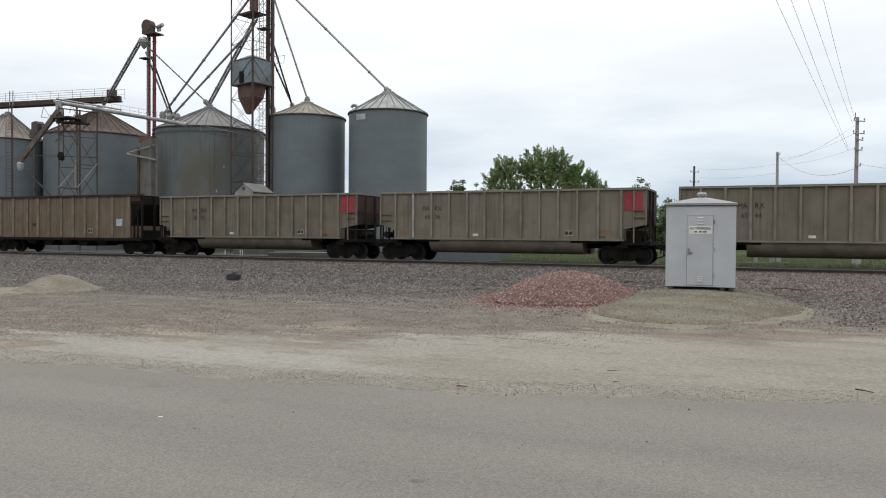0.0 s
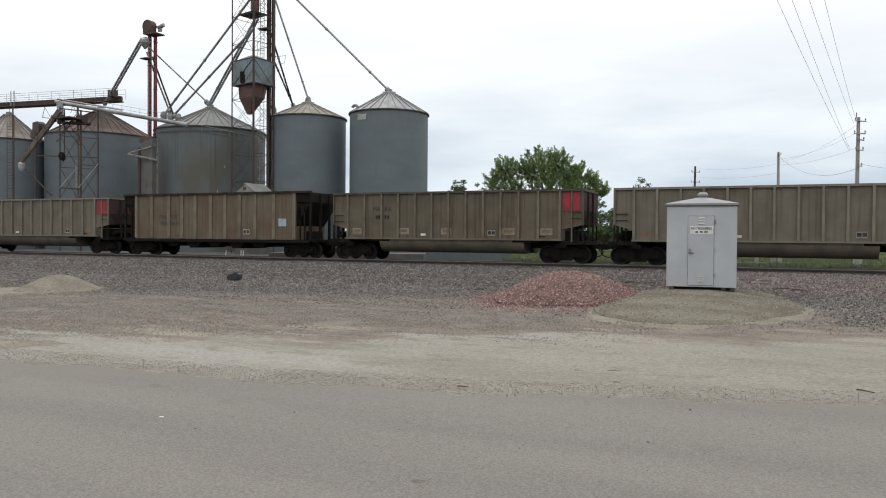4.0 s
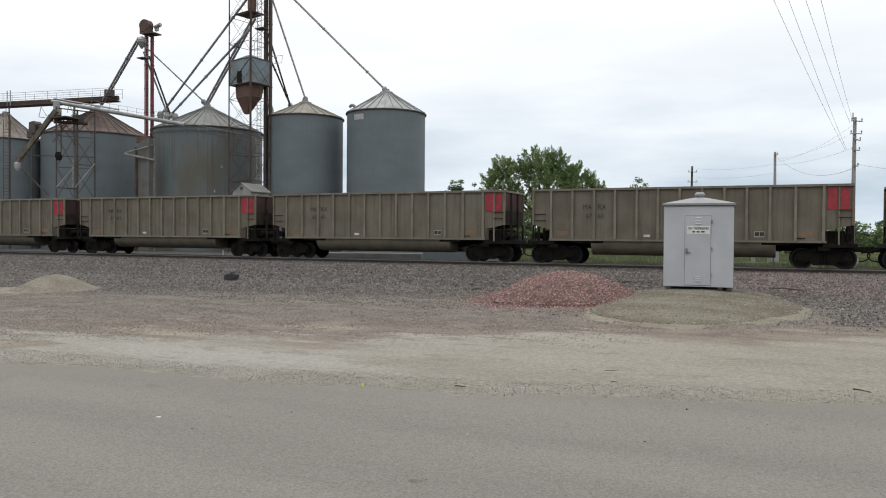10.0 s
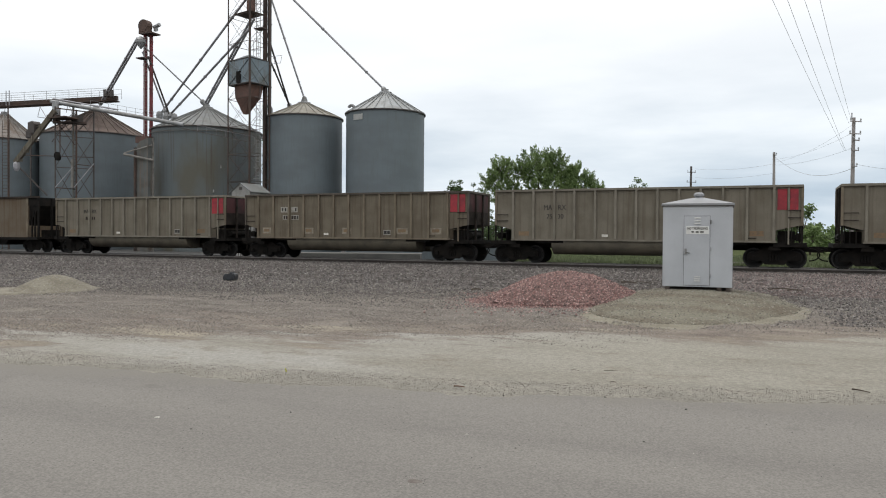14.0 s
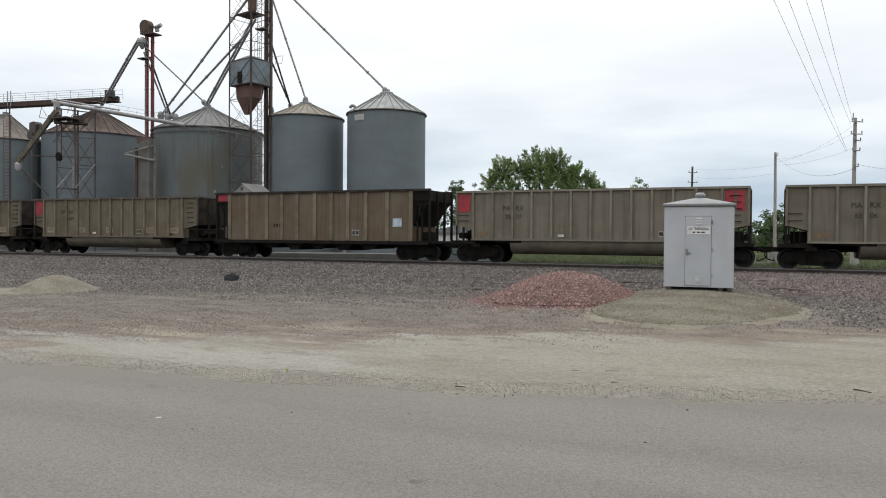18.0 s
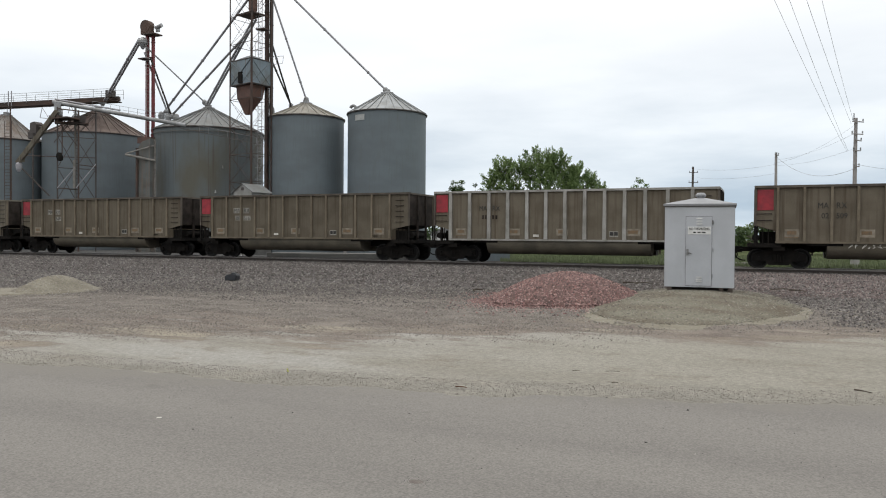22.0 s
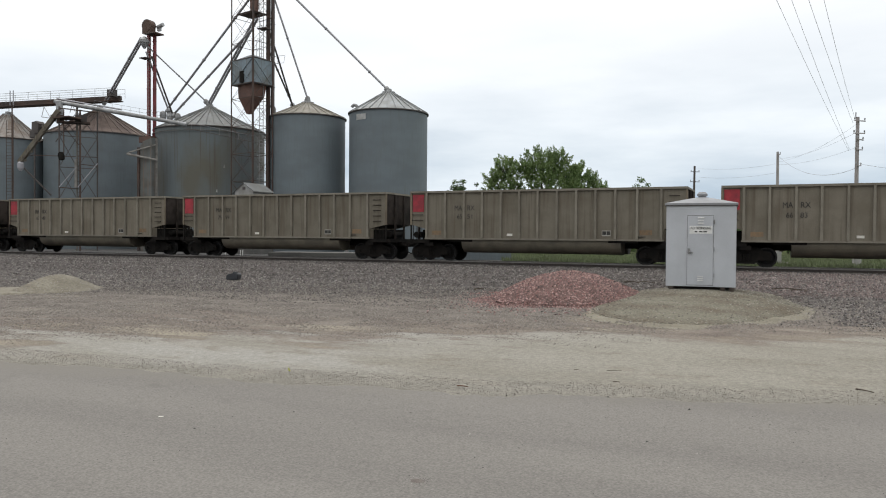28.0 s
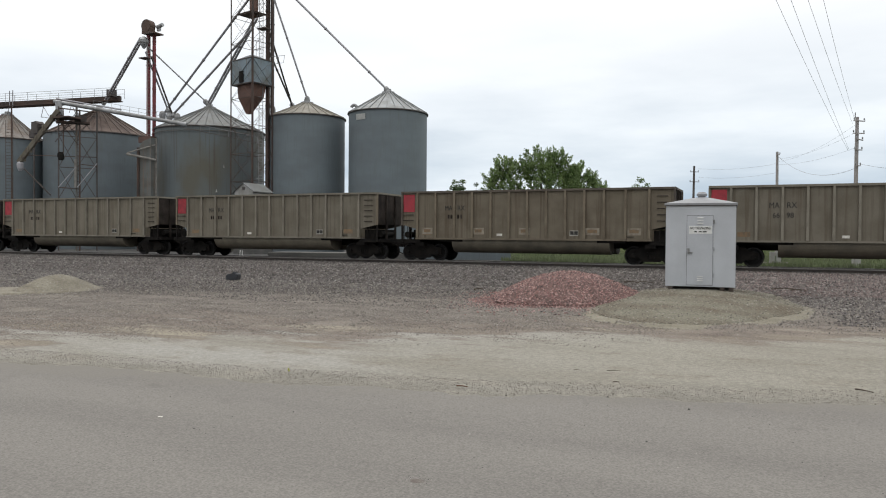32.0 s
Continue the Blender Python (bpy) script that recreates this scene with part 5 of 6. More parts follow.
# the braced support frame under the conveyors
frame_base = (-61.64, 52.85, 5.41)
support = empty("support_frame", pose(frame_base[0], frame_base[1], 0))
cols = [(-62.48, 51.53, 13.15), (-61.75, 52.94, 13.33), (-60.77, 54.46, 13.50)]
for c in cols:
    bar("column", support, (c[0], c[1], -0.1), (c[0], c[1], c[2] + 0.6), 0.1 if c is cols[1] else 0.07, M_LEAN if c is cols[1] else M_DARKPIPE, 8)
for a, b in zip(cols, cols[1:]):
    for zz in (2.0, 5.0, 8.0, 11.0):
        bar("strut", support, (a[0], a[1], zz), (b[0], b[1], zz), 0.04, M_DARKPIPE, 6)
    for z0, z1 in ((2.0, 5.0), (5.0, 8.0), (8.0, 11.0), (11.0, 13.4)):
        bar("cross_brace", support, (a[0], a[1], z0), (b[0], b[1], z1), 0.032, M_DARKPIPE, 6)
        bar("cross_brace", support, (a[0], a[1], z1), (b[0], b[1], z0), 0.032, M_DARKPIPE, 6)
bar("pale_brace", support, (-61.43, 52.73, 6.11), (-60.54, 54.26, 8.51), 0.04, M_SPOUT, 6)
bar("pale_brace", support, (-62.39, 51.44, 6.05), (-61.56, 52.71, 8.07), 0.035, M_SPOUT, 6)
own(part("platform", made(box, cols[0][0] - 0.6, cols[2][0], cols[0][1] - 0.4, cols[0][1] + 1.2, 12.6, 12.72), M_BROWNLEG, support))
gx, gy, gz = (-62.23, 51.56, 9.12)
for x in (-73.95, -73.45):
    bar("vent_pipe", support, (x - 3.6, 57.7, 15.6), (x - 3.6, 57.7, 17.4), 0.05, M_SPOUT, 6)
own(part("gearbox", made(solid, [(gx - 0.25, gz - 0.1), (gx - 0.05, gz - 0.5), (gx + 0.25, gz - 0.4), (gx + 0.2, gz + 0.05), (gx + 0.02, gz + 0.3), (gx - 0.2, gz + 0.15)], gy - 0.2, gy + 0.2), M_BLACK, support))
bar("column", support, (-61.42, 53.0, -0.1), (-61.42, 53.0, 13.6), 0.085, M_BROWNLEG, 8)
bar("column", support, (-62.18, 51.8, 9.3), (-62.18, 51.8, 13.6), 0.05, M_BROWNLEG, 8)
bar("pale_sleeve", support, (-61.66, 52.72, 6.1), (-61.66, 52.72, 8.8), 0.12, M_PALEPOST, 10)
for p, q, r in (((-67.19, 51.9, 9.33), (-60.67, 54.4, 9.13), 0.04), ((-61.49, 53.0, 8.37), (-60.67, 54.4, 8.25), 0.04), ((-62.58, 51.5, 6.06), (-61.57, 53.0, 5.97), 0.05),
                ((-62.92, 51.5, 12.9), (-61.5, 52.9, 10.2), 0.035), ((-62.9, 51.5, 10.4), (-61.9, 52.6, 12.6), 0.035), ((-62.48, 51.5, 13.6), (-60.77, 54.4, 13.5), 0.06)):
    bar("strut", support, p, q, r, M_BROWNLEG, 6)
beam("deck", support, (-62.92, 51.6, 12.3), (-60.98, 53.8, 12.34), 1.0, 0.16, M_BROWNLEG)
own(part("drive_box", made(box, -61.75, -60.95, 52.7, 53.4, 12.42, 13.05), M_DARKPIPE, support))
own(part("drive_box", made(box, -62.7, -62.25, 51.4, 51.9, 12.42, 12.95), M_BROWNLEG, support))
for k in range(22):
    zz = 5.6 + 0.36 * k
    bar("rung", support, (-61.6, 52.86, zz), (-61.36, 52.94, zz), 0.02, M_BROWNLEG, 5)
for p, q in (((-73.87, 59.0, 15.6), (-74.23, 59.0, 14.5)), ((-73.87, 59.0, 15.6), (-72.82, 59.0, 14.3)), ((-74.23, 59.0, 14.5), (-72.82, 59.0, 14.3)), ((-70.73, 60.0, 15.86), (-71.07, 60.0, 14.95)), ((-70.73, 60.0, 15.86), (-70.2, 60.0, 14.9)), ((-77.6, 57.6, 15.5), (-77.6, 57.6, 14.0))):
    bar("hanger", support, p, q, 0.035, M_SPOUT, 5)
tagged(support, "rusty braced steel support frame under the conveyors", "steel frame")
vb = (-65.23, 51.40, 11.88)
own(part("scoop", made(solid, [(vb[0] - 0.35, vb[2] - 0.5), (vb[0] + 0.5, vb[2] - 0.6), (vb[0] + 0.55, vb[2] + 0.3), (vb[0] + 0.3, vb[2] + 0.55), (vb[0] - 0.3, vb[2] + 0.45)], vb[1] - 0.4, vb[1] + 0.4), M_DARKPIPE, inc))
bar("scoop_arm", inc, vb, (-63.80, 51.36, 11.91), 0.12, M_DARKPIPE, 8)
po = (-72.13, 53.89, 14.66)
o = empty("steel_post", pose(po[0], po[1], 0))
bar("shaft", o, (po[0], po[1], -0.1), (po[0], po[1], po[2]), 0.07, M_BROWNLEG, 10)
tagged(o, "rusty brown steel support post", "post")

# dark fan on the old bin's roof, the ladder up its wall, and the ladder between the red trunks
fan = empty("roof_fan", pose(-69.47, 54.5, 11.9))
bm = bmesh.new()
box(bm, -0.45, 0.3, -0.35, 0.35, -0.5, 0.25)
bmesh.ops.bevel(bm, geom=bm.edges[:], offset=0.05, segments=1, affect="EDGES")
part("housing", bm, M_DARKPIPE, fan)
part("outlet", made(tube, (0.1, 0, 0.2), (0.62, 0, 0.62), 0.32, 14), M_BLUEFAN, fan, "dark blue round fan outlet")
bar("stand", fan, (-69.6, 54.5, -0.1), (-69.6, 54.5, 11.6), 0.08, M_DARKPIPE, 6)
tagged(fan, "dark blue and brown fan housing beside the bin roof", "fan")


def plain_ladder(x, y, z0, z1, w, mat, label):
    lad = empty("ladder", pose(x, y, 0))
    for dx in (-w, w):
        bar("rail", lad, (x + dx, y + dx * 0.4, z0), (x + dx, y + dx * 0.4, z1), 0.03, mat, 6)
    one = bar("rung", lad, (x - w, y - w * 0.4, z0 + 0.3), (x + w, y + w * 0.4, z0 + 0.3), 0.02, mat, 5)
    for i in range(1, int((z1 - z0 - 0.3) / 0.34)):
        share("rung", one, pose(0, 0, 0.34 * i), lad)
    return tagged(lad, label, "ladder")


plain_ladder(-58.1, 58.5, -0.1, 21.6, 0.13, M_PALEPOST, "pale galvanised ladder between the red elevator trunks")
plain_ladder(-72.9, 54.2, -0.1, 13.4, 0.35, M_BROWNLEG, "rusty brown ladder up the old grain bin")

# the pale lean-to and its bracket
lx0, lx1 = (-56.91, 56.00, 5.51), (-55.34, 56.69, 5.53)
lean = empty("lean_to", pose(lx0[0], lx0[1], 0))
lz = 10.11
bm = bmesh.new()
solid(bm, [(lx0[0], -0.1), (lx1[0], -0.1), (lx1[0], lz + 0.9), (lx0[0] + 0.5, lz + 0.6), (lx0[0], lz)], lx0[1], lx0[1] + 0.5)
own(part("body", bm, M_LEAN, lean))
for p in (lx0, lx1):
    own(part("corner_post", made(box, p[0] - 0.12, p[0] + 0.12, p[1] - 0.16, p[1] - 0.01, -0.1, lz + (0.9 if p is lx1 else 0)), M_PALEPOST if p is lx1 else M_BROWNLEG, lean))
bar("bracket", lean, (-57.29, 54.81, 9.38), (-55.01, 56.34, 8.85), 0.12, M_PALEPOST, 8)
bar("bracket", lean, (-57.20, 54.86, 9.49), (-55.13, 56.32, 10.33), 0.07, M_PALEPOST, 8)
tagged(lean, "pale metal lean-to with a bracket beside the bin", "shed")

# small gabled building at the tower's foot
hut = empty("scale_house", pose(-41.75, 54.1, 0, 0, 0, 82))
hl, hw, hz0, hz1 = 1.1, 1.1, 5.48, 6.15
bm = bmesh.new()
gable = [(-hw, -0.1), (hw, -0.1), (hw, hz0), (0, hz1 - 0.06), (-hw, hz0)]
a = [bm.verts.new((-hl, y, z)) for y, z in gable]
b = [bm.verts.new((hl, y, z)) for y, z in gable]
bm.faces.new(a)
bm.faces.new(b)
for i in range(5):
    bm.faces.new((a[i], a[(i + 1) % 5], b[(i + 1) % 5], b[i]))
bmesh.ops.recalc_face_normals(bm, faces=bm.faces[:])
part("wall", bm, M_HUT, hut)
for side in (-1, 1):
    bm = bmesh.new()
    v = [bm.verts.new((x, y * side, z + t)) for t in (0.0, 0.06) for x, y, z in ((-hl - 0.1, 0, hz1 - 0.05), (hl + 0.1, 0, hz1 - 0.05), (hl + 0.1, hw + 0.2, hz0 - 0.16), (-hl - 0.1, hw + 0.2, hz0 - 0.16))]
    for f in ((0, 1, 2, 3), (4, 5, 6, 7), (0, 1, 5, 4), (1, 2, 6, 5), (2, 3, 7, 6), (3, 0, 4, 7)):
        bm.faces.new([v[k] for k in f])
    bmesh.ops.recalc_face_normals(bm, faces=bm.faces[:])
    part("roof", bm, M_DULLROOF, hut)
part("foundation", made(box, -hl - 0.06, hl + 0.06, -hw - 0.06, hw + 0.06, -0.1, 1.6), M_PADC, hut)
part("gable_vent", made(box, -hl - 0.03, -hl, -0.16, 0.16, 5.55, 5.8), M_DARKPIPE, hut)
tagged(hut, "small pale gabled building with a dull metal roof", "building")

# a low white shed far behind the track
hs = (-36.26, 87.83, 1.03)
far_shed = empty("farm_shed", pose(hs[0], hs[1], 0, 0, 0, 23))
part("wall", made(box, -3.2, 3.2, -2, 2, -0.1, 2.1), M_HOUSE, far_shed)
bm = bmesh.new()
solid(bm, [(-3.5, 2.1), (3.5, 2.1), (0.3, 3.1), (-0.3, 3.1)], -2.3, 2.3)
part("roof", bm, M_GREYROOF, far_shed)
tagged(far_shed, "low white shed with a grey roof behind the track", "shed")

# ---- relay cabinet ----
shed = empty("relay_cabinet", pose(-1.769, 21.3, 0.25, 0, 0, 3) @ Matrix.Diagonal((0.943, 1, 1.065, 1)))
H = 2.16
bm = bmesh.new()
box(bm, -0.945, 0.945, 0, 1.8, 0.08, H)
bmesh.ops.bevel(bm, geom=[e for e in bm.edges if abs(e.verts[0].co.z - e.verts[1].co.z) > 0.5], offset=0.015, segments=2, affect="EDGES")
part("body", bm, M_SHED, shed)
bm = bmesh.new()
e0 = [bm.verts.new(p) for p in ((-0.985, -0.05, H - 0.03), (0.985, -0.05, H - 0.03), (0.985, 1.85, H - 0.03), (-0.985, 1.85, H - 0.03))]
e1 = [bm.verts.new((v.co.x, v.co.y, H + 0.02)) for v in e0]
e2 = [bm.verts.new(p) for p in ((-0.14, 0.76, H + 0.2), (0.14, 0.76, H + 0.2), (0.14, 1.04, H + 0.2), (-0.14, 1.04, H + 0.2))]
for a, b in ((e0, e1), (e1, e2)):
    for i in range(4):
        bm.faces.new((a[i], a[(i + 1) % 4], b[(i + 1) % 4], b[i]))
bm.faces.new(e2)
bm.faces.new(e0[::-1])
bmesh.ops.recalc_face_normals(bm, faces=bm.faces[:])
part("roof", bm, M_SHEDROOF, shed)
part("vent_neck", made(tube, (0, 0.9, H + 0.18), (0, 0.9, H + 0.26), 0.11, 16), M_SHEDROOF, shed)
part("vent_cap", made(lathe, [(0.145, H + 0.24), (0.15, H + 0.29), (0.1, H + 0.34), (0, H + 0.35)], 20, (0, 0.9, 0)), M_SHEDROOF, shed)
# dark strip drawn in for the shadow under the roof lip
part("drip_edge", made(box, -0.965, 0.965, -0.034, 1.834, H - 0.052, H - 0.031), M_DARKPIPE, shed)
door = part("door", made(box, -0.36, 0.335, -0.022, 0.0, 0.12, 1.86), M_SHED, shed)
part("gasket", made(box, -0.368, -0.36, -0.006, 0, 0.111, 1.869), M_DARKPIPE, shed)
part("gasket", made(box, 0.335, 0.343, -0.006, 0, 0.111, 1.869), M_DARKPIPE, shed)
part("gasket", made(box, -0.36, 0.335, -0.006, 0, 0.111, 0.119), M_DARKPIPE, shed)
part("gasket", made(box, -0.36, 0.335, -0.006, 0, 1.861, 1.869), M_DARKPIPE, shed)
for z in (0.22, 0.27, 0.32, 1.66, 1.73, 1.80):
    part("louvre", made(solid, [(-0.08, z), (0.08, z), (0.08, z + 0.028), (-0.08, z + 0.028)], -0.045, -0.022), M_HOUSE, door)
for z in (0.32, 0.98, 1.66):
    bm = bmesh.new()
    tube(bm, (0.36, -0.03, z), (0.36, -0.03, z + 0.1), 0.018, 8)
    part("hinge", bm, M_GREYPIPE, shed)
bm = bmesh.new()
box(bm, -0.34, -0.28, -0.05, -0.022, 0.9, 1.04)
tube(bm, (-0.31, -0.06, 0.96), (-0.2, -0.06, 0.93), 0.014, 8)
part("handle", bm, M_GREYPIPE, door, "steel latch handle")
sign = part("sign", made(box, -0.305, 0.31, -0.03, -0.0225, 1.41, 1.605), M_SIGN, shed, "white warning sign")
for text, z, h, w in (("NO TRESPASSING", 1.52, 0.064, 0.55), ("KEEP OUT", 1.398, 0.036, 0.0)):
    if not w:
        for i, bw in enumerate((0.075, 0.09, 0.11)):
            part("small_print", made(box, -0.16 + i * 0.115, -0.16 + i * 0.115 + bw * 0.9, -0.034, -0.0302, 1.445, 1.477), M_LETTER, sign)
    else:
        letters(sign, "lettering", text, -0.275, z, h, M_LETTER, w, -0.033)
for x in (-0.86, 0.54, 0.78):
    part("skid_foot", made(box, x, x + 0.12, 0.0, 0.25, -0.12, 0.08), M_TIE, shed)
part("base_frame", made(box, -0.88, 0.88, 0.06, 1.78, 0.02, 0.08), M_BLACK, shed)
tagged(shed, "pale grey metal railway relay cabinet with a closed door", "cabinet")


# ---- heaps ----
def pile_z(u, v, h, seed, power):
    d = math.hypot(u, v)
    return h * max(0.0, math.cos(min(1.0, d) * math.pi / 2)) ** power + 0.05 * h * noise.noise((u * 5, v * 5, seed)) * max(0, 1 - d)


def swell(a, x):
    return 1 + 0.14 * noise.noise((math.cos(a) * 1.6 + x, math.sin(a) * 1.6, 2)) + 0.06 * noise.noise((math.cos(a) * 5 + x, math.sin(a) * 5, 2))


def make_pile(name, x, y, rx, ry, h, mat, label, power=1.3, stones=0, stone_mat=None, size=(0.02, 0.04), z=0.0, skew=0.0, fringe=0.1):
    heap = empty(name, pose(x, y, z))
    bm = bmesh.new()
    n, m = 64, 18
    rows = []
    for j in range(m + 1):
        f = j / m
        row = []
        for i in range(n):
            a = 2 * math.pi * i / n
            w = swell(a, x)
            u, v = f * math.cos(a), f * math.sin(a)
            zz = pile_z(u, v, h, x, power) if j < m else -0.05
            row.append(bm.verts.new((rx * w * u + skew * zz, ry * w * v, zz)))
        rows.append(row)
    for a, b in zip(rows, rows[1:]):
        for i in range(n):
            bm.faces.new((a[i], b[i], b[(i + 1) % n], a[(i + 1) % n]))
    bmesh.ops.remove_doubles(bm, verts=rows[0], dist=0.0001)
    part("surface", bm, mat, heap, smooth=True)
    if stones:
        spots = []
        while len(spots) < stones:
            a, f = random.uniform(0, 2 * math.pi), random.random() ** 0.5 * 1.06
            if random.random() < fringe:
                f = 0.93 + random.expovariate(5)
            u, v = f * math.cos(a), f * math.sin(a)
            zz = pile_z(u, v, h, x, power)
            spots.append((rx * swell(a, x) * u + skew * zz, ry * swell(a, x) * v, max(zz, 0.0) - (0.004 if f < 0.97 else 0.018), random.uniform(*size)))
        scatter("stone", stone_mat, spots, "", "", heap)
    return tagged(heap, label, "heap")


random.seed(3)
M_REDGRAVEL = material("pink_red_gravel", (0.12, 0.075, 0.067), (0.08, 0.053, 0.048), 3.0, 0.95, 0, 0.8, 22, 0, fine_mix=0.7)
M_MOUND = material("tan_earth", (0.142, 0.132, 0.102), (0.092, 0.076, 0.054), 0.9, 0.95, 0, 0.6, 20, 0, fine_mix=0.75, fine_detail=5)
make_pile("gravel_heap", -5.0, 19.9, 2.15, 2.75, 0.71, M_REDGRAVEL, "low heap of pink-red crushed gravel on the ground", 0.95, 21000, M_PINK, (0.013, 0.035), fringe=0.26)
make_pile("earth_mound", -1.85, 20.4, 2.5, 5.4, 0.30, M_MOUND, "low tan earth mound under the relay cabinet", 0.8, 15000, M_MOUNDSTONE, (0.008, 0.024), -0.03, fringe=0.05)
make_pile("sand_heap", -18.85, 15.5, 0.82, 1.5, 0.45, M_SAND, "small pale heap of limestone sand", 1.5, 2600, M_PEBBLES, (0.008, 0.022))
make_pile("sand_spill", -19.9, 14.5, 1.5, 1.5, 0.06, M_SAND, "thin spill of pale limestone sand", 0.6, 900, M_PEBBLES, (0.008, 0.02), fringe=0.3)
M_TANSAND = material("fine_tan_sand", (0.196, 0.181, 0.14), (0.15, 0.135, 0.103), 1.6, 0.95, 0, 0.4, 22, 0, fine_mix=0.5, fine_detail=5)
make_pile("sand_skirt", -1.8, 20.0, 2.68, 5.75, 0.06, M_TANSAND, "thin skirt of fine tan sand round the earth mound", 0.6, 7000, M_MOUNDSTONE, (0.006, 0.02), -0.03, fringe=0.4)
make_pile("gravel_spill", -6.35, 18.7, 0.95, 1.2, 0.05, M_REDGRAVEL, "thin spill of pink gravel at the heap's foot", 0.6, 3200, M_PINK, (0.012, 0.03), -0.02, fringe=0.35)
M_DIRT = material("dark_brown_dirt", (0.118, 0.102, 0.09), (0.14, 0.128, 0.115), 9, 0.95, 0, 0.4, 60, 0)
make_pile("dirt_patch", -2.13, 4.49, 0.055, 0.04, 0.003, M_DIRT, "small dark brown dirt patch on the asphalt", 0.6, 160, M_MOUNDSTONE, (0.002, 0.005), 0.006, fringe=0.3)

# ---- loose scraps on the ground ----
o = empty("scrap_block", pose(-17.75, 21.9, 0.02, 0, 0, 18))
bm = bmesh.new()
solid(bm, [(-0.23, 0), (0.2, 0), (0.23, 0.2), (0.13, 0.25), (-0.2, 0.2)], -0.2, 0.2)
bmesh.ops.bevel(bm, geom=bm.edges[:], offset=0.03, segments=2, affect="EDGES")
part("block", bm, M_PLASTIC, o)
part("lug", made(box, 0.0, 0.12, -0.1, 0.1, 0.2, 0.28), M_PLASTIC, o)
tagged(o, "black scrap block lying on the ballast", "scrap")


def stick(x, y, length, turn, r, mat, label, z=0.02, bend=0.05):
    bm = bmesh.new()
    pts = [Vector((length * (f - 0.5), bend * math.sin(f * 5), r + bend * 0.3 * math.sin(f * 3))) for f in (0, 0.25, 0.5, 0.75, 1)]
    for i, (p, q) in enumerate(zip(pts, pts[1:])):
        tube(bm, p, q, r * (1 - 0.12 * i), 6, r * (1 - 0.12 * (i + 1)))
    s = part("stick", bm, mat)
    s.matrix_basis = pose(x, y, z, 0, 0, turn)
    return tagged(s, label, "stick", "sticks")


stick(0.93, 9.24, 0.2, -35, 0.010, M_TWIG, "short dark stick on the pale road shoulder", -0.01, 0.008)
stick(-3.05, 7.55, 0.13, 5, 0.008, M_RUSTY, "short rusty stick on the road edge", 0.0, 0.008)
stick(-4.35, 26.3, 0.9, -38, 0.03, M_TWIG, "dark fallen branch on the ballast", 0.07, 0.1)
stick(-4.0, 26.7, 0.7, -10, 0.02, M_TWIG, "thin dry branch on the ballast", 0.07, 0.1)
stick(0.4, 25.4, 0.8, 12, 0.02, M_TWIG, "thin dry branch on the ballast", 0.07, 0.1)
stick(0.75, 25.1, 0.5, -20, 0.018, M_TWIG, "thin dry branch on the ballast", 0.07, 0.08)
stick(-2.16, 9.11, 0.1, 12, 0.004, M_TWIG, "short dark stick on the pale gravel", 0.0, 0.008)
stick(-1.75, 9.26, 0.17, 20, 0.004, M_TWIG, "thin dark stick on the pale gravel", 0.0, 0.008)
stick(-1.59, 8.54, 0.07, 30, 0.005, M_TWIG, "short dark stick on the pale gravel", 0.0, 0.008)
stick(-1.9, 17.6, 0.35, 8, 0.012, M_TWIG, "thin dry stick on the earth mound", 0.155, 0.008)
stick(-8.1, 21.3, 0.3, 60, 0.03, M_TWIG, "dark twig stub on the gravel", 0.02)
o = part("paper_scrap", made(solid, [(-0.02, 0.0), (0.02, 0.0), (0.016, 0.006), (-0.02, 0.004)], -0.012, 0.016), M_PAPER)
o.matrix_basis = pose(-4.94, 5.11, 0.007, 0, 0, 20)
tagged(o, "small cream paper scrap on the asphalt", "scrap")
M_CHIPS = stone_material("dark_road_chips", ((0.03, 0.028, 0.026), (0.06, 0.055, 0.05), (0.12, 0.11, 0.1), (0.3, 0.28, 0.25)))
random.seed(21)
spots = []
while len(spots) < 700:
    x, y = random.uniform(-7, 1), random.uniform(3.8, 8.0)
    if y < road_edge(x) - 0.1:
        spots.append((x, y, 0.006, random.uniform(0.002, 0.007)))
rx, ry = -2.14, 4.49
for _ in range(150):
    spots.append((rx + random.gauss(0, 0.06), ry + random.gauss(0, 0.05), 0.005, random.uniform(0.002, 0.006)))
for x, y in ((-3.99, 5.77), (-3.56, 5.67), (-3.02, 6.21), (-2.25, 5.74), (-4.39, 4.93), (-1.76, 5.52), (-0.7, 7.44), (-1.51, 7.68), (-2.47, 7.31), (-0.89, 6.12)):
    spots.append((x, y, 0.008, 0.015))
scatter("grit", M_CHIPS, spots, "loose grit on the asphalt road", "grit")

# ---- poles and wires ----
M_DARKWOOD = material("tarred_pole_wood", (0.10, 0.085, 0.078), (0.065, 0.055, 0.05), 2, 0.9, stretch=(6, 6, 0.6))


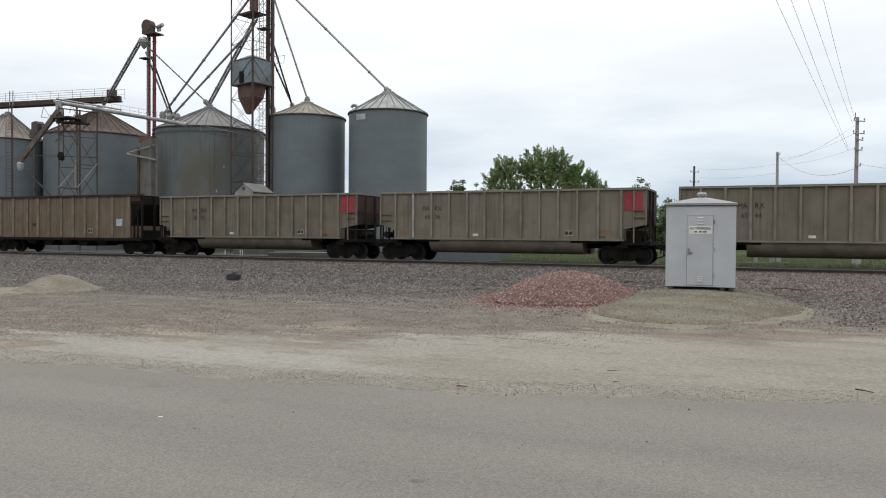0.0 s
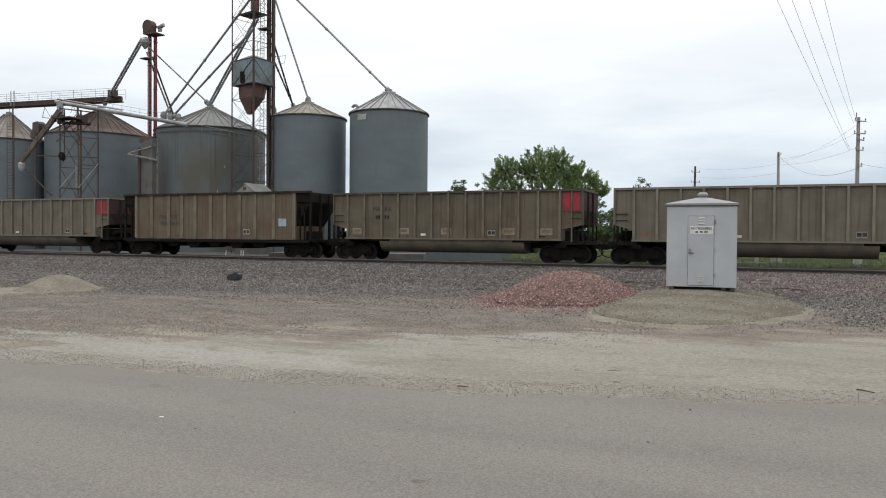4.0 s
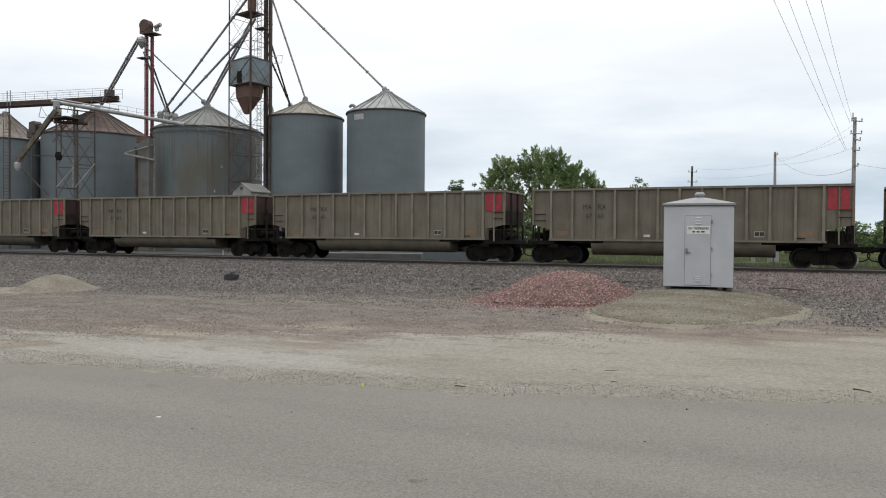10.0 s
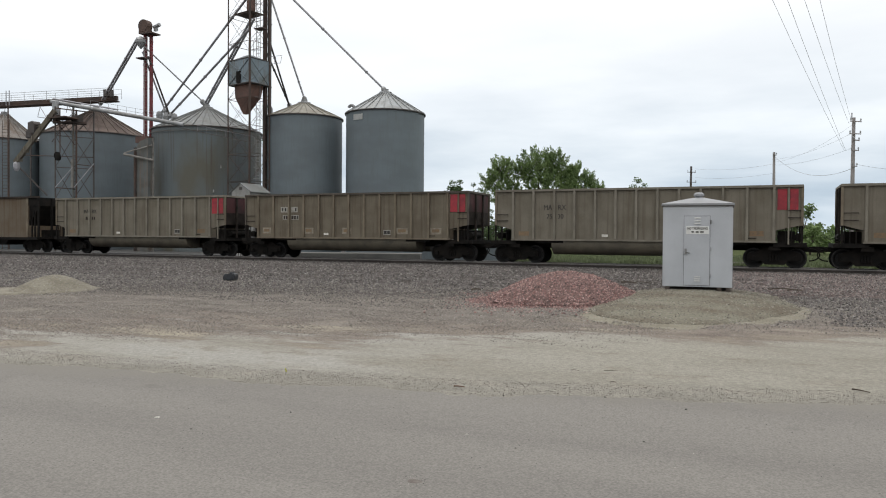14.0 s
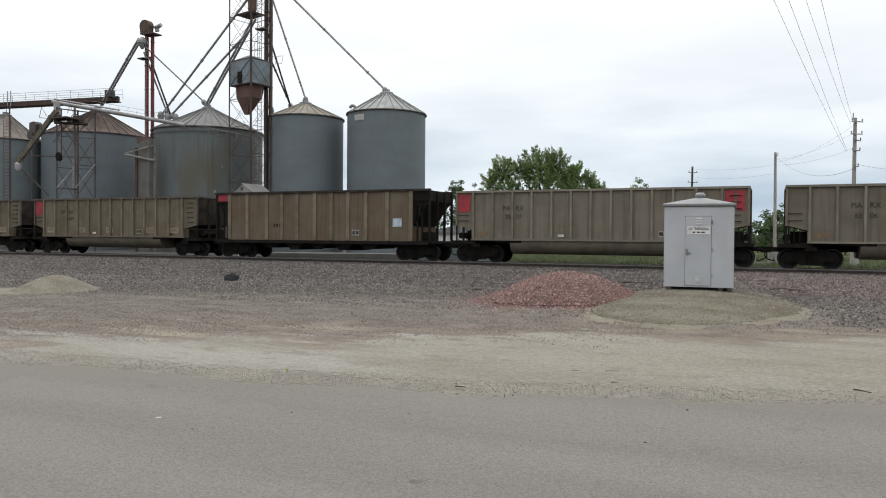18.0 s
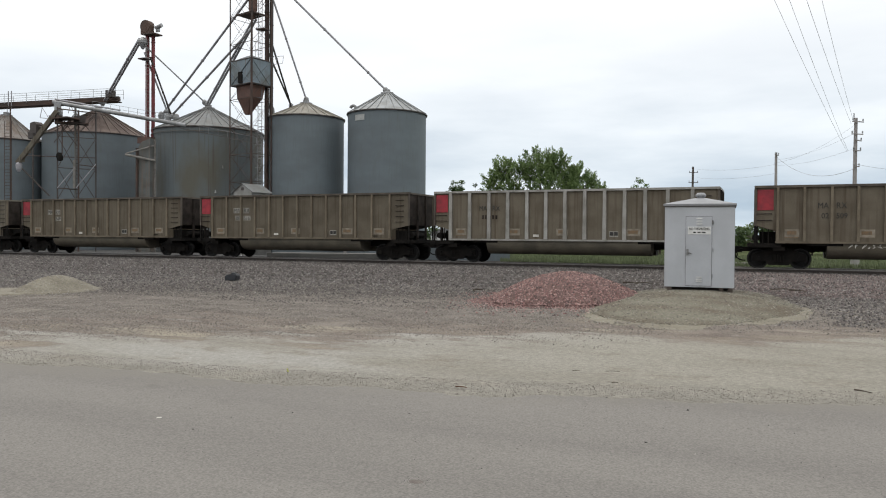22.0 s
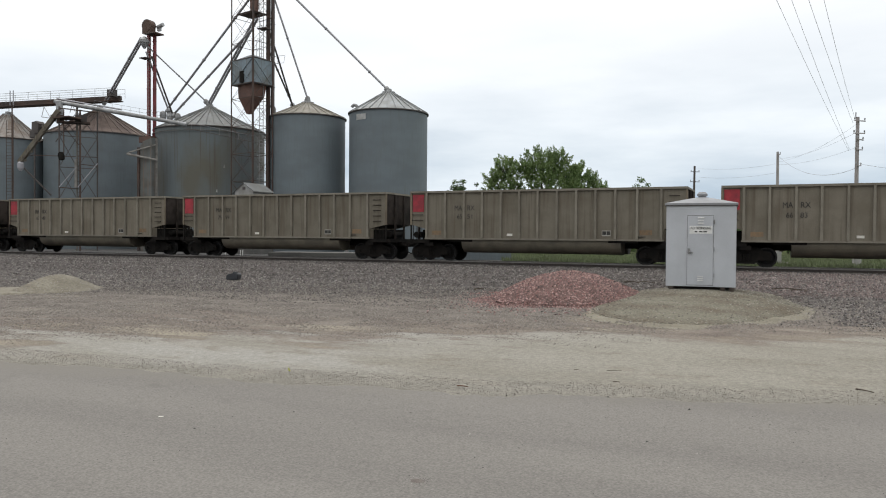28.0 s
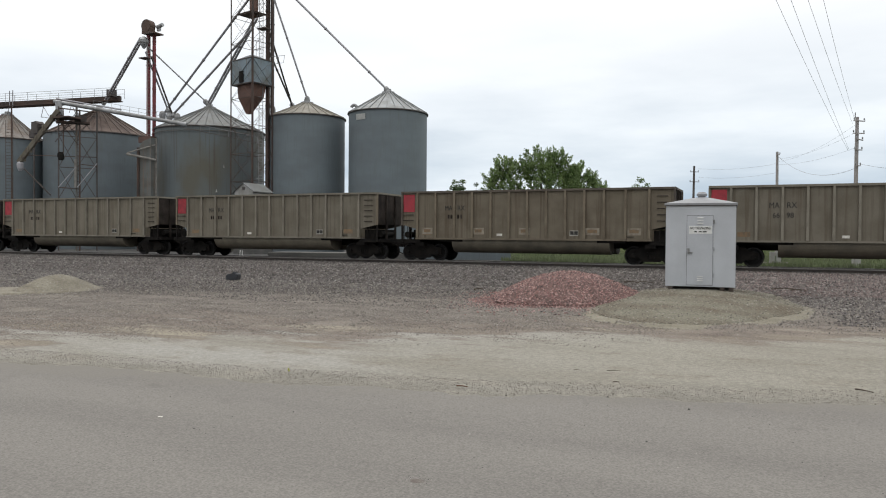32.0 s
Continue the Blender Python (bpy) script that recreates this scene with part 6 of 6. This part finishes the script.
def make_pole(x, y, top, r, arms, lean=0.0, wood=None):
    wood = wood or M_WOOD
    p = empty("utility_pole", pose(x, y, 0, 0, lean, 0))
    part("shaft", made(tube, (0, 0, -0.2), (0, 0, top), r, 12, r * 0.72), wood, p)
    for z, w, turn in arms:
        a = part("crossarm", made(box, -w, w, -0.035, 0.035, -0.035, 0.035), wood, p)
        a.matrix_basis = pose(0, 0, z, 0, 0, turn) @ pose(0, -r - 0.03, 0)
        for u in (-0.9, 0.9):
            part("insulator", made(lathe, [(0.02, 0.06), (0.05, 0.1), (0.05, 0.2), (0.02, 0.24)], 8, (u * w, 0, 0)), M_GREYPIPE, a)
    return tagged(p, "weathered wooden utility pole with short crossarms", "utility pole", "utility poles")


make_pole(5.5, 62.6, 10.55, 0.165, ((10.25, 0.5, 40), (9.35, 0.45, 30), (8.9, 0.5, 60), (8.15, 0.3, 30), (7.0, 0.2, 30)), 0.25)
make_pole(0.4, 82.15, 10.3, 0.17, ((10.0, 0.18, 25),), -0.4)
make_pole(-9.25, 99.91, 10.75, 0.17, ((10.0, 0.55, 25), (8.75, 0.6, 25)), 0.6, M_DARKWOOD)
top = part("insulator_pin", made(tube, (0, 0, 0), (0, 0, 0.4), 0.04, 8), M_GREYPIPE)
top.matrix_basis = pose(5.42, 62.6, 10.5)
tagged(top, "grey insulator pin on the pole top", "insulator")


def wire(p, q, sag, r=0.014, n=16, name="power_line"):
    bm = bmesh.new()
    pts = [Vector(p).lerp(Vector(q), i / n) - Vector((0, 0, sag * 4 * (i / n) * (1 - i / n))) for i in range(n + 1)]
    sweep(bm, pts, r, 5)
    return tagged(part(name, bm, M_WIRE), "thin grey overhead power line", "power line", "power lines")


def through_air(pole, sight, reach, sag):
    """The far end of a span that leaves the pole through a point in the air."""
    p, s = Vector(pole), Vector(sight)
    s.z += sag * 4 / reach * (1 - 1 / reach)
    return tuple(p + (s - p) * reach)


for pole, sight in (((4.95, 62.32, 8.15), (-0.00, 31.80, 10.81)), ((5.02, 62.35, 8.2), (0.53, 32.03, 10.81)), ((5.23, 62.32, 10.07), (1.13, 32.29, 10.82)), ((5.38, 62.39, 10.28), (1.67, 32.52, 10.82))):
    wire(pole, through_air(pole, sight, 2.3, 0.7), 0.7, 0.008)
wire((0.40, 82.14, 9.86), (5.47, 62.48, 6.84), 1.1, 0.014)
wire((0.41, 82.13, 9.02), (5.45, 62.49, 8.32), 0.3, 0.008)
wire((0.41, 82.14, 9.58), (5.40, 62.49, 9.39), 0.35, 0.007)
wire((0.41, 82.13, 9.30), (5.39, 62.50, 9.97), 0.45, 0.007)
wire((-8.65, 100.03, 10.42), (0.36, 82.11, 9.13), 0.3, 0.009)
wire((-8.63, 100.01, 9.35), (0.37, 82.10, 8.23), 0.3, 0.009)
wire((5.62, 62.55, 7.17), (12.51, 62.27, 6.54), 0.3, 0.010)


# ---- trees and shrubs ----
def leaf_cloud(bm, clusters, per, size):
    for (cx0, cy0, cz0, cr) in clusters:
        for _ in range(max(6, int(per * min(1.0, (cr / 0.75) ** 2)))):
            d = Vector((random.gauss(0, 1), random.gauss(0, 1), random.gauss(0, 1)))
            d = d.normalized() * cr * random.random() ** 0.45
            c = Vector((cx0, cy0, cz0)) + Vector((d.x, d.y, d.z * 0.8))
            u = Vector((random.uniform(-1, 1), random.uniform(-1, 1), random.uniform(-0.5, 0.5))).normalized() * size * random.uniform(0.6, 1.2)
            w = u.cross(Vector((random.uniform(-1, 1), random.uniform(-1, 1), random.uniform(-1, 1)))).normalized() * size * random.uniform(0.35, 0.7)
            bm.faces.new([bm.verts.new(c - u), bm.verts.new(c + w), bm.verts.new(c + u), bm.verts.new(c - w)])


def make_tree(x, y, trunk_r, clusters, per, size, mat, label, name="tree"):
    t = empty(name, pose(x, y, 0))
    zs = sorted(c[2] for c in clusters)
    fork = zs[0] * 0.6
    part("trunk", made(tube, (0, 0, -0.2), (0, 0, fork), trunk_r, 10, trunk_r * 0.8), M_BARK, t)
    for i in range(0, len(clusters), max(1, len(clusters) // 14)):
        c = Vector(clusters[i][:3])
        bm = bmesh.new()
        k = Vector((c.x * 0.35, c.y * 0.35, fork + (c.z - fork) * 0.55))
        tube(bm, (0, 0, fork - 0.1), k, trunk_r * 0.5, 7, trunk_r * 0.3)
        tube(bm, k, c, trunk_r * 0.3, 6, trunk_r * 0.08)
        part("limb", bm, M_BARK, t)
    bm = bmesh.new()
    leaf_cloud(bm, clusters, per, size)
    part("crown", bm, mat, t)
    return tagged(t, label, "tree" if name == "tree" else "shrub")


random.seed(17)


def spray(bm, base, d, length, leaves, size):
    """One leafy twig: narrow leaves set along it, pointing on and up."""
    for _ in range(leaves):
        f = random.random() ** 0.8
        spread = 0.1 + 0.36 * math.sin(math.pi * min(1.0, f * 0.92)) * length * 0.5
        c = base + d * (length * f) + Vector((random.gauss(0, 1), random.gauss(0, 1), random.gauss(0, 1))) * spread * 0.42
        u = (d + Vector((random.gauss(0, 0.55), random.gauss(0, 0.55), random.gauss(0, 0.45)))).normalized() * size * random.uniform(0.6, 1.25)
        w = u.cross(Vector((random.uniform(-1, 1), random.uniform(-1, 1), random.uniform(-1, 1)))).normalized() * size * random.uniform(0.3, 0.5)
        bm.faces.new([bm.verts.new(c - u), bm.verts.new(c + w), bm.verts.new(c + u), bm.verts.new(c - w)])


def make_broad_tree(x, y, lobes, turn, label):
    """A broad tree: a forked trunk, one limb to each lobe, and lobes of upswept leafy twigs with gaps between them."""
    t = empty("tree", pose(x, y, 0, 0, 0, turn))
    part("trunk", made(tube, (0, 0, -0.2), (0.1, 0, 3.4), 0.46, 12, 0.36), M_BARK, t)
    crown = bmesh.new()
    for lx, ly, lz, rx, rz, n in lobes:
        c = Vector((lx, ly, lz))
        limb = bmesh.new()
        k = Vector((lx * 0.4, ly * 0.4, 3.2 + (lz - 3.2) * 0.5))
        tube(limb, (0.1, 0, 3.2), k, 0.22, 8, 0.14)
        tube(limb, k, c, 0.14, 7, 0.06)
        for _ in range(int(n)):
            d = Vector((random.gauss(0, 1), random.gauss(0, 1), random.gauss(0.15, 1))).normalized()
            f = random.random() ** 0.42
            p = c + Vector((d.x * rx * f, d.y * rx * f, d.z * rz * f))
            out = (d * 0.75 + Vector((random.gauss(0, 0.2), random.gauss(0, 0.2), 0.85))).normalized()
            length = random.uniform(0.8, 1.8)
            spray(crown, p - out * length * 0.7, out, length, int(34 * length + 8), 0.155)
            if random.random() < 0.2:
                tube(limb, c.lerp(p, 0.15), p, 0.045, 5, 0.015)
        part("limb", limb, M_BARK, t)
    part("crown", crown, M_LEAF, t)
    return tagged(t, label, "tree")


make_broad_tree(-30.69, 106.63, (
    (3.5, 0.2, 10.9, 1.6, 1.6, 40),
    (-0.4, 0, 12.35, 2.7, 2.5, 110), (1.9, -0.5, 12.15, 2.2, 2.3, 80), (-2.4, 0.6, 11.35, 2, 2.1, 60), (-5.6, 0, 11.55, 2, 2.2, 75), (-7.3, 0.4, 9.95, 1.5, 1.6, 40),
    (-4.6, -0.8, 8.95, 2.2, 1.6, 50), (0.4, -1.2, 9.55, 3, 1.9, 85), (4.9, 0.3, 10.95, 2, 2, 70), (6.9, 0, 9.75, 1.7, 1.6, 50), (8.5, 0.2, 8.65, 1.3, 1.1, 32),
    (4.2, -0.9, 8.95, 2.4, 1.6, 60), (-2.6, 0.4, 7.35, 2.4, 1.4, 40), (2.6, 0.4, 6.95, 2.6, 1.5, 45), (6.4, 0, 7.35, 2, 1.3, 36), (-6.2, 0, 7.75, 1.8, 1.2, 30), (0, 0.5, 5, 2.4, 1.1, 30)),
    23.5, "broad green leafy tree behind the railway track")


def shrub(p, w, h, mat, label, n=26, per=90, size=0.2, low=0.2):
    cs = []
    for _ in range(n):
        a, f = random.uniform(0, 6.283), random.random() ** 0.5
        cs.append((w * f * math.cos(a), w * 0.6 * f * math.sin(a), h * random.uniform(low, 1.0) * (1 - 0.45 * f * f), random.uniform(0.5, 0.9) * min(1.0, h / 4)))
    make_tree(p[0], p[1], 0.12, cs, per, size, mat, label, "shrub")


for p, w, h, m in (((-39.38, 100.66, 1.61), 3.2, 8.6, M_LEAFDARK), ((-48.58, 115.20, 1.58), 3.5, 8.0, M_LEAFDARK), ((-33.29, 98.95, 1.65), 3.6, 6.0, M_LEAFDARK), ((-28.24, 96.79, 1.68), 3.6, 6.5, M_LEAF), ((-23.49, 94.50, 1.70), 3.6, 6.8, M_LEAF),
                   ((-19.36, 91.93, 1.73), 3.0, 6.0, M_LEAFDARK), ((-16.91, 97.36, 1.76), 3.0, 6.0, M_LEAF), ((-13.39, 92.35, 1.77), 2.8, 6.8, M_LEAFDARK), ((-11.16, 95.50, 1.80), 2.6, 6.4, M_LEAFPALE),
                   ((-9.05, 105.15, 1.84), 3.0, 5.0, M_LEAFDARK), ((-5.28, 106.80, 1.87), 3.2, 5.5, M_LEAF), ((-1.44, 103.02, 1.88), 3.0, 5.0, M_LEAFDARK), ((1.63, 93.44, 1.88), 2.6, 6.6, M_LEAFDARK),
                   ((3.37, 94.20, 1.90), 2.2, 5.6, M_LEAF), ((5.91, 98.58, 1.93), 3.0, 3.8, M_LEAFPALE), ((9.83, 100.29, 1.96), 3.2, 4.2, M_LEAF), ((13.75, 104.18, 2.00), 3.2, 4.2, M_LEAFDARK), ((-13.00, 81.61, 1.75), 2.6, 4.6, M_LEAF), ((-10.53, 80.51, 1.76), 2.6, 5.4, M_LEAFDARK), ((-15.85, 82.55, 1.73), 2.6, 4.4, M_LEAFDARK), ((-19.40, 83.19, 1.70), 2.8, 5.0, M_LEAFDARK), ((-22.52, 84.01, 1.68), 2.8, 4.6, M_LEAF), ((-32.36, 89.54, 1.63), 2.8, 4.6, M_LEAFDARK), ((-26.36, 84.52, 1.66), 2.6, 4.4, M_LEAFDARK), ((-8.61, 83.53, 1.78), 2.6, 4.6, M_LEAF), ((0.69, 85.40, 1.85), 2.4, 4.8, M_LEAFDARK), ((4.00, 89.02, 1.89), 2.6, 3.2, M_LEAF), ((7.47, 92.72, 1.92), 2.6, 3.0, M_LEAFDARK)):
    shrub(p, w, h, m, "dense green shrub behind the railway track")
shrub((-24.17, 153.12, 1.86), 3.4, 13.4, M_LEAFPALE, "slender grey-green tree far behind the track", 60, 60, 0.2, 0.72)
shrub((-57.06, 138.78, 1.58), 4.8, 12.9, M_LEAFDARK, "dark green tree far behind the track", 60, 60, 0.24, 0.65)
shrub((-57.25, 149.61, 1.61), 3.6, 13.0, M_LEAFDARK, "dark green tree far behind the track", 45, 60, 0.24, 0.65)
# far tree belt that closes the horizon
random.seed(29)
bm = bmesh.new()
cs = []
for i in range(420):
    a = radians(-40 + i * 0.42)
    d = random.uniform(420, 520)
    cs.append((-d * math.sin(a), d * math.cos(a), random.uniform(1.0, 6.0), random.uniform(3.0, 5.5)))
leaf_cloud(bm, cs, 45, 1.6)
tagged(part("far_woods", bm, M_LEAFDARK), "dark green far belt of trees on the horizon", "woods", kind="stuff")

# grass past the track
random.seed(31)
verts, faces = [], []
while len(faces) < 30000:
    y = random.uniform(43.3, 76)
    x = random.uniform(-1.2 - 0.32 * y, 0.16 * y + 4)
    h, b, t = random.uniform(0.08, 0.34), random.uniform(0.02, 0.05), random.uniform(0, 6.283)
    z = ground_z(x, y) - 0.03
    dx, dy = b * math.cos(t), b * math.sin(t)
    i = len(verts)
    verts += [(x - dx, y - dy, z), (x + dx, y + dy, z), (x + random.uniform(-0.1, 0.1), y + random.uniform(-0.1, 0.1), z + h)]
    faces.append((i, i + 1, i + 2))
me = bpy.data.meshes.new("grass")
me.from_pydata(verts, [], faces)
me.materials.append(M_GRASS)
tagged(new("grass", me), "rough green grass along the far side of the track", "grass", kind="stuff")

# low structures past the track, seen under the cars
a, b = (-21.90, 47.16, -0.04), (-16.48, 49.52, 0.00)
wall_len = math.hypot(b[0] - a[0], b[1] - a[1])
low = empty("low_metal_wall", pose(a[0], a[1], 0, 0, 0, math.degrees(math.atan2(b[1] - a[1], b[0] - a[0]))))
part("panel", made(box, 0, wall_len, 0, 0.08, -0.1, 0.95), M_BIN, low)
rib = None
for i in range(int(wall_len / 0.3)):
    m = pose(0.15 + i * 0.3, 0, 0)
    if rib is None:
        rib = part("rib", made(box, -0.04, 0.04, -0.035, 0.0, -0.1, 0.94), M_BIN, low)
        rib.matrix_basis = m
    else:
        share("rib", rib, m, low)
tagged(low, "low blue-grey corrugated metal wall beyond the track", "wall")
a, b = (-33.03, 44.49, -0.03), (-22.46, 48.00, 0.00)
pad_len = math.hypot(b[0] - a[0], b[1] - a[1])
pad = empty("concrete_pad", pose(a[0], a[1], 0, 0, 0, math.degrees(math.atan2(b[1] - a[1], b[0] - a[0]))))
bm = bmesh.new()
box(bm, 0, pad_len, 0, 3.0, -0.1, 0.42)
bmesh.ops.bevel(bm, geom=bm.edges[:], offset=0.02, segments=1, affect="EDGES")
part("slab", bm, M_PADC, pad)
tagged(pad, "low grey concrete pad below the grain bins", "pad")
for u in (0.35, 0.55, 1.9):
    o = part("marker_stake", made(tube, (0, 0, -0.1), (0, 0, 0.55), 0.03, 6), M_HOUSE)
    o.matrix_basis = pose(a[0] - 1.6 - u, a[1] - 0.4, 0, 0, 4, 0)
    tagged(o, "short white stake in the ground", "stake", "stakes")

# low pale posts and pipe past the track
for x, y, w, h in ((-0.94, 50.6, 0.10, 0.75), (0.0, 51.3, 0.13, 0.85), (0.35, 51.3, 0.13, 0.85), (4.7, 52.3, 0.2, 0.5)):
    o = part("marker_post", made(box, -w, w, -w, w, -0.1, h), M_HUT)
    o.matrix_basis = pose(x, y, 0, 0, 0, 12)
    tagged(o, "short pale weathered post in the grass", "post", "marker posts")
bm = bmesh.new()
tube(bm, (-3.4, 50.4, 0.12), (0.9, 51.5, 0.16), 0.06, 8)
tagged(part("pale_pipe", bm, M_PALEPOST), "pale pipe lying low in the grass", "pipe")


# ---- a yellow butterfly over the road ----
M_WING = material("yellow_butterfly_wing", (0.64, 0.64, 0.2), (0.56, 0.56, 0.16), 40, 0.7, bump=0, fine_mix=0.1, spread=0)
M_INSECT = material("dark_insect_body", (0.05, 0.045, 0.03), rough=0.7, bump=0)
butterfly = empty("butterfly", pose(2.5, 2.0, 0.3))
part("body", made(lathe, [(0, -0.011), (0.0016, -0.008), (0.0022, 0.002), (0.0016, 0.006), (0, 0.009)], 8), M_INSECT, butterfly).matrix_basis = pose(0, 0, 0, -90, 0, 0)
wings = []
for side in (-1, 1):
    outline = ((0.001, 0.004), (0.009, 0.013), (0.021, 0.017), (0.025, 0.012), (0.021, 0.004), (0.017, 0.0), (0.02, -0.008), (0.016, -0.015), (0.008, -0.014), (0.001, -0.004))
    bm = bmesh.new()
    bm.faces.new([bm.verts.new((x * side * 1.5, y * 1.6, 0)) for x, y in outline])
    bmesh.ops.solidify(bm, geom=bm.faces[:], thickness=0.0006)
    wings.append((side, part("wing", bm, M_WING, butterfly)))
tagged(butterfly, "small yellow butterfly fluttering low over the road", "butterfly")
FLIGHT = ((0.0, 2.5, 2.0, 0.3), (6.6, 2.0, 2.4, 0.3), (7.0, 0.56, 3.89, 0.35), (7.2, 0.47, 4.23, 0.35), (7.4, 0.34, 4.52, 0.33), (7.6, -0.08, 4.74, 0.30), (7.8, -0.31, 4.92, 0.30), (7.9, -0.45, 5.24, 0.28), (8.0, -0.68, 5.33, 0.26), (8.1, -0.89, 5.46, 0.25), (8.2, -1.07, 5.58, 0.24), (8.3, -1.21, 5.65, 0.23), (8.4, -1.35, 5.81, 0.22), (8.5, -1.43, 5.85, 0.22), (8.6, -1.57, 5.96, 0.21), (8.7, -1.71, 6.10, 0.20), (8.8, -1.83, 6.09, 0.19), (8.9, -2.00, 6.33, 0.18), (9.0, -2.13, 6.37, 0.18), (9.1, -2.29, 6.53, 0.18), (9.2, -2.53, 6.44, 0.17), (9.3, -2.78, 6.49, 0.16), (9.4, -2.94, 6.46, 0.15), (9.6, -3.24, 6.46, 0.14), (9.8, -3.54, 6.62, 0.13), (10.0, -3.72, 6.58, 0.12), (10.1, -3.88, 6.66, 0.11), (10.3, -4.14, 6.76, 0.10), (10.5, -4.31, 6.85, 0.10), (10.8, -4.59, 6.99, 0.09), (11.0, -4.80, 7.10, 0.08), (11.4, -5.03, 7.25, 0.05), (11.6, -5.24, 7.47, 0.01))


def train_x(t):
    return 23.2334 * t + 0.0115 * t * t


def slack(k):
    """Play in the couplers, and the odd lengths of the hopper cars."""
    return 0.03 if k > -16 else 0.25 if k > -23 else 0.05 if k > -24 else -0.2 if k > -29 else -0.07


def motions():
    for k, car, kind, number in cars:
        x = -12.942 + k * CAR_L + slack(k)
        walk(car, [(t, pose(x + train_x(t), TRACK_Y, RAIL_Z)) for t in (0, 4, 8, 12, 16, 20, 24, 28, 32)])
    last = FLIGHT[-1]
    walk(butterfly, [(t, pose(x, y, z, 20, 0, 62)) for t, x, y, z in FLIGHT] + [(32.0, pose(last[1], last[2], last[3], 20, 0, 62))])
    for side, wing in wings:
        beats = [(0.0, 30), (6.5, 30)] + [(6.6 + 0.06 * i, (62, 15, -18, 20)[i % 4]) for i in range(81)] + [(11.6, 60), (11.8, 84), (32.0, 84)]
        walk(wing, [(t, pose(0, 0, 0, 0, -side * a, 0)) for t, a in beats])


motions()
